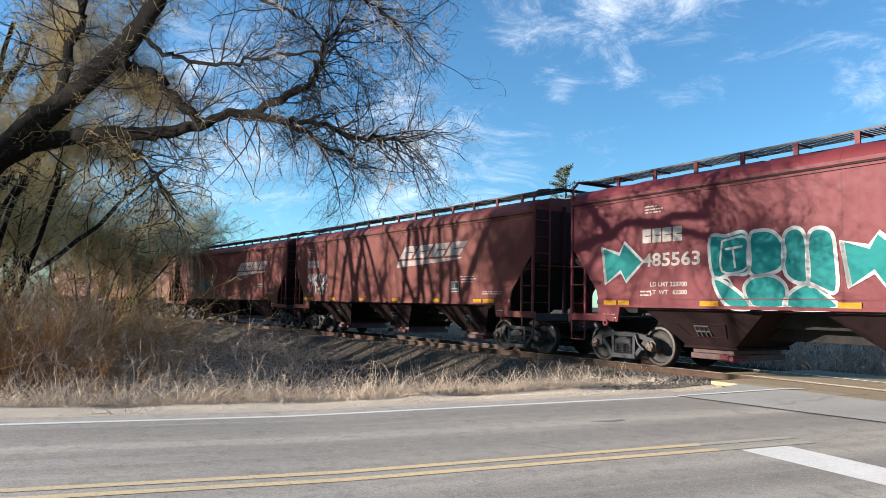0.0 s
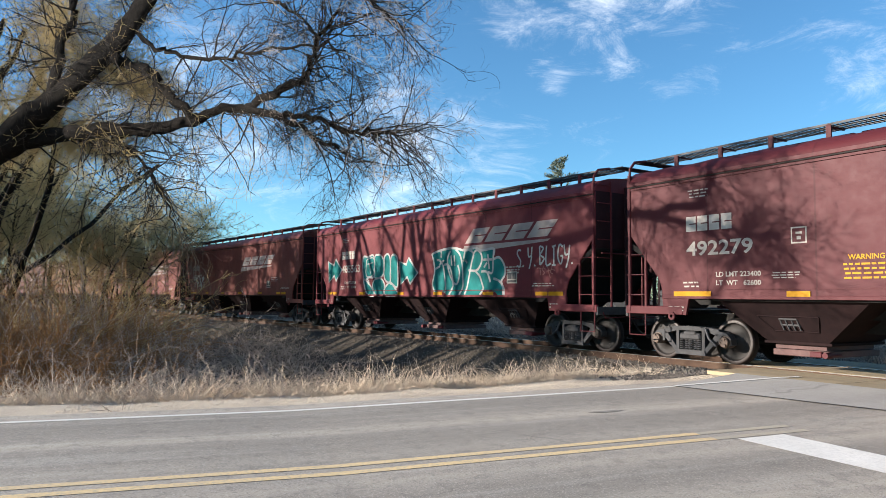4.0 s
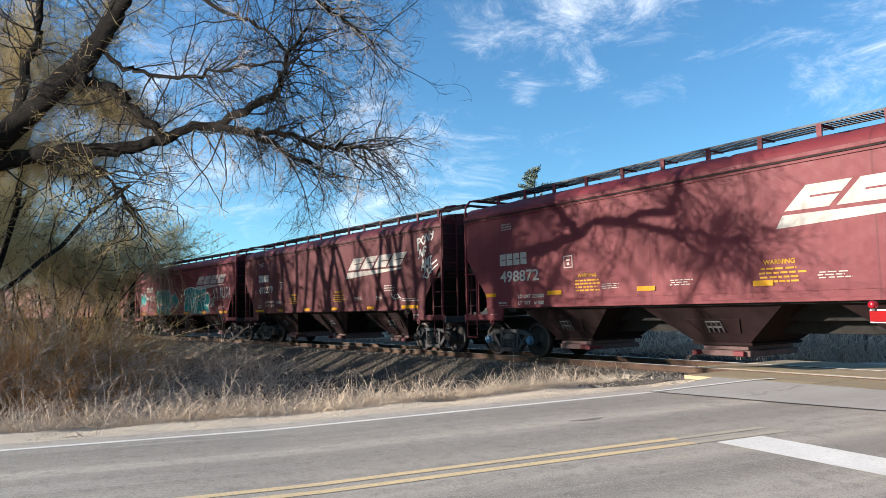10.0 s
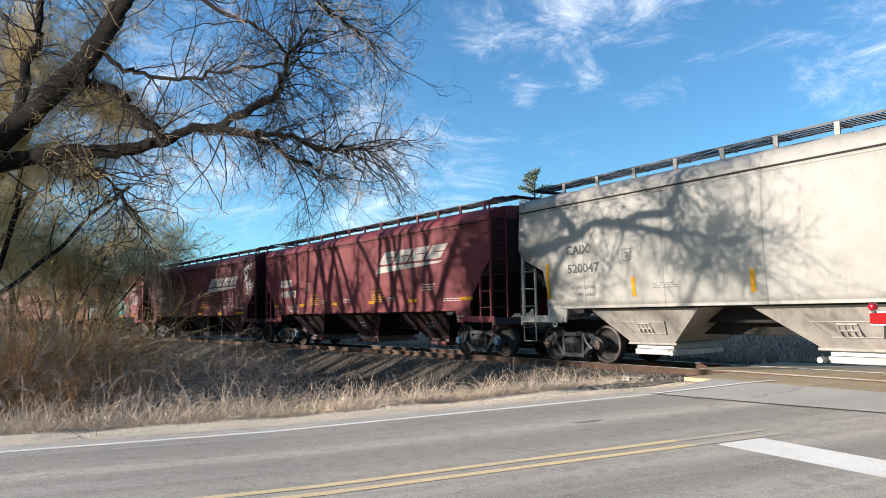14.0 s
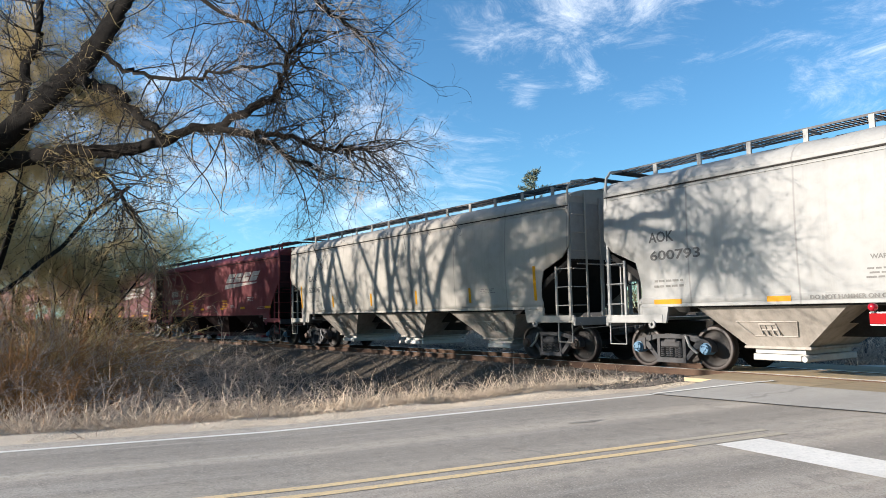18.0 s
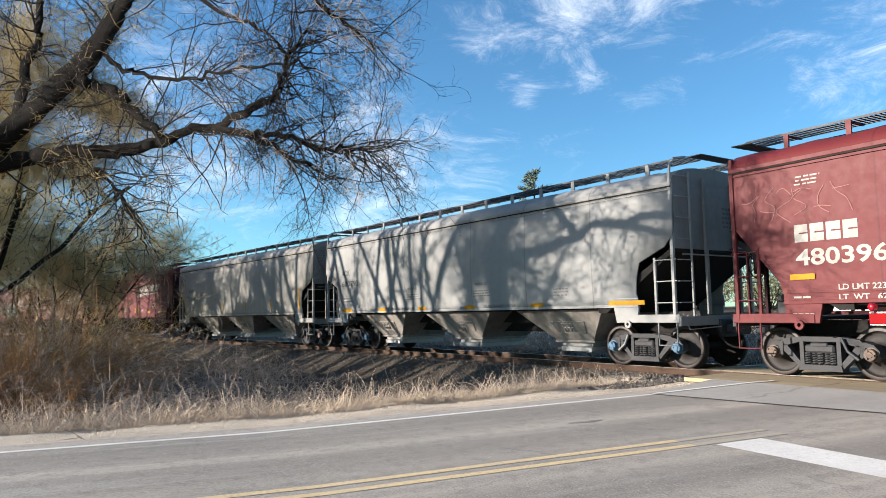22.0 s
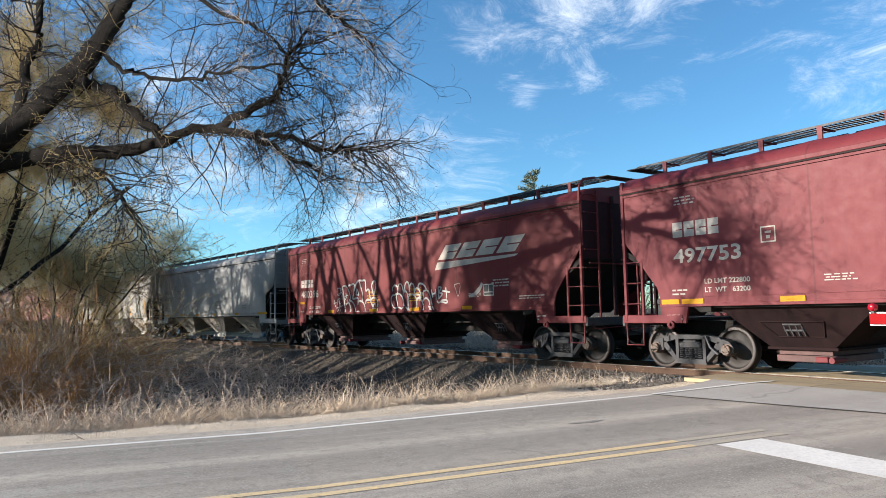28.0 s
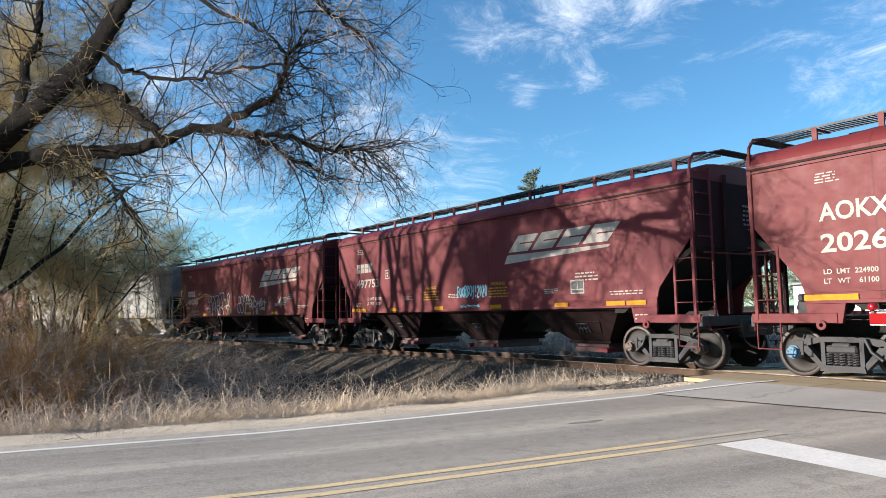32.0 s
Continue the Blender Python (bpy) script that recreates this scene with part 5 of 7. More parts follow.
BASE = {"length": 16.05, "paint": RED, "mark": (1.4, 2.76, 2.22), "number": "", "weights": ("LD LMT 223700", "LT  WT   62300"), "logo": (9.9, 14.0, 2.85, 3.27)}
TAPE = ((1.05, 1.62), (1.70, 2.10), (3.75, 4.2), (6.3, 6.75), (8.8, 9.25), (11.4, 11.85), (13.6, 14.0), (14.08, 14.6))
CARS = [
    # leading edge along the track at 20 s, and style
    (-156.6, {**BASE, "paint": RED_OLD, "number": "487211", "ink": FADED_STENCIL, "logo_ink": FADED_STENCIL, "label": "faded red covered hopper car on the rails", "tape": TAPE[::2]}),
    (-139.5, {**BASE, "paint": RUSTY, "number": "489902", "ink": FADED_STENCIL, "logo_ink": FADED_STENCIL, "label": "rusty orange-brown covered hopper car on the rails", "tape": TAPE[::2]}),
    (-122.4, {**BASE, "paint": RED_OLD, "number": "486030", "ink": FADED_STENCIL, "logo_ink": FADED_STENCIL, "label": "weathered red covered hopper car with small graffiti", "tape": TAPE[::2]}),
    (-105.3, {**BASE, "paint": RED_OLD, "length": 16.3, "number": "488117", "ink": FADED_STENCIL, "logo_ink": FADED_STENCIL, "logo": (9.2, 13.4, 2.85, 3.27), "label": "weathered red covered hopper car on the rails", "tape": TAPE, "panel": ((12.4, 1.7),), "box": ((3.2, 1.75),)}),
    (-87.51, {**BASE, "paint": RED, "length": 16.09, "number": "485563", "mark": (2.4, 2.77, 2.24), "weights": ("LD LMT 223700", "LT  WT   62300"), "logo": (10.75, 14.95, 2.94, 3.36), "logo_ink": FADED_STENCIL, "label": "red covered hopper car with teal graffiti on its side", "panel": ((12.75, 1.72),), "tape": ((1.2, 1.6), (1.66, 2.0), (3.95, 4.4), (6.8, 7.2), (9.05, 9.55), (11.65, 12.15), (13.95, 14.42), (14.46, 15.0))}),
    (-70.31, {**BASE, "paint": RED_DARK, "length": 15.80, "number": "492279", "mark": (1.66, 2.73, 2.22), "weights": ("LD LMT 223400", "LT  WT   62600"), "logo": (9.98, 14.0, 2.82, 3.24), "warning": (4.9, 8.8), "print": (3.6, 10.4, 11.9), "box": ((4.0, 2.35),), "caps": CAP_BROWN, "label": "dark maroon covered hopper car with white scrawl high on its end", "tape": ((1.33, 2.26), (3.9, 4.35), (6.4, 6.85), (8.67, 9.16), (11.31, 11.77), (13.52, 14.47))}),
    (-53.33, {**BASE, "paint": RED, "length": 15.76, "number": "498872", "mark": (1.63, 2.47, 2.02), "weights": ("LD LMT 225000", "LT  WT   61000"), "logo": (9.78, 13.9, 2.95, 3.37), "warning": (4.44, 9.2), "print": (5.3, 7.2, 10.3), "box": ((4.1, 2.27),), "caps": CAP_BLUE, "label": "red covered hopper car with crisp white lettering", "tape": ((0.98, 1.44), (3.5, 4.0), (6.35, 6.84), (9.1, 9.5), (11.6, 12.1), (14.3, 14.9)), "tape_z": 1.69}),
    (-36.27, {**BASE, "plain_lead": True, "paint": CREAM, "length": 16.15, "bulge": 0.07, "caps": CAP_BROWN, "label": "cream-coloured covered hopper car with rounded sides"}),
    (-18.91, {**BASE, "paint": PALE, "length": 16.02, "bulge": 0.05, "caps": CAP_BLUE, "label": "pale grey covered hopper car with black lettering"}),
    (-1.48, {**BASE, "plain_lead": True, "paint": RED_BRIGHT, "length": 16.85, "number": "480396", "mark": (1.27, 2.42, 2.0), "weights": ("LD LMT 223700", "LT  WT   62300"), "logo": (10.95, 15.0, 2.9, 3.32), "warning": (6.6, 9.3), "print": (12.4,), "panel": ((13.1, 1.75),), "label": "red covered hopper car with white outline graffiti", "tape": ((3.66, 4.14), (6.8, 7.3), (9.4, 9.9), (12.12, 12.58))}),
    (16.67, {**BASE, "plain_lead": True, "paint": RED, "length": 15.56, "number": "497753", "mark": (1.4, 2.76, 2.22), "weights": ("LD LMT 222800", "LT  WT   63200"), "logo": (9.8, 13.8, 2.86, 3.28), "warning": (5.65, 8.9), "print": (4.5, 7.0, 11.1), "panel": ((12.05, 1.69),), "box": ((3.38, 2.48),), "label": "red covered hopper car with pale blue graffiti tag", "tape": ((1.05, 1.5), (1.56, 2.08), (3.7, 4.17), (6.3, 6.75), (9.0, 9.45), (11.5, 11.95), (13.17, 13.7), (13.75, 14.28))}),
    (33.52, {**BASE, "paint": RED_BRIGHT, "length": 16.0, "caps": CAP_BLUE, "label": "bright red covered hopper car with large white lettering"}),
]

TRAIN = []
for edge, style in CARS:
    car, wheels = build_car(style)
    L = style["length"]
    TRAIN.append((car, wheels, edge + L / 2, L))
    if style["paint"] not in (CREAM, PALE) and style["number"]:
        markings(car, style)

reflectors(TRAIN[9][0], TRAIN[9][3], ((1.15, 1.6),), 1.81, 0.12)

# cream car
car, L = TRAIN[7][0], TRAIN[7][3]
o, y = -L / 2, near(2.6, 0.07)
stencil("CAIX", o + 1.78, o + 2.55, 2.61, 2.83, y, BLACK_STENCIL, car, "owner_letters", bulge=0.07)
stencil("520047", o + 1.81, o + 2.85, 2.17, 2.39, y, BLACK_STENCIL, car, "car_number", bulge=0.07)
for i, line in enumerate(("LD LMT  224400", "LT   WT   61600")):
    stencil(line, o + 1.88, o + 2.66, 1.79 - 0.17 * i, 1.87 - 0.17 * i, y, GREY_STENCIL, car, "weight_stencil", bulge=0.07)
lines(o + 4.3, o + 5.0, 1.72, 1.86, 3, near(1.79, 0.07) + 0.002, GREY_STENCIL, car, 12)
lines(o + 12.7, o + 13.4, 1.8, 1.95, 3, near(1.88, 0.07) + 0.002, GREY_STENCIL, car, 13)
for a, z0, z1 in ((1.02, 1.58, 2.46), (3.75, 1.57, 2.0), (6.6, 1.57, 2.0), (9.4, 1.57, 2.0), (12.15, 1.56, 1.98), (14.85, 1.56, 2.44)):
    bar = Geo()
    zs = [z0 + (z1 - z0) * k / 6 for k in range(7)]
    for z in zs:
        bar.v += [(o + a + 0.02, near(z, 0.07) - 0.004, z), (o + a + 0.12, near(z, 0.07) - 0.004, z)]
    bar.f = [(2 * k, 2 * k + 1, 2 * k + 3, 2 * k + 2) for k in range(6)]
    part("reflector", bar, REFLECTOR, car, "upright yellow reflector strip")
g = Geo()
for x0, x1, z0, z1 in ((0, 0.26, 0, 0.02), (0, 0.26, 0.25, 0.27), (0, 0.02, 0.02, 0.25), (0.24, 0.26, 0.02, 0.25), (0.06, 0.2, 0.16, 0.19), (0.09, 0.17, 0.06, 0.12)):
    k = len(g.v)
    g.v += [(o + 3.54 + x0, y, 2.36 + z0), (o + 3.54 + x1, y, 2.36 + z0), (o + 3.54 + x1, y, 2.36 + z1), (o + 3.54 + x0, y, 2.36 + z1)]
    g.f.append((k, k + 1, k + 2, k + 3))
part("stencil_box", g, GREY_STENCIL, car)

# pale grey car
car, L = TRAIN[8][0], TRAIN[8][3]
o, y = -L / 2, near(2.6, 0.05)
stencil("AOK", o + 1.3, o + 1.95, 2.69, 2.92, y, BLACK_STENCIL, car, "owner_letters", bulge=0.05)
stencil("600793", o + 1.32, o + 2.58, 2.31, 2.52, y, BLACK_STENCIL, car, "car_number", bulge=0.05)
lines(o + 1.35, o + 2.2, 1.72, 2.05, 3, near(1.88, 0.05) + 0.002, GREY_STENCIL, car, 21)
for a in (5.7, 9.2):
    stencil("WARNING", o + a + 0.1, o + a + 0.65, 2.04, 2.12, y, GREY_STENCIL, car, "warning_word", bulge=0.05)
    lines(o + a, o + a + 0.9, 1.72, 2.0, 4, near(1.86, 0.05) + 0.002, GREY_STENCIL, car, 22)
stencil("DO NOT HAMMER ON CAR", o + 4.75, o + 6.15, 1.415, 1.49, -1.616, GREY_STENCIL, car, "sill_print")
stencil("DO NOT HAMMER ON CAR", o + 9.67, o + 11.01, 1.415, 1.49, -1.616, GREY_STENCIL, car, "sill_print")
lines(o + 7.4, o + 8.7, 1.40, 1.48, 1, -1.606, GREY_STENCIL, car, 23)
lines(o + 12.43, o + 12.95, 1.64, 2.03, 5, near(1.77, 0.05) + 0.002, GREY_STENCIL, car, 24)
reflectors(car, L, ((1.35, 2.05), (3.94, 4.40), (6.37, 6.82), (8.8, 9.25), (11.6, 12.05), (14.2, 15.2)))

# bright red car at the rear
car, L = TRAIN[11][0], TRAIN[11][3]
o, y = -L / 2, near(2)
stencil("AOKX", o + 1.34, o + 2.52, 2.74, 3.06, y, STENCIL, car, "owner_letters")
stencil("2026", o + 1.34, o + 2.45, 2.2, 2.53, y, STENCIL, car, "car_number")
for i, line in enumerate(("LD  LMT  224900", "LT   WT    61100")):
    stencil(line, o + 1.36, o + 2.26, 1.83 - 0.16 * i, 1.92 - 0.16 * i, y, STENCIL, car, "weight_stencil")
lines(o + 1.3, o + 1.75, 3.4, 3.6, 4, y, STENCIL, car, 31)
reflectors(car, L, ((0.99, 1.92), (3.4, 3.9), (6.2, 6.7)))

# graffiti on the red car with the teal pieces
car, L = TRAIN[4][0], TRAIN[4][3]
o, y = -L / 2, near(2) - 0.002
for pts in (((1.14, 2.74), (1.26, 1.88), (1.74, 2.16), (1.9, 1.92), (2.42, 2.36), (1.85, 2.82), (1.70, 2.56)),
            ((6.88, 2.54), (7.01, 1.75), (7.42, 2.0), (7.6, 1.75), (8.08, 2.12), (7.5, 2.65), (7.34, 2.42))):
    plate([(o + x, z) for x, z in pts], y - 0.002, TEAL, car, "graffiti_arrow", "teal sprayed arrow")
    g = Geo()
    ribbon(g, [(o + x, z) for x, z in (*pts, pts[0], pts[1])], 0.085, y - 0.004)
    part("arrow_outline", g, SPRAY_WHITE, car, "white sprayed outline")
for pts in (((4.2, 2.76), (4.6, 2.79), (5.04, 2.8), (5.09, 2.08), (4.7, 2.03), (4.28, 1.99)), ((4.3, 1.97), (4.83, 1.7), (5.14, 1.38), (4.67, 1.37), (4.38, 1.64)),
            ((4.99, 1.80), (5.22, 1.97), (5.6, 1.97), (5.84, 1.79), (5.86, 1.53), (5.77, 1.38), (5.22, 1.38), (5.03, 1.56)),
            ((5.11, 2.73), (5.31, 2.84), (5.61, 2.79), (5.82, 2.52), (5.80, 2.19), (5.6, 2.03), (5.12, 2.03)),
            ((5.81, 2.65), (5.97, 2.83), (6.17, 2.78), (6.26, 2.49), (6.26, 1.85), (5.85, 1.99)), ((5.87, 1.38), (5.9, 1.63), (6.26, 1.82), (6.55, 1.66), (6.78, 1.39)),
            ((6.28, 2.62), (6.45, 2.80), (6.7, 2.71), (6.77, 2.4), (6.78, 1.68), (6.42, 1.77), (6.28, 1.85))):
    blob(car, [(o + x, z) for x, z in pts], y)
for pts in (((4.49, 2.69), (5.04, 2.72), (5.06, 2.15), (4.49, 2.09), (4.49, 2.69)), ((4.56, 2.52), (4.96, 2.56)), ((4.74, 2.53), (4.79, 2.14)), ((4.25, 1.95), (4.6, 1.95), (4.72, 1.8))):
    stroke(car, [(o + x, z) for x, z in pts], 0.045, y - 0.006, SPRAY_WHITE)
plate([(x - L / 2, z) for x, z in ((8.94, 2.71), (9.41, 2.80), (9.89, 2.84), (10.26, 2.83), (10.76, 2.74), (11.27, 2.79), (11.58, 2.70), (12.17, 2.72), (12.13, 2.44), (12.37, 2.47), (12.56, 2.35), (12.68, 2.12), (12.64, 1.93), (12.52, 1.78), (12.62, 1.57), (12.62, 1.36), (12.37, 1.37), (12.24, 1.48), (11.99, 1.55), (11.69, 1.52), (11.53, 1.39), (9.84, 1.36), (9.71, 1.45), (9.50, 1.53), (9.11, 1.48), (8.99, 1.74), (9.10, 2.10))], y - 0.002, TEAL, car, "graffiti_fill", "teal sprayed letter fill")
sprayed(car, L, ((8.94, 2.71), (9.41, 2.80), (9.89, 2.84), (10.26, 2.83), (10.76, 2.74), (11.27, 2.79), (11.58, 2.70), (12.17, 2.72), (12.13, 2.44), (12.37, 2.47), (12.56, 2.35), (12.68, 2.12), (12.64, 1.93), (12.52, 1.78), (12.62, 1.57), (12.62, 1.36)), 0.07, SPRAY_WHITE)
sprayed(car, L, ((8.94, 2.71), (9.09, 2.34), (9.10, 2.10), (8.99, 1.74), (9.11, 1.48)), 0.07, SPRAY_WHITE)
sprayed(car, L, ((9.22, 2.51), (9.41, 2.47), (9.58, 2.32), (9.67, 2.02), (9.74, 1.62), (9.68, 1.45)), 0.07, SPRAY_WHITE)
sprayed(car, L, ((9.15, 2.22), (9.41, 2.30)), 0.07, SPRAY_WHITE)
sprayed(car, L, ((9.36, 2.33), (9.65, 2.49)), 0.07, SPRAY_WHITE)
sprayed(car, L, ((9.47, 2.82), (9.47, 2.56)), 0.07, SPRAY_WHITE)
sprayed(car, L, ((9.99, 2.76), (9.83, 2.54), (9.88, 2.19), (10.05, 1.90), (10.25, 1.73), (10.41, 1.79), (10.48, 2.06), (10.38, 2.31)), 0.07, SPRAY_WHITE)
sprayed(car, L, ((9.65, 2.34), (9.88, 2.33), (10.05, 2.07), (10.14, 1.68), (9.91, 1.39)), 0.07, SPRAY_WHITE)
sprayed(car, L, ((10.02, 2.62), (10.06, 2.30)), 0.07, SPRAY_WHITE)
sprayed(car, L, ((10.19, 2.61), (10.23, 2.29)), 0.07, SPRAY_WHITE)
sprayed(car, L, ((10.26, 2.80), (10.49, 2.62), (10.61, 2.33), (10.65, 1.95), (10.65, 1.62), (10.43, 1.38)), 0.07, SPRAY_WHITE)
sprayed(car, L, ((10.57, 2.39), (10.76, 2.44), (10.86, 2.35)), 0.07, SPRAY_WHITE)
sprayed(car, L, ((10.75, 2.71), (10.70, 2.49)), 0.07, SPRAY_WHITE)
sprayed(car, L, ((10.95, 2.75), (11.18, 2.63), (11.08, 2.31), (10.97, 1.94), (10.87, 1.62), (10.74, 1.41)), 0.07, SPRAY_WHITE)
sprayed(car, L, ((11.18, 2.63), (11.36, 2.72), (11.56, 2.60), (11.60, 2.39), (11.46, 2.19), (11.29, 2.11), (10.94, 2.14)), 0.07, SPRAY_WHITE)
sprayed(car, L, ((11.29, 2.11), (11.51, 1.93), (11.62, 1.72), (11.67, 1.57), (11.50, 1.40)), 0.07, SPRAY_WHITE)
sprayed(car, L, ((11.88, 2.58), (11.92, 2.33), (11.96, 2.14)), 0.07, SPRAY_WHITE)
sprayed(car, L, ((11.66, 2.42), (12.08, 2.42)), 0.07, SPRAY_WHITE)
sprayed(car, L, ((11.70, 2.20), (11.85, 2.33)), 0.07, SPRAY_WHITE)
sprayed(car, L, ((11.58, 2.08), (11.84, 2.06), (12.01, 1.77)), 0.07, SPRAY_WHITE)
sprayed(car, L, ((11.89, 2.06), (12.10, 2.05), (12.13, 2.44), (12.17, 2.72)), 0.07, SPRAY_WHITE)
sprayed(car, L, ((12.15, 1.87), (12.40, 1.80), (12.57, 1.64), (12.58, 1.38)), 0.07, SPRAY_WHITE)
tag(car, "S.Y.BLIGY.", o + 13.18, o + 15.5, 2.17, 2.66, 0.05, y - 0.002, SPRAY_WHITE, 0.02, 3)
scrawl(o + 14.0, o + 14.7, 1.85, 2.2, 4, 0.02, y, SPRAY_PINK, car, 6)
# scrawl high on the dark maroon car's end
car, L = TRAIN[5][0], TRAIN[5][3]
for word, x0, x1, z0, z1, rise, seed in (("PONY", 14.47, 15.4, 3.32, 3.60, 0.2, 4), ("NF.", 14.6, 15.25, 2.98, 3.24, 0.1, 5), ("AMI", 14.68, 15.3, 2.55, 2.9, 0.1, 6)):
    tag(car, word, x0 - L / 2, x1 - L / 2, z0, z1, 0.055, near(2) - 0.002, SPRAY_WHITE, rise, seed)
for pts in (((15.2, 2.72), (15.52, 2.86)), ((15.12, 2.52), (15.56, 2.72)), ((14.74, 2.34), (14.86, 2.5), (15.0, 2.62), (15.02, 2.34), (14.8, 2.38)), ((15.02, 2.44), (15.2, 2.5)), ((14.52, 3.62), (14.5, 3.2)), ((14.55, 3.0), (14.52, 2.94))):
    stroke(car, [(x - L / 2, z) for x, z in pts], 0.05, near(2) - 0.004, SPRAY_WHITE)
scrawl(12.9 - L / 2, 13.5 - L / 2, 1.66, 1.9, 4, 0.02, near(2) - 0.002, SPRAY_WHITE, car, 15)
# outlines on the bright red car
car, L = TRAIN[9][0], TRAIN[9][3]
sprayed(car, L, ((4.83, 2.34), (5.00, 2.37), (5.17, 2.32), (5.30, 2.18), (5.39, 2.04), (5.43, 1.91), (5.37, 1.81)), 0.065, SPRAY_WHITE)
sprayed(car, L, ((4.83, 2.34), (4.92, 2.03), (4.99, 1.73), (5.04, 1.40)), 0.065, SPRAY_WHITE)
sprayed(car, L, ((5.04, 1.42), (4.98, 1.32), (5.14, 1.27), (5.31, 1.31), (5.45, 1.41), (5.45, 1.54), (5.36, 1.69), (5.29, 1.74), (5.10, 1.67)), 0.065, SPRAY_WHITE)
sprayed(car, L, ((5.37, 1.81), (5.53, 1.79), (5.69, 1.68), (5.79, 1.53), (5.82, 1.39)), 0.065, SPRAY_WHITE)
sprayed(car, L, ((5.38, 1.38), (5.47, 1.27), (5.64, 1.26), (5.75, 1.33), (5.82, 1.39)), 0.065, SPRAY_WHITE)
sprayed(car, L, ((5.27, 2.36), (5.47, 2.38), (5.70, 2.40), (5.74, 2.29), (5.67, 2.05), (5.62, 1.88), (5.81, 1.88), (5.98, 1.89), (6.01, 1.80), (5.97, 1.64)), 0.065, SPRAY_WHITE)
sprayed(car, L, ((5.74, 2.16), (5.78, 2.27), (5.89, 2.43), (6.08, 2.51), (6.31, 2.50), (6.51, 2.49), (6.55, 2.32), (6.57, 2.13), (6.69, 2.17), (6.79, 2.14), (6.82, 1.98), (6.86, 1.81), (6.69, 1.81), (6.57, 1.78), (6.55, 1.67)), 0.065, SPRAY_WHITE)
sprayed(car, L, ((5.93, 2.22), (5.87, 2.02), (6.05, 2.02), (5.93, 2.22)), 0.065, SPRAY_WHITE)
sprayed(car, L, ((6.12, 2.47), (6.19, 2.29), (6.29, 2.12), (6.34, 1.90), (6.30, 1.79)), 0.065, SPRAY_WHITE)
sprayed(car, L, ((5.97, 1.64), (6.04, 1.76), (6.19, 1.78), (6.36, 1.72), (6.47, 1.59), (6.51, 1.42), (6.45, 1.37)), 0.065, SPRAY_WHITE)
sprayed(car, L, ((5.82, 1.39), (5.73, 1.33), (5.77, 1.26), (5.98, 1.24), (6.09, 1.32), (6.04, 1.41), (5.88, 1.38)), 0.065, SPRAY_WHITE)
sprayed(car, L, ((6.09, 1.35), (6.16, 1.26), (6.33, 1.27), (6.45, 1.37)), 0.065, SPRAY_WHITE)
sprayed(car, L, ((6.45, 1.37), (6.54, 1.27), (6.73, 1.25), (6.90, 1.29), (7.00, 1.36)), 0.065, SPRAY_WHITE)
sprayed(car, L, ((6.88, 1.76), (6.97, 1.84), (7.12, 1.88), (7.25, 1.83), (7.36, 1.74), (7.37, 1.53), (7.29, 1.37), (7.16, 1.28), (7.02, 1.31), (6.88, 1.36), (7.03, 1.46), (7.01, 1.60), (6.88, 1.76)), 0.065, SPRAY_WHITE)
sprayed(car, L, ((7.13, 1.65), (7.20, 1.67), (7.24, 1.56), (7.20, 1.47), (7.11, 1.50), (7.08, 1.60), (7.13, 1.65)), 0.065, SPRAY_WHITE)
sprayed(car, L, ((6.96, 2.29), (7.06, 2.42), (7.20, 2.44), (7.25, 2.32), (7.20, 2.11), (7.10, 1.97), (7.02, 2.13), (6.96, 2.29)), 0.065, SPRAY_WHITE)
sprayed(car, L, ((5.10, 2.10), (5.22, 1.78)), 0.035, SPRAY_WHITE)
sprayed(car, L, ((5.00, 1.97), (5.26, 2.02)), 0.035, SPRAY_WHITE)
sprayed(car, L, ((5.05, 1.85), (5.21, 2.03)), 0.035, SPRAY_WHITE)
sprayed(car, L, ((4.17, 1.88), (4.27, 1.61)), 0.035, SPRAY_WHITE)
sprayed(car, L, ((4.41, 1.90), (4.45, 1.69)), 0.035, SPRAY_WHITE)
sprayed(car, L, ((4.13, 1.74), (4.45, 1.77)), 0.035, SPRAY_WHITE)
sprayed(car, L, ((4.52, 1.91), (4.62, 1.56)), 0.035, SPRAY_WHITE)
sprayed(car, L, ((4.49, 1.89), (4.64, 1.91), (4.59, 1.74), (4.71, 1.72), (4.62, 1.57)), 0.035, SPRAY_WHITE)
sprayed(car, L, ((4.53, 2.09), (4.80, 2.11), (4.79, 1.86)), 0.035, SPRAY_WHITE)
sprayed(car, L, ((4.75, 1.77), (4.75, 1.74)), 0.035, SPRAY_WHITE)
sprayed(car, L, ((4.34, 1.55), (4.85, 1.64)), 0.035, SPRAY_WHITE)
sprayed(car, L, ((4.43, 1.42), (4.62, 1.56), (4.64, 1.42)), 0.035, SPRAY_WHITE)
sprayed(car, L, ((4.42, 2.28), (4.66, 2.29), (4.67, 2.07), (4.42, 2.06), (4.42, 2.28)), 0.035, SPRAY_WHITE)
sprayed(car, L, ((8.34, 2.05), (8.34, 2.17), (8.47, 2.24), (8.62, 2.19), (8.67, 2.07), (8.60, 1.95), (8.48, 1.95)), 0.055, SPRAY_WHITE)
sprayed(car, L, ((8.48, 1.92), (8.33, 1.91), (8.24, 1.79), (8.31, 1.60), (8.46, 1.49), (8.58, 1.51), (8.65, 1.62)), 0.055, SPRAY_WHITE)
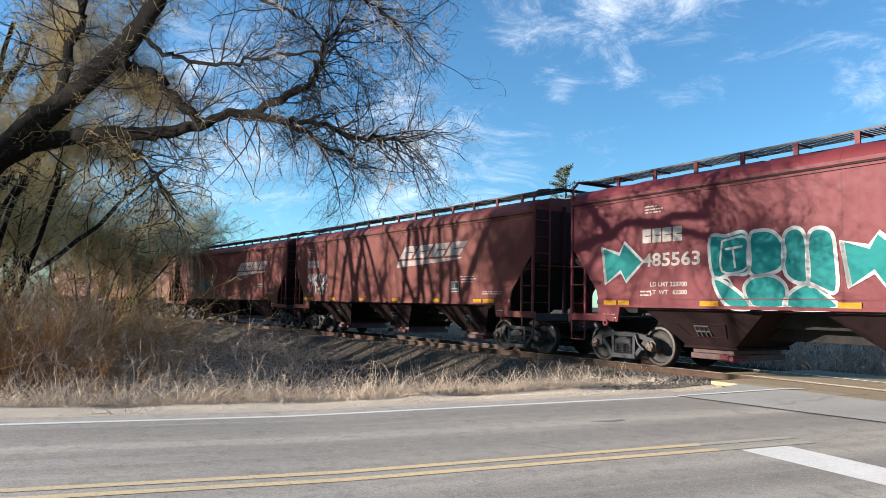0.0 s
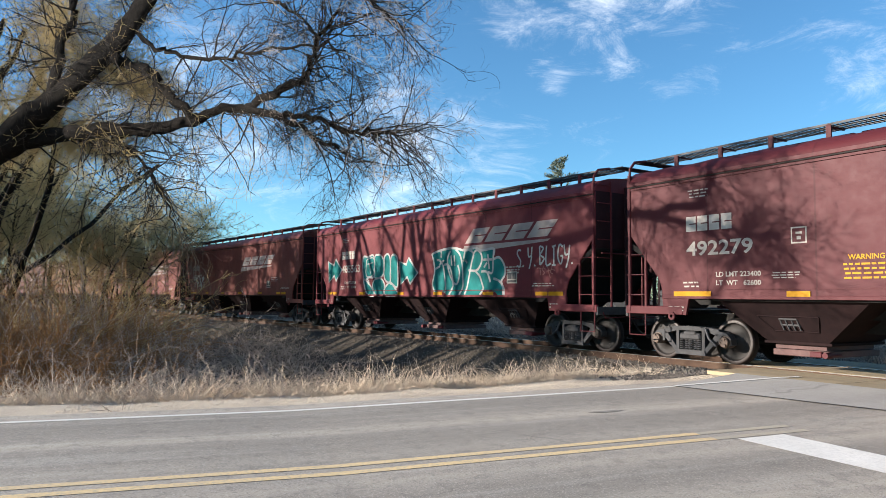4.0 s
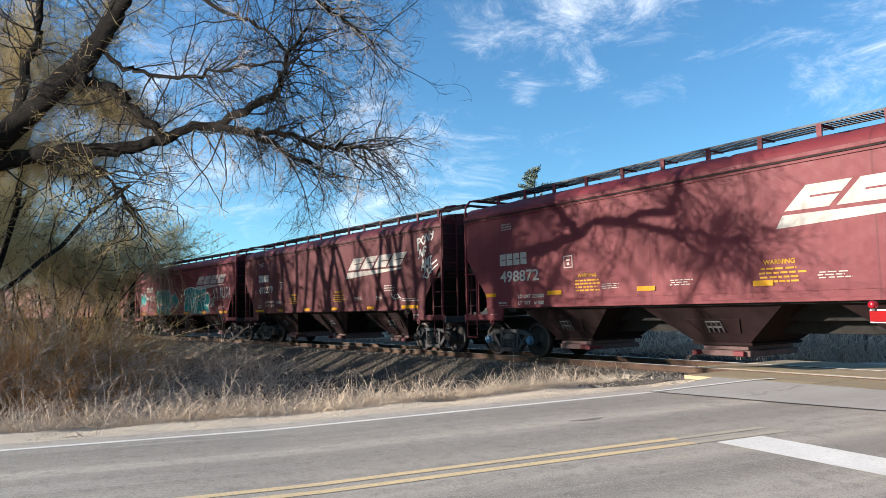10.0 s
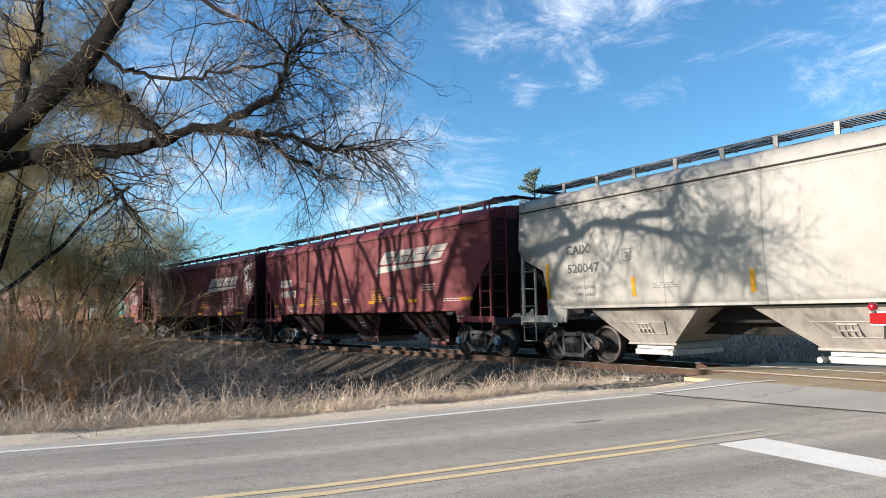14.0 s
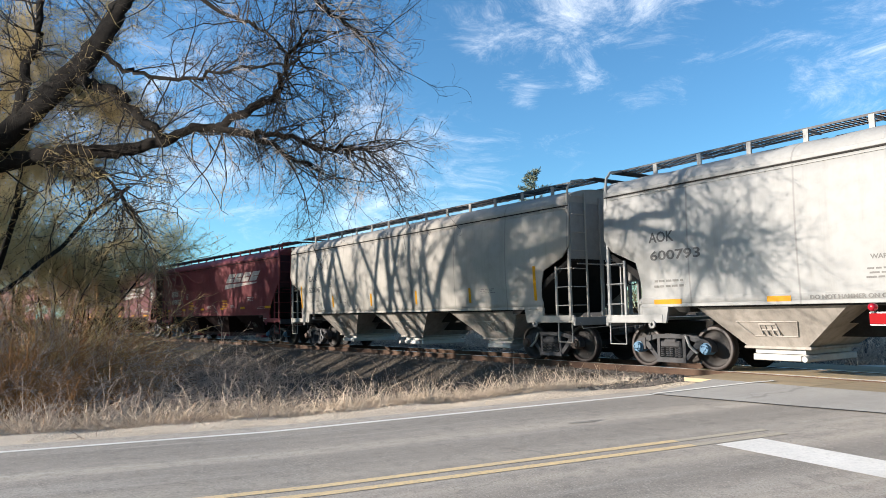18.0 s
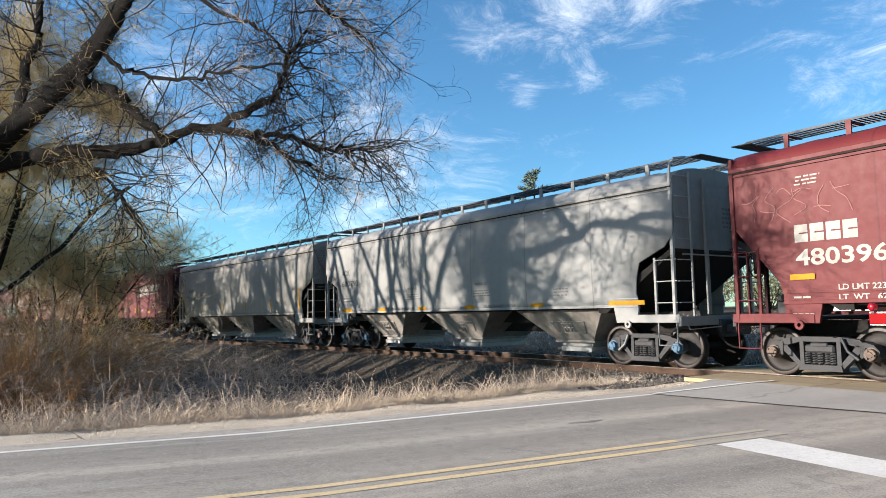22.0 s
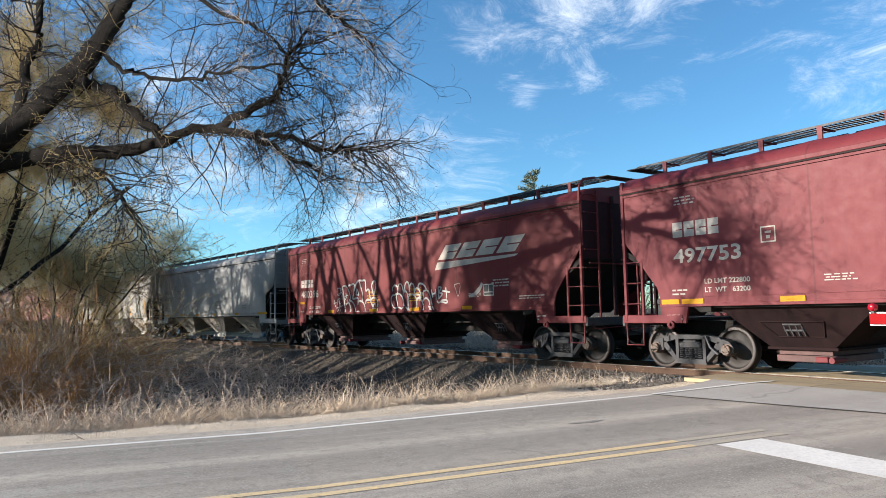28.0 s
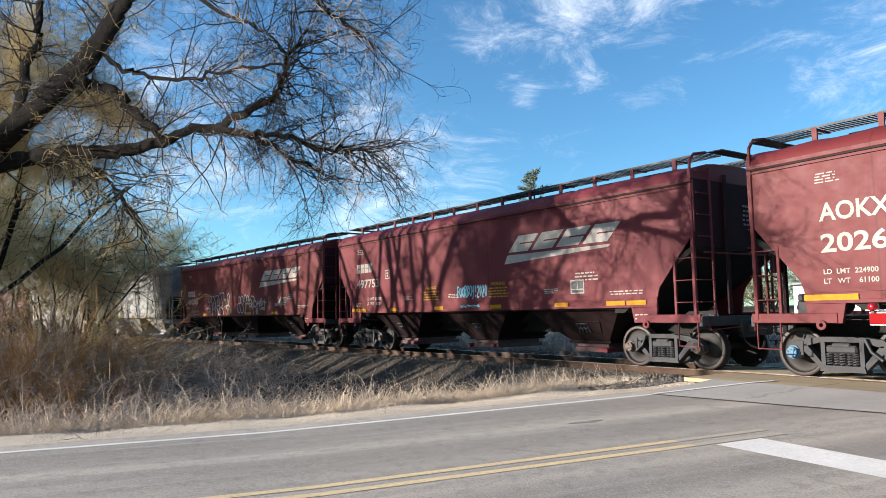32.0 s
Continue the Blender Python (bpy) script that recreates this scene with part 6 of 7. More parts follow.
sprayed(car, L, ((8.65, 1.62), (8.57, 1.80), (8.60, 1.93), (8.75, 1.95), (8.92, 1.84), (9.00, 1.66), (8.96, 1.51), (8.87, 1.47), (8.68, 1.53)), 0.055, SPRAY_WHITE)
sprayed(car, L, ((8.64, 2.07), (8.69, 2.21), (8.80, 2.28), (8.91, 2.22), (8.98, 2.05), (8.98, 1.86)), 0.055, SPRAY_WHITE)
sprayed(car, L, ((8.99, 1.96), (9.08, 2.02), (9.19, 1.99), (9.25, 1.83), (9.26, 1.60), (9.27, 1.41)), 0.055, SPRAY_WHITE)
sprayed(car, L, ((8.97, 1.61), (9.12, 1.51), (9.28, 1.40)), 0.055, SPRAY_WHITE)
sprayed(car, L, ((9.08, 2.02), (9.09, 2.21), (9.19, 2.32), (9.29, 2.29), (9.34, 2.15), (9.36, 2.00)), 0.055, SPRAY_WHITE)
sprayed(car, L, ((9.36, 2.15), (9.45, 2.26), (9.59, 2.22), (9.63, 2.10), (9.64, 1.95)), 0.055, SPRAY_WHITE)
sprayed(car, L, ((9.28, 1.83), (9.42, 1.91), (9.62, 1.88), (9.75, 1.75), (9.76, 1.52), (9.66, 1.36), (9.43, 1.35), (9.30, 1.46), (9.27, 1.65), (9.28, 1.83)), 0.055, SPRAY_WHITE)
sprayed(car, L, ((9.29, 1.91), (9.89, 1.89), (9.91, 1.80)), 0.055, SPRAY_WHITE)
sprayed(car, L, ((9.64, 1.95), (9.70, 2.07), (9.82, 2.10), (9.92, 2.02), (10.01, 1.88), (9.98, 1.80), (9.83, 1.80)), 0.055, SPRAY_WHITE)
sprayed(car, L, ((9.84, 2.05), (9.87, 2.19), (9.97, 2.24), (10.14, 2.20), (10.26, 2.11), (10.30, 2.02), (10.17, 1.99), (10.12, 1.90), (10.16, 1.82)), 0.055, SPRAY_WHITE)
sprayed(car, L, ((10.30, 2.02), (10.42, 1.97), (10.51, 1.83), (10.57, 1.66), (10.63, 1.50), (10.70, 1.36), (10.67, 1.25)), 0.055, SPRAY_WHITE)
sprayed(car, L, ((9.74, 1.72), (9.88, 1.77), (10.03, 1.71), (10.12, 1.57), (10.14, 1.44), (10.01, 1.30), (9.78, 1.26), (9.65, 1.30)), 0.055, SPRAY_WHITE)
sprayed(car, L, ((10.10, 1.68), (10.21, 1.76), (10.36, 1.75), (10.46, 1.65), (10.49, 1.47), (10.41, 1.32), (10.26, 1.27), (10.11, 1.37)), 0.055, SPRAY_WHITE)
sprayed(car, L, ((10.41, 1.53), (10.54, 1.40), (10.67, 1.25)), 0.055, SPRAY_WHITE)
sprayed(car, L, ((10.58, 2.02), (10.65, 1.77)), 0.05, SPRAY_WHITE)
sprayed(car, L, ((10.80, 2.04), (10.83, 1.71)), 0.05, SPRAY_WHITE)
sprayed(car, L, ((10.61, 1.88), (10.82, 1.91)), 0.05, SPRAY_WHITE)
sprayed(car, L, ((10.94, 2.07), (10.97, 1.73)), 0.05, SPRAY_WHITE)
sprayed(car, L, ((10.93, 2.09), (11.09, 2.06), (10.99, 1.92), (11.15, 1.87), (10.95, 1.73)), 0.05, SPRAY_WHITE)
sprayed(car, L, ((11.13, 1.97), (11.54, 1.91)), 0.05, SPRAY_WHITE)
sprayed(car, L, ((11.33, 2.06), (11.38, 1.73)), 0.05, SPRAY_WHITE)
sprayed(car, L, ((10.86, 1.67), (10.97, 1.61), (11.14, 1.68), (11.36, 1.68), (11.36, 1.60), (11.08, 1.64)), 0.05, SPRAY_WHITE)
scrawl(0.25 - L / 2, 2.3 - L / 2, 2.75, 3.5, 6, 0.015, near(2) - 0.002, SPRAY_PINK, car, 24, label="faint chalk outline lettering")
plate([(x - L / 2, z) for x, z in ((12.41, 1.79), (12.68, 1.86), (12.92, 2.03), (13.01, 2.14), (13.08, 2.10), (13.06, 2.02), (12.91, 1.85), (12.67, 1.75), (12.47, 1.74))], near(2) - 0.003, STENCIL, car, "chalk_drawing", "small cream banana drawing")
stroke(car, [(x - L / 2, z) for x, z in ((11.75, 2.12), (12.02, 2.14), (12.0, 1.9), (11.92, 1.78), (11.85, 1.92), (11.75, 2.12))], 0.02, near(2) - 0.003, FADED_STENCIL)
# tag on the next red car
car, L = TRAIN[10][0], TRAIN[10][3]
tag(car, "POORBOY!2020", 7.48 - L / 2, 8.88 - L / 2, 1.72, 2.04, 0.04, near(2) - 0.002, SPRAY_BLUE, 0.02, 7)
scrawl(7.6 - L / 2, 8.5 - L / 2, 1.42, 1.52, 6, 0.02, near(2) - 0.002, SPRAY_BLUE, car, 31)
# old graffiti far ahead
for k, x in ((2, 4.0), (3, 1.6)):
    car, L = TRAIN[k][0], TRAIN[k][3]
    scrawl(x - L / 2, x + 1.8 - L / 2, 1.6, 2.6, 4, 0.1, near(2) - 0.002, SPRAY_WHITE if k == 3 else TEAL, car, 40 + k)


# ---- plants ----
def follow(ctrl, k):
    return np.array([tuple(p) for p in smooth_line([tuple(c) for c in ctrl], k)])


def shoots(r, starts, ways, length, bend, droop, M, r0, r1):
    """Curving shoots from given starts: N polylines of M points, and their radii."""
    N = len(starts)
    d = unit(ways)
    P = np.empty((N, M, 3))
    P[:, 0] = starts
    step = (length / (M - 1))[:, None]
    for i in range(1, M):
        d = unit(d + r.normal(size=(N, 3)) * bend + np.array([0, 0, droop]))
        P[:, i] = P[:, i - 1] + d * step
    t = np.linspace(0, 1, M)[None]
    r0 = np.broadcast_to(r0, (N,))[:, None]
    return P, r0 * (1 - t) + r1 * t


def pick(r, P, R, n, lo, hi):
    """n random places along polylines, between the shares lo and hi of their length, with the direction and thickness there."""
    i, t = r.integers(0, len(P), n), r.uniform(lo, hi, n) * (P.shape[1] - 1)
    k = np.minimum(t.astype(int), P.shape[1] - 2)
    f = (t - k)[:, None]
    return P[i, k] * (1 - f) + P[i, k + 1] * f, unit(P[i, k + 1] - P[i, k]), R[i, k]


def thinned(r, P, size, most):
    """Which shoots stay where no cell of the crown holds more than about so many."""
    cell = np.floor(P.mean(1) / size).astype(int)
    _, back, count = np.unique(cell, axis=0, return_inverse=True, return_counts=True)
    return r.random(len(P)) < most / count[np.ravel(back)]


WILLOW_LIMBS = (
    # control points and radii at both ends
    (((-16.80, -0.84, 3.75), (-16.61, 0.25, 4.42), (-16.31, 1.21, 4.67), (-15.98, 2.21, 4.79), (-15.50, 3.11, 4.99), (-15.11, 3.70, 5.25), (-14.50, 4.35, 5.11), (-13.52, 4.72, 4.67), (-12.37, 5.09, 4.06)), 0.22, 0.03),
    (((-16.80, -0.84, 3.75), (-16.51, 0.23, 4.91), (-15.99, 1.15, 6.00), (-15.51, 1.80, 6.84), (-15.04, 2.18, 7.62), (-14.43, 2.53, 8.50), (-13.82, 2.71, 9.39)), 0.33, 0.1),
    (((-15.86, 1.44, 6.13), (-15.77, 1.84, 6.02), (-15.66, 2.31, 5.80), (-15.62, 2.63, 5.44), (-15.46, 3.16, 5.05)), 0.13, 0.1),
    (((-14.90, 4.05, 5.28), (-13.87, 4.49, 5.47), (-13.10, 4.69, 5.63), (-12.67, 4.70, 6.12), (-11.82, 4.80, 6.44)), 0.105, 0.025),
    (((-14.50, 4.35, 5.11), (-13.14, 4.81, 4.77), (-11.79, 5.27, 4.27), (-11.24, 5.85, 4.32)), 0.075, 0.016),
    (((-15.56, 1.80, 6.68), (-15.43, 2.42, 6.34), (-15.13, 3.13, 6.19), (-14.64, 3.91, 6.32), (-13.12, 4.58, 6.16), (-11.79, 4.95, 5.73)), 0.06, 0.016),
    (((-14.43, 2.53, 8.50), (-14.35, 3.38, 7.74), (-13.84, 4.13, 7.22), (-13.03, 4.49, 6.67), (-12.43, 4.77, 6.00)), 0.06, 0.016),
    (((-16.43, 0.82, 4.62), (-16.20, 1.72, 4.49), (-16.12, 2.25, 4.05), (-16.05, 2.63, 3.41), (-15.99, 2.93, 2.64)), 0.055, 0.012),
    (((-16.43, 0.42, 5.07), (-16.08, 0.61, 6.17), (-15.76, 0.77, 7.01), (-15.30, 0.81, 8.09)), 0.12, 0.05),
    (((-14.43, 2.53, 8.50), (-13.79, 3.89, 8.22), (-11.98, 4.60, 7.20), (-11.08, 5.08, 6.44), (-10.83, 5.60, 5.95)), 0.075, 0.016),
)


def willow():
    tree = thing("willow_tree", "large bare willow with dark limbs and fine yellowish twigs", "tree")
    g = Geo()
    base = Vector((-17.6, -2.6, float(land(-17.6, -2.6)) - 0.1))
    g.tube([tuple(p) for p in smooth_line([tuple(base), (-17.7, -2.3, 1.3), (-17.4, -1.7, 2.6), (-16.8, -0.84, 3.75)], 5)],
           [0.52 - 0.2 * i / 15 for i in range(16)], 14)
    part("trunk", g, BARK, tree, "thick dark furrowed trunk", smooth=True)
    r = np.random.default_rng(21)
    lines_, rads = [], []
    for ctrl, r0, r1 in WILLOW_LIMBS:
        P = follow(ctrl, 6)
        w = np.zeros_like(P)
        w[1:-1] = r.normal(size=(len(P) - 2, 3)) * 0.035
        P = P + w
        R = 0.92 * np.linspace(r0, r1, len(P)) * r.uniform(0.9, 1.1, len(P))
        part("limb", Geo().tube([tuple(p) for p in P], [float(x) for x in R], 10), BARK, tree, smooth=True)
        t = np.linspace(0, len(P) - 1, 25)
        lines_.append(np.stack([np.interp(t, np.arange(len(P)), P[:, k]) for k in range(3)], -1))
        rads.append(np.interp(t, np.arange(len(P)), R))
    LP, LR = np.array(lines_), np.array(rads)
    # boughs fan out mostly to the sunny, free side of the crown
    S, D, Q = pick(r, LP, LR, 250, 0.16, 1.0)
    middle = np.array([-14.6, 3.6, 5.6])
    W = unit(D * 0.4 + r.normal(size=S.shape) * 0.62 + 0.5 * unit(S - middle))
    B, BR = shoots(r, S, W, r.uniform(0.9, 2.1, len(S)), 0.17, -0.01, 10, np.minimum(Q * 0.5, 0.018), 0.004)
    S, D, Q = pick(r, B, BR, 2100, 0.08, 1.0)
    W = unit(D * 0.7 + r.normal(size=S.shape) * 0.62)
    C, CR = shoots(r, S, W, r.uniform(0.35, 1.1, len(S)), 0.25, -0.01, 8, np.minimum(Q * 0.6, 0.006), 0.0028)
    stay = thinned(np.random.default_rng(5), C, 0.6, 5.4)
    C, CR = C[stay], CR[stay]
    V, F = joined([many_tubes(B, BR, 5), many_tubes(C, CR, 4)])
    part("branchwork", quick_mesh("boughs", V, F, TWIG), TWIG, tree, "dark grey-brown boughs")["kind"] = "stuff"
    S, D, Q = pick(r, C, CR, 14000, 0.1, 1.0)
    W = unit(D * 0.8 + r.normal(size=S.shape) * 0.55)
    T, TR = shoots(r, S, W, r.uniform(0.15, 0.5, len(S)), 0.4, -0.01, 6, 0.0022, 0.0016)
    stay = thinned(np.random.default_rng(6), T, 0.6, 33)
    T, TR = T[stay], TR[stay]
    part("twig_haze", quick_mesh("twigs", *many_tubes(T, TR, 3), TWIG), TWIG, tree, "haze of fine bare twigs")["kind"] = "stuff"
    # upright and hanging yellow shoots along the old wood
    S, D, Q = pick(r, LP[[0, 1, 2, 7, 8]], LR[[0, 1, 2, 7, 8]], 1700, 0.0, 0.85)
    keep = (S[:, 1] < 3.1) & (S[:, 2] > 4.2)
    S, D, Q = S[keep], D[keep], Q[keep]
    S = S + np.array([-1.0, -0.25, 0.05]) * r.uniform(0.15, 1.3, (len(S), 1))
    W = unit(r.normal(size=S.shape) * np.array([0.7, 0.7, 0.5]) + np.array([-0.35, 0.0, 0.25]))
    Y, YR = shoots(r, S, W, r.uniform(0.35, 1.3, len(S)), 0.25, -0.02, 6, 0.005, 0.003)
    S2, D2, _ = pick(r, Y, YR, 15000, 0.15, 1.0)
    Z, ZR = shoots(r, S2, unit(D2 * 0.8 + r.normal(size=S2.shape) * 0.5), r.uniform(0.12, 0.5, len(S2)), 0.25, -0.03, 4, 0.0036, 0.0024)
    V, F = joined([many_tubes(Y, YR, 3), many_tubes(Z, ZR, 3)])
    part("shoot_haze", quick_mesh("yellow_shoots", V, F, BUDS), BUDS, tree, "yellow-olive young willow shoots")["kind"] = "stuff"
    # the fine pale fringe of the outer crown
    S, D, Q = pick(r, LP[[0, 4, 5, 9]], LR[[0, 4, 5, 9]], 90, 0.5, 1.0)
    W = unit(D * 0.5 + r.normal(size=S.shape) * 0.55 + 0.4 * unit(S - middle))
    O, OR = shoots(r, S, W, r.uniform(0.7, 1.7, len(S)), 0.3, -0.03, 8, 0.007, 0.003)
    S2, D2, _ = pick(r, O, OR, 3600, 0.15, 1.0)
    Z, ZR = shoots(r, S2, unit(D2 * 0.7 + r.normal(size=S2.shape) * 0.6), r.uniform(0.15, 0.5, len(S2)), 0.36, -0.03, 5, 0.0024, 0.0017)
    stay = thinned(np.random.default_rng(7), Z, 0.7, 26)
    Z, ZR = Z[stay], ZR[stay]
    V, F = joined([many_tubes(O, OR, 4), many_tubes(Z, ZR, 3)])
    part("outer_fringe", quick_mesh("outer_fringe", V, F, GREY_STEM), GREY_STEM, tree, "pale fringe of fine twigs")["kind"] = "stuff"
    # boughs that hang under the outer limb
    S, D, Q = pick(r, LP[[0, 3, 4]], LR[[0, 3, 4]], 70, 0.35, 1.0)
    W = unit(D * 0.3 + r.normal(size=S.shape) * 0.45 + np.array([0.2, 0.3, -0.55]))
    H, HR = shoots(r, S, W, r.uniform(0.8, 1.9, len(S)), 0.30, -0.03, 9, 0.012, 0.004)
    S2, D2, _ = pick(r, H, HR, 1000, 0.1, 1.0)
    Z, ZR = shoots(r, S2, unit(D2 * 0.7 + r.normal(size=S2.shape) * 0.55), r.uniform(0.2, 0.6, len(S2)), 0.32, -0.03, 6, 0.0028, 0.0020)
    V, F = joined([many_tubes(H, HR, 4), many_tubes(Z, ZR, 3)])
    part("drooping_spray", quick_mesh("drooping_twigs", V, F, TWIG), TWIG, tree)["kind"] = "stuff"
    # limp branches under the old limb
    S, D, Q = pick(r, LP[[0, 7]], LR[[0, 7]], 46, 0.04, 0.75)
    W = unit(r.normal(size=S.shape) * 0.5 + np.array([0.15, 0.35, -0.5]))
    H, HR = shoots(r, S, W, r.uniform(1.0, 2.4, len(S)), 0.26, -0.05, 10, 0.018, 0.005)
    S2, D2, _ = pick(r, H, HR, 520, 0.15, 1.0)
    Z, ZR = shoots(r, S2, unit(D2 * 0.7 + r.normal(size=S2.shape) * 0.55), r.uniform(0.3, 0.9, len(S2)), 0.32, -0.04, 6, 0.0045, 0.0028)
    part("hanging_branchwork", quick_mesh("hanging_branches", *many_tubes(H, HR, 4), TWIG), TWIG, tree)["kind"] = "stuff"
    part("hanging_spray", quick_mesh("hanging_shoots", *many_tubes(Z, ZR, 3), BUDS), BUDS, tree, "yellow-olive hanging shoots")["kind"] = "stuff"
    # the crown leans out over the ditch: its free side stands nearer to the road than its trunk
    eye, foot = np.array(EYE), EYE + (base - EYE) * 1.32
    for child in tree.children:
        co = np.empty(len(child.data.vertices) * 3, np.float32)
        child.data.vertices.foreach_get("co", co)
        d = co.reshape(-1, 3) - eye
        bearing = np.degrees(np.arctan2(-d[:, 0], d[:, 1]))
        lean = np.interp(bearing, (66.5, 69.0, 72.5, 75.0, 78.6, 82.0, 89.0, 94.0), (1.02, 1.0, 0.98, 1.04, 1.10, 1.17, 1.31, 1.32))
        lean = lean + 0.013 * np.clip(np.degrees(np.arctan2(d[:, 2], np.hypot(d[:, 0], d[:, 1]))) - 15, 0, 12)
        child.data.vertices.foreach_set("co", (eye + d * lean[:, None] - np.array(foot)).astype(np.float32).ravel())
        child.data.update()
    tree.matrix_basis = Matrix.Translation(foot)
    return tree


willow()


def roadside_willow(seed, high, count, thick, low=0.36, girth=0.07, stems=4, boughs=110, tip=0.3, foot=0.45, lean=0.7):
    """A willow of the row along the ditch: leaning stems, fanning boughs, a wide haze of yellowish twigs."""
    r = np.random.default_rng(seed)
    tree = thing("roadside_willow", "bare willow with a haze of yellow-olive twigs along the ditch", "tree")
    S = r.normal(size=(stems, 3)) * np.array([foot, foot, 0])
    W = unit(S * np.array([lean, lean, 0]) + r.normal(size=S.shape) * np.array([0.12, 0.12, 0]) + np.array([0, 0, 1.0]))
    A, AR = shoots(r, S, W, r.uniform(0.7, 0.95, stems) * high, 0.11, 0.0, 12, girth, girth * tip)
    for P, R in zip(A, AR):
        part("stem", Geo().tube([tuple(p) for p in P], [float(q) for q in R], 8), BARK, tree, smooth=True)
    S, D, Q = pick(r, A, AR, boughs, low, 1.0)
    W = unit(D * 0.5 + r.normal(size=S.shape) * np.array([0.8, 0.8, 0.35]) + np.array([0, 0, 0.2]))
    B, BR = shoots(r, S, W, r.uniform(1.8, 4.2, len(S)), 0.22, 0.01, 11, np.minimum(Q * 0.5, 0.036), 0.010)
    S, D, Q = pick(r, B, BR, boughs * 13, 0.1, 1.0)
    C, CR = shoots(r, S, unit(D * 0.6 + r.normal(size=S.shape) * 0.6), r.uniform(0.5, 1.6, len(S)), 0.3, -0.02, 8, np.minimum(Q * 0.6, 0.014), 0.006)
    part("branchwork", quick_mesh("roadside_boughs", *many_tubes(B, BR, 5), TWIG), TWIG, tree, "dark boughs")["kind"] = "stuff"
    S, D, Q = pick(r, C, CR, count, 0.1, 1.0)
    T, TR = shoots(r, S, unit(D * 0.7 + r.normal(size=S.shape) * 0.6), r.uniform(0.25, 0.8, len(S)), 0.35, -0.03, 4, thick, thick * 0.6)
    part("twig_haze", quick_mesh("roadside_twigs", *joined([many_tubes(C, CR, 3), many_tubes(T, TR, 3)]), BUDS), BUDS, tree, "yellow-olive twigs")["kind"] = "stuff"
    return tree


def planted(tree, x, y, rz):
    tree.matrix_basis = pose(x, y, float(land(x, y)) - 0.1, 0, 0, rz)


# unseen bare many-stemmed trees added for their shadows, then the hazy row itself
planted(roadside_willow(70, 11.0, 2400, 0.006, 0.28, 0.15, 6, 34), -22.4, -6.0, 0)
for k, (x, y) in enumerate(((-26.2, -2.6), (-28.6, -4.2), (-30.8, -2.0), (-34.0, -3.4), (-37.4, -4.6), (-41.6, -4.4), (-46.0, -3.2), (-50.6, -2.8), (-56.0, -2.2))):
    planted(roadside_willow(71 + k, 13.5, 700, 0.006, 0.5, 0.13, 8, 26, 0.55, 0.9, 0.22), x, y, 50 * k)
row = (roadside_willow(61, 11.5, 4600, 0.0115), roadside_willow(62, 17.0, 8500, 0.0115))
planted(row[0], -41.0, 0.6, 0)
planted(row[1], -47.0, 0.6, 40)
for k, x, y, rz in ((0, -44.5, 3.0, 200), (0, -49.5, 4.4, 60), (1, -56.0, 1.8, 290), (0, -55.0, 5.2, 170), (0, -62.0, 5.0, 20)):
    copy_thing(row[k], pose(x, y, float(land(x, y)) - 0.1, 0, 0, rz))


def shrub(name, label, x, y, n, high, lean, material, seed, category="shrub", spread_=0.5, twigs=6, thick=0.011, droop=-0.035, bend=0.13):
    """A many-stemmed bare shrub."""
    r = np.random.default_rng(seed)
    z = float(land(x, y)) - 0.05
    S = np.stack([r.normal(0, spread_ * 0.5, n), r.normal(0, spread_ * 0.5, n), np.zeros(n)], -1)
    W = unit(S * np.array([1.1, 1.1, 0]) + r.normal(size=S.shape) * np.array([0.3, 0.3, 0.05]) + np.array([lean[0], lean[1], 1.0]))
    A, AR = shoots(r, S, W, r.uniform(0.4, 1.0, n) * high, bend, droop, 9, thick, 0.004)
    s2, d2, _ = pick(r, A, AR, n * twigs, 0.25, 1.0)
    B, BR = shoots(r, s2, unit(d2 + r.normal(size=s2.shape) * 0.5), r.uniform(0.15, 0.5, len(s2)) * high * 0.6, 0.25, -0.02, 5, 0.0055, 0.0035)
    bush = thing(name, label, category, pose(x, y, z))
    stems = part("stem_thicket", quick_mesh(name + "_stems", *many_tubes(A, AR, 4), material), material, bush)
    fine = part("twig_haze", quick_mesh(name + "_twigs", *many_tubes(B, BR, 3), material), material, bush)
    stems["kind"] = fine["kind"] = "stuff"
    return bush


r = random.Random(8)
for k, (x, y, h) in enumerate(((-17.4, 0.9, 2.1), (-18.8, 1.5, 2.5), (-19.8, 0.7, 2.8), (-21.2, 1.8, 3.0), (-23.5, 2.6, 3.2), (-27.0, 3.6, 3.4))):
    shrub("willow_shrub", "orange-brown bare willow shrub in the roadside ditch", x, y, 70, h, (0.1, 0.15), (ORANGE_STEM, GREY_STEM)[k % 3 == 1], 50 + k, spread_=1.5, twigs=10, bend=0.34, droop=-0.06)
for k, (x, y, h) in enumerate(((-20.0, -0.2, 3.6), (-22.0, 0.6, 4.2), (-24.0, 1.0, 4.6), (-26.0, 2.2, 4.8), (-28.5, 0.8, 5.0), (-30.5, 3.4, 5.0), (-25.0, -0.4, 4.8))):
    shrub("willow_shrub", "tall tangled willow brush under the roadside trees", x, y, 90, h, (0.05, 0.1), (ORANGE_STEM, GREY_STEM, BUDS)[k % 3], 150 + k, spread_=1.5, twigs=9, thick=0.013, bend=0.22, droop=-0.05)
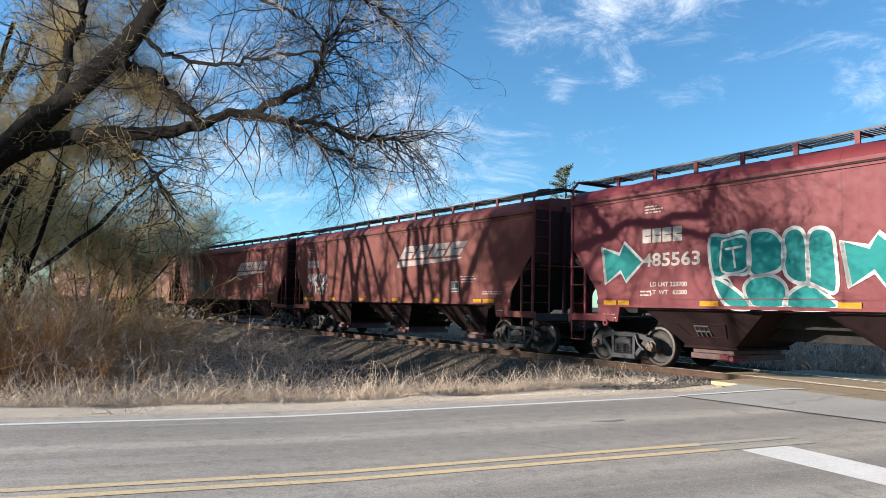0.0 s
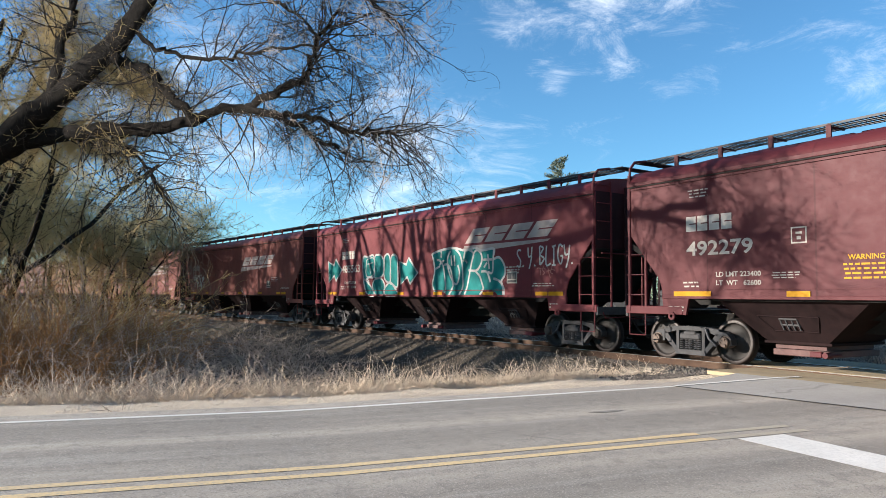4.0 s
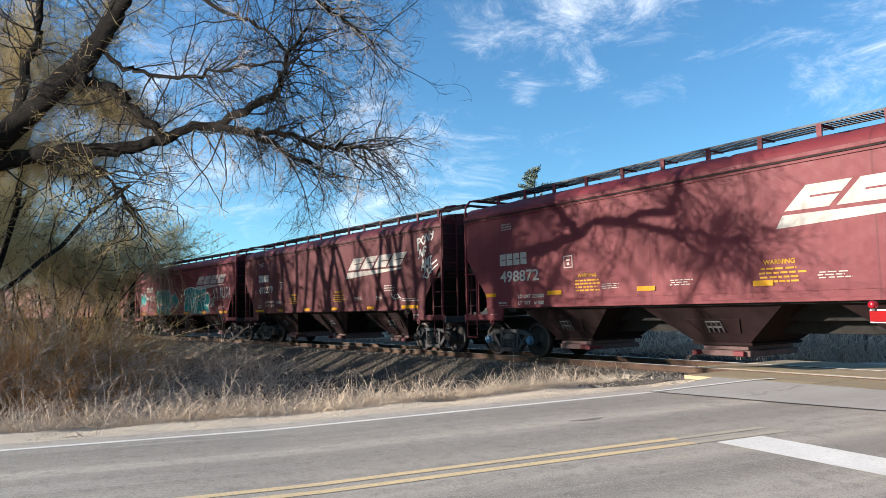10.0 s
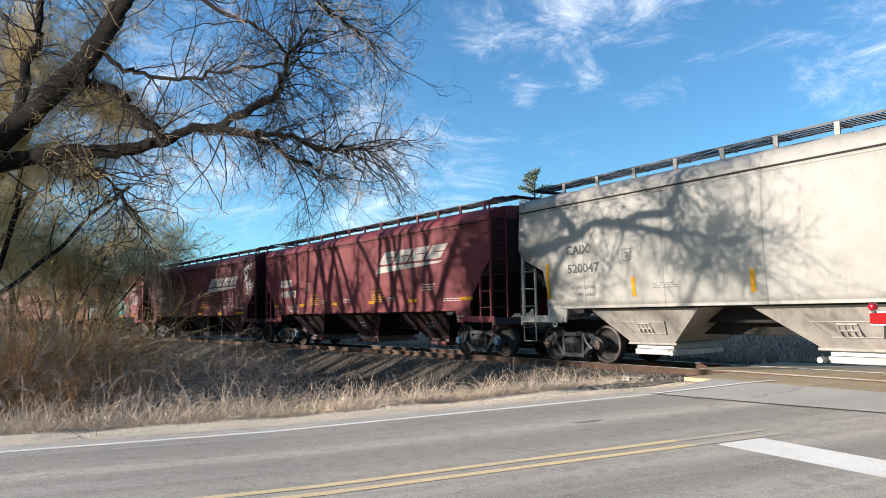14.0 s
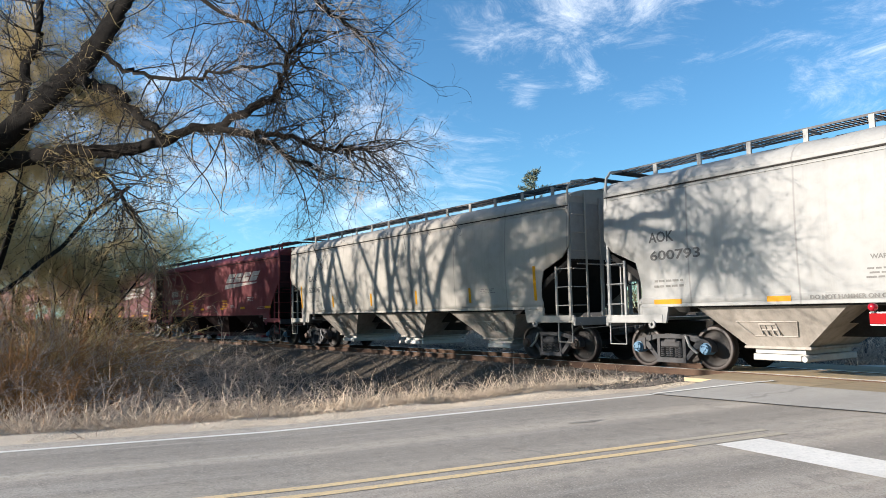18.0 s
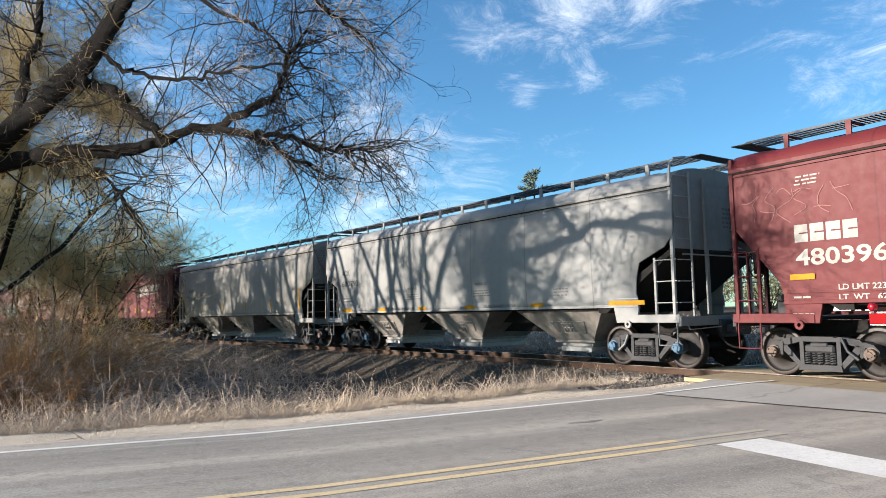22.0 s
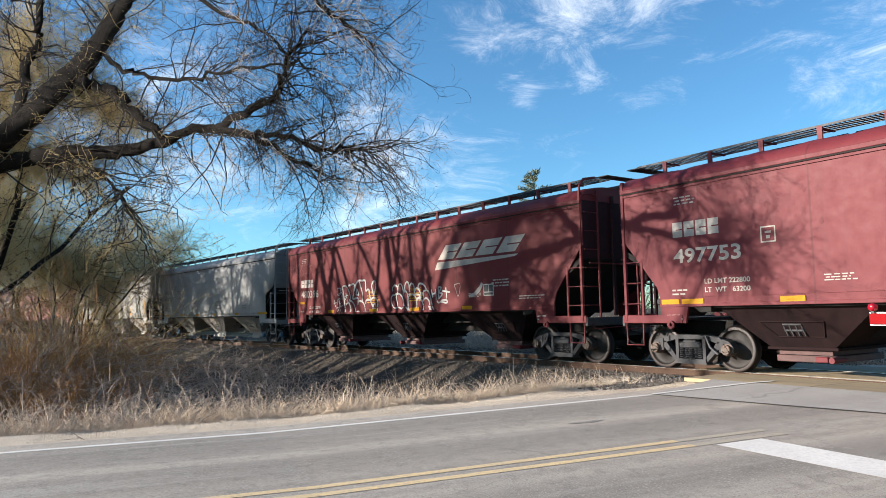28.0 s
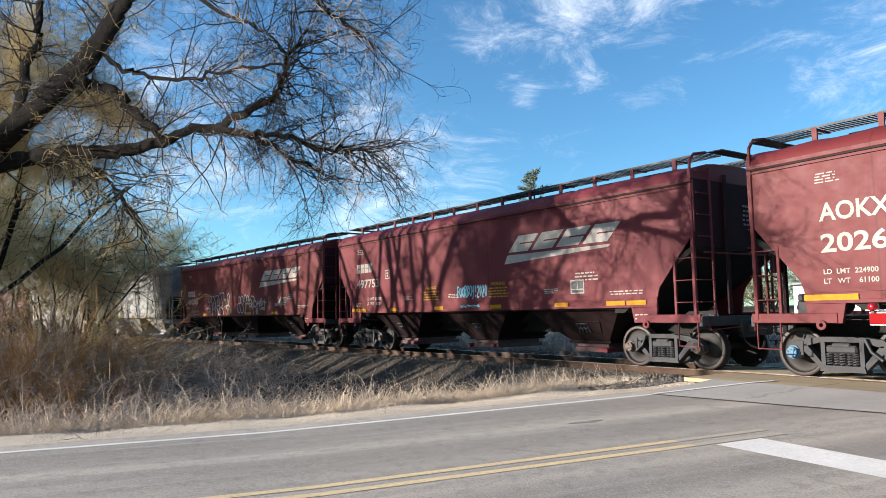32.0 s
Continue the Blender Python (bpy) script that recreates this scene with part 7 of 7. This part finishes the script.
# Brush added out of view, towards the sun, to shade the lower ditch.
for k, (x, y, h) in enumerate(((-18.4, -2.4, 2.2), (-20.2, -2.2, 2.5), (-22.0, -1.9, 2.6), (-24.0, -1.6, 2.6), (-17.0, -3.4, 1.9))):
    shrub("willow_shrub", "unseen dense brown bare willow shrub that shades the ditch bank", x, y, 120, h, (0.0, 0.1), ORANGE_STEM, 170 + k, spread_=1.5, twigs=10, bend=0.3, droop=-0.06)
BRAMBLES = ((-16.0, 4.2, 1.3), (-17.5, 5.2, 1.4), (-15.2, 5.0, 1.0), (-18.5, 6.2, 1.4), (-16.5, 6.3, 1.1), (-14.6, 3.6, 1.0), (-20.5, 5.6, 1.6), (-21.5, 7.4, 1.5), (-23.5, 6.5, 1.9), (-25.5, 8.0, 1.9),
            (-19.5, 7.6, 1.2), (-13.9, 2.2, 0.9), (-28.0, 7.5, 2.3), (-31.0, 8.5, 2.3), (-14.6, 1.6, 1.2), (-16.2, 2.4, 1.5), (-18.2, 3.4, 1.8), (-13.7, 5.0, 0.8), (-14.2, 6.4, 0.8), (-15.4, 7.6, 0.8),
            (-15.2, 0.2, 1.3), (-16.4, 0.9, 1.6), (-14.7, -0.8, 1.2), (-17.8, 2.2, 1.7), (-20.0, 3.2, 1.8), (-15.6, 3.2, 1.2), (-22.2, 4.4, 1.9), (-13.1, 3.1, 0.7), (-13.4, 1.7, 0.75), (-13.7, 0.5, 0.8), (-13.0, 4.3, 0.6), (-14.0, -0.6, 0.8))
for k, (x, y, h) in enumerate(BRAMBLES):
    shrub("bramble_thicket", "tangle of grey dead bramble canes in the ditch", x, y, 46, h * 1.3, (0.0, 0.0), GREY_STEM, 80 + k, spread_=1.7, twigs=5, thick=0.012, droop=-0.16, bend=0.30)


def grass(name, label, n, where, high, seed, material, width=0.006, lean=0.25):
    r = np.random.default_rng(seed)
    C = where(r, n)
    W = unit(r.normal(size=C.shape) * np.array([lean, lean, 0.05]) + np.array([0.08, 0.0, 1.0]))
    P, _ = shoots(r, C, W, high(r, len(C)), 0.2, -0.14, 6, 0.01, 0.01)
    w = np.array([1.0, 0.95, 0.85, 0.7, 0.5, 0.15])[None] * width * r.uniform(0.6, 1.5, (len(C), 1))
    return thing(name, label, "grass", kind="stuff", data=quick_mesh(name, *many_blades(P, w), material))


def ditch_spots(r, n):
    t, c = r.uniform(-8.5, 5.6, n * 3), -6.0 - np.abs(r.normal(0, 1.0, n * 3)) - 0.25 * r.uniform(-1, 1, n * 3)
    x = ROAD_AT[0] + ROAD_WAY[0] * t + ROAD_SIDE[0] * c
    y = ROAD_AT[1] + ROAD_WAY[1] * t + ROAD_SIDE[1] * c
    near_ = TRACK_R - np.hypot(x, y - (TRACK_D - TRACK_R))
    clump = np.sin(x * 2.3 + 1.1) * np.sin(y * 2.9 + 0.4) + 0.7 * np.sin(x * 5.1 + y * 3.3)
    ok = (near_ > 2.2) & (clump > r.uniform(-1.6, 0.7, n * 3)) & (r.uniform(0, 1, n * 3) < 1 - 0.8 * ease(y, 6.5, 11.3))
    x, y = x[ok][:n], y[ok][:n]
    return np.stack([x, y, land(x, y) - 0.02], -1)


def deep_spots(r, n):
    t, c = r.uniform(-9.0, 5.0, n), -6.6 - np.abs(r.normal(0, 2.6, n))
    x = ROAD_AT[0] + ROAD_WAY[0] * t + ROAD_SIDE[0] * c
    y = ROAD_AT[1] + ROAD_WAY[1] * t + ROAD_SIDE[1] * c
    ok = TRACK_R - np.hypot(x, y - (TRACK_D - TRACK_R)) > 2.6
    return np.stack([x[ok], y[ok], land(x[ok], y[ok]) - 0.02], -1)


def edge_spots(r, n):
    t = r.uniform(-8.5, 4.2, n)
    t = t[(t > -2.6) | (r.random(n) < 0.5)]
    n = len(t)
    c = -5.75 - 0.1 * np.clip(t, 0, 9) - np.abs(r.normal(0, 0.75, n))
    x = ROAD_AT[0] + ROAD_WAY[0] * t + ROAD_SIDE[0] * c
    y = ROAD_AT[1] + ROAD_WAY[1] * t + ROAD_SIDE[1] * c
    return np.stack([x, y, land(x, y) - 0.01], -1)


grass("dry_grass", "sparse dry straw-coloured stalks along the ditch", 7000, ditch_spots, lambda r, n: 0.15 + 0.65 * r.uniform(0, 1, n) ** 2, 31, STRAW, 0.007, 0.6)
grass("verge_grass", "short matted dry grass on the road verge", 30000, edge_spots, lambda r, n: 0.05 + 0.33 * r.uniform(0, 1, n) ** 2, 32, STRAW, 0.006, 1.1)
grass("dead_weeds", "grey dead weed stalks in the ditch", 6000, deep_spots, lambda r, n: r.uniform(0.15, 0.9, n), 33, GREY_STEM, 0.008, 0.8)


def far_field(r, n):
    x, y = r.uniform(-70, 5, n), 19 + 26 * r.uniform(0, 1, n) ** 1.5
    across = (x - ROAD_AT[0]) * ROAD_SIDE[0] + (y - ROAD_AT[1]) * ROAD_SIDE[1]
    x, y = x[np.abs(across) > 4.6], y[np.abs(across) > 4.6]
    return np.stack([x, y, land(x, y) - 0.02], -1)


def far_woods(r, n):
    x, y = r.uniform(-210, -95, n), r.uniform(-110, 30, n)
    clear = np.abs(TRACK_R - np.hypot(x, y - (TRACK_D - TRACK_R))) > 7
    x, y = x[clear], y[clear]
    return np.stack([x, y, land(x, y) - 0.1], -1)


grass("far_woods", "grey-brown bare woods far along the railway", 5000, far_woods, lambda r, n: r.uniform(3.0, 9.0, n), 35, GREY_STEM, 0.16, 0.3)
grass("field_grass", "pale dry grass of the field beyond the track", 22000, far_field, lambda r, n: r.uniform(0.2, 0.6, n), 34, STRAW, 0.02)
for k in range(16):
    x = -52 + 3.0 * k + r.uniform(-0.8, 0.8)
    y = 19.6 + r.uniform(0, 2.2) - 0.0014 * x * x
    across = (x - ROAD_AT[0]) * ROAD_SIDE[0] + (y - ROAD_AT[1]) * ROAD_SIDE[1]
    if abs(across) > 4.8:
        shrub("track_side_brush", "low grey brush on the bank behind the track", x, y, 130, r.uniform(1.0, 1.5), (0, 0), GREY_STEM, 120 + k, spread_=1.9, twigs=7, thick=0.012)


def leafy_bush(x, y, high, wide, seed):
    """A bush of olive leaf clumps on a few stems."""
    rr = np.random.default_rng(seed)
    z = float(land(x, y)) - 0.1
    bush = thing("olive_bush", "olive-green bush in the field beyond the track", "bush", pose(x, y, z))
    n = 26
    S = rr.normal(size=(n, 3)) * np.array([0.2, 0.2, 0.0])
    A, AR = shoots(rr, S, unit(rr.normal(size=(n, 3)) * np.array([0.5, 0.5, 0.1]) + np.array([0, 0, 1.0])), rr.uniform(0.6, 1.0, n) * high, 0.15, -0.02, 7, 0.04, 0.01)
    part("stem_thicket", quick_mesh("bush_stems", *many_tubes(A, AR, 5), TWIG), TWIG, bush)["kind"] = "stuff"
    C, d, _ = pick(rr, A, AR, 2600, 0.3, 1.0)
    C = C + rr.normal(size=C.shape) * np.array([wide, wide, 0.35]) * 0.22
    P, _ = shoots(rr, C, rr.normal(size=C.shape), rr.uniform(0.1, 0.28, len(C)), 0.3, 0, 3, 0.01, 0.01)
    part("foliage", quick_mesh("bush_foliage", *many_blades(P, np.array([[0.02, 0.09, 0.02]]) * rr.uniform(0.7, 1.4, (len(C), 1))), LEAF_OLIVE), LEAF_OLIVE, bush)["kind"] = "stuff"


for k in range(14):
    leafy_bush(-50 + 3.6 * k + r.uniform(-1, 1), 54 + r.uniform(0, 5) + 0.5 * k, r.uniform(5.0, 7.0), r.uniform(4.0, 6.0), 200 + k)


def pine(x, y, top, seed):
    """A tall conifer: tapered trunk, whorls of drooping limbs, needle tufts."""
    rr = np.random.default_rng(seed)
    z = float(land(x, y)) - 0.2
    tree = thing("pine_tree", "tall dark green pine beyond the train", "tree", pose(x, y, z))
    h = top - z
    part("trunk", Geo().tube([(0, 0, 0), (0.05, 0.02, h * 0.5), (0, 0, h)], [0.28, 0.18, 0.02], 9), BARK, tree)
    n = 120
    t = rr.uniform(0.35, 0.985, n)
    a = rr.uniform(0, 6.3, n)
    S = np.stack([0 * t, 0 * t, t * h], -1)
    W = np.stack([np.cos(a), np.sin(a), 0.25 + 0.5 * (t - 0.5)], -1)
    A, AR = shoots(rr, S, W, (1 - t) * h * 0.42 * rr.uniform(0.8, 1.4, n) + 0.45, 0.08, -0.02, 6, 0.03, 0.01)
    part("limb_whorl", quick_mesh("pine_limbs", *many_tubes(A, AR, 4), BARK), BARK, tree)["kind"] = "stuff"
    C, d, _ = pick(rr, A, AR, 6500, 0.15, 1.0)
    C = C + rr.normal(size=C.shape) * 0.07
    P, _ = shoots(rr, C, unit(d + rr.normal(size=C.shape) * 0.8 + np.array([0, 0, 0.3])), rr.uniform(0.15, 0.34, len(C)), 0.15, 0, 3, 0.01, 0.01)
    part("foliage", quick_mesh("pine_needles", *many_blades(P, np.array([[0.03, 0.06, 0.015]]) * rr.uniform(0.7, 1.3, (len(C), 1))), NEEDLE), NEEDLE, tree)["kind"] = "stuff"


pine(-52.5, 44.3, 14.8, 300)

# ---- crossing signals and the house ----
gate = thing("crossing_gate", "lowered red and white crossing gate arm with a lit red lamp", "crossing gate", pose(1.25, 7.28, float(land(1.25, 7.28))))
gz = 1.15 - float(land(1.25, 7.28))
tip = Vector((-4.23, 8.40)) - Vector((1.25, 7.28))
way = tip.normalized()
turn = math.degrees(math.atan2(way.y, way.x))
arm_len = tip.length
for i in range(14):
    a, b = arm_len - 0.405 * (i + 1), arm_len - 0.405 * i - 0.005
    seg = part("arm_stripe", Geo().box(max(a, 0.0), b, -0.016, 0.016, -0.06, 0.06, 0.004), GATE_WHITE if i % 2 else GATE_RED, gate)
    seg.matrix_basis = pose(0, 0, gz, 0, 0, turn)
rim = part("tip_border", Geo().box(arm_len - 0.41, arm_len + 0.012, -0.022, -0.017, -0.075, 0.075), GATE_WHITE, gate)
rim.matrix_basis = pose(0, 0, gz, 0, 0, turn)
for d in (0.05, 1.9, 3.6):
    lamp = part("arm_lamp", Geo().lathe([(0.001, -0.045), (0.025, -0.041), (0.04, -0.028), (0.043, 0.0), (0.043, 0.03), (0.034, 0.045), (0.001, 0.047)], (arm_len - d, 0, 0.13), 16), RED_LAMP, gate, "lit red gate lamp", smooth=True)
    lamp.matrix_basis = pose(0, 0, gz, 0, 0, turn)
    foot = part("lamp_foot", Geo().box(arm_len - d - 0.02, arm_len - d + 0.02, -0.015, 0.015, 0.06, 0.085), BLACK_METAL, gate)
    foot.matrix_basis = pose(0, 0, gz, 0, 0, turn)
part("mast", Geo().lathe([(0.06, -0.01), (0.06, 0.01)], n=10).tube([(0.12, 0, -0.05), (0.12, 0, 3.6)], 0.06, 12), GALV, gate)
part("mechanism", Geo().box(-0.25, 0.3, -0.2, 0.2, gz - 0.3, gz + 0.3, 0.03), GALV, gate)

mast = thing("crossing_signal", "crossing signal mast with a lit red lamp beyond the track", "crossing signal", pose(-10.95, 21.3, float(land(-10.95, 21.3))))
mz = 3.17 - float(land(-10.95, 21.3))
part("mast", Geo().tube([(0, 0.12, -0.1), (0, 0.12, mz + 0.9)], 0.055, 12), GALV, mast)
part("crossarm", Geo().tube([(-0.65, 0.12, mz), (0.65, 0.12, mz)], 0.03, 8), BLACK_METAL, mast)
for dx in (-0.55, 0.55):
    head = part("lamp_head", Geo().lathe([(0.001, 0.1), (0.1, 0.09), (0.15, 0.03), (0.15, -0.05), (0.12, -0.05)], (dx, 0, mz), 18).lathe([(0.30, 0.005), (0.30, -0.005), (0.13, -0.008)], (dx, 0, mz), 24), BLACK_METAL, mast, "black lamp housing with round backplate")
    part("lens", Geo().lathe([(0.001, -0.075), (0.06, -0.07), (0.12, -0.05), (0.12, -0.03)], (dx, 0, mz), 20), RED_LAMP, head, "lit red lens", smooth=True)
    part("hood", Geo().lathe([(0.14, -0.05), (0.13, -0.26), (0.135, -0.26), (0.146, -0.05)], (dx, 0, mz), 18), BLACK_METAL, head)

hx, hy = -19.5, 45.0
hz = float(land(hx, hy)) - 0.1
house = thing("white_house", "long low white building with a shallow grey roof beyond the field", "house", pose(hx, hy, hz, 0, 0, -24))
part("wall", Geo().box(-7.5, 7.5, -3, 3, 0, 2.2), HOUSE_WHITE, house)
part("roof", Geo().prism(((-3.4, 2.1), (0, 2.5), (3.4, 2.1), (3.4, 2.2), (0, 2.62), (-3.4, 2.2)), -7.9, 7.9, "x"), HOUSE_ROOF, house)


# ---- what moves ----
def gone(t):
    """Metres that the train has rolled past its place at 20 s."""
    u, k = t - 20.0, (t - 16.0) / 16.0
    return 3.56401 * u - 0.0006126 * u * u - (-0.432 * k + 1.495 * k * k - 0.075 * k ** 3)


def motions():
    """The train rolls away along the curve, and its axles turn."""
    start = gone(0.0)
    for car, wheels, middle, L in TRAIN:
        half = L / 2 - 1.30
        rows = []
        for i in range(33):
            t = float(i)
            s = middle - gone(t)
            a, b = on_track(s - half), on_track(s + half)
            c = (a + b) / 2
            rows.append((t, pose(c.x, c.y, 0, 0, 0, math.degrees(math.atan2(b.y - a.y, b.x - a.x)))))
        walk(car, rows)
        for n, (axle, x) in enumerate(wheels):
            turns = []
            for i in range(193):
                t = i * 5 / 30
                spin = -math.degrees((gone(t) - start) / 0.457) + 31 * n
                turns.append((t, pose(x, 0, 0.457, 0, (spin + 180) % 360 - 180, 0)))
            walk(axle, turns)


motions()
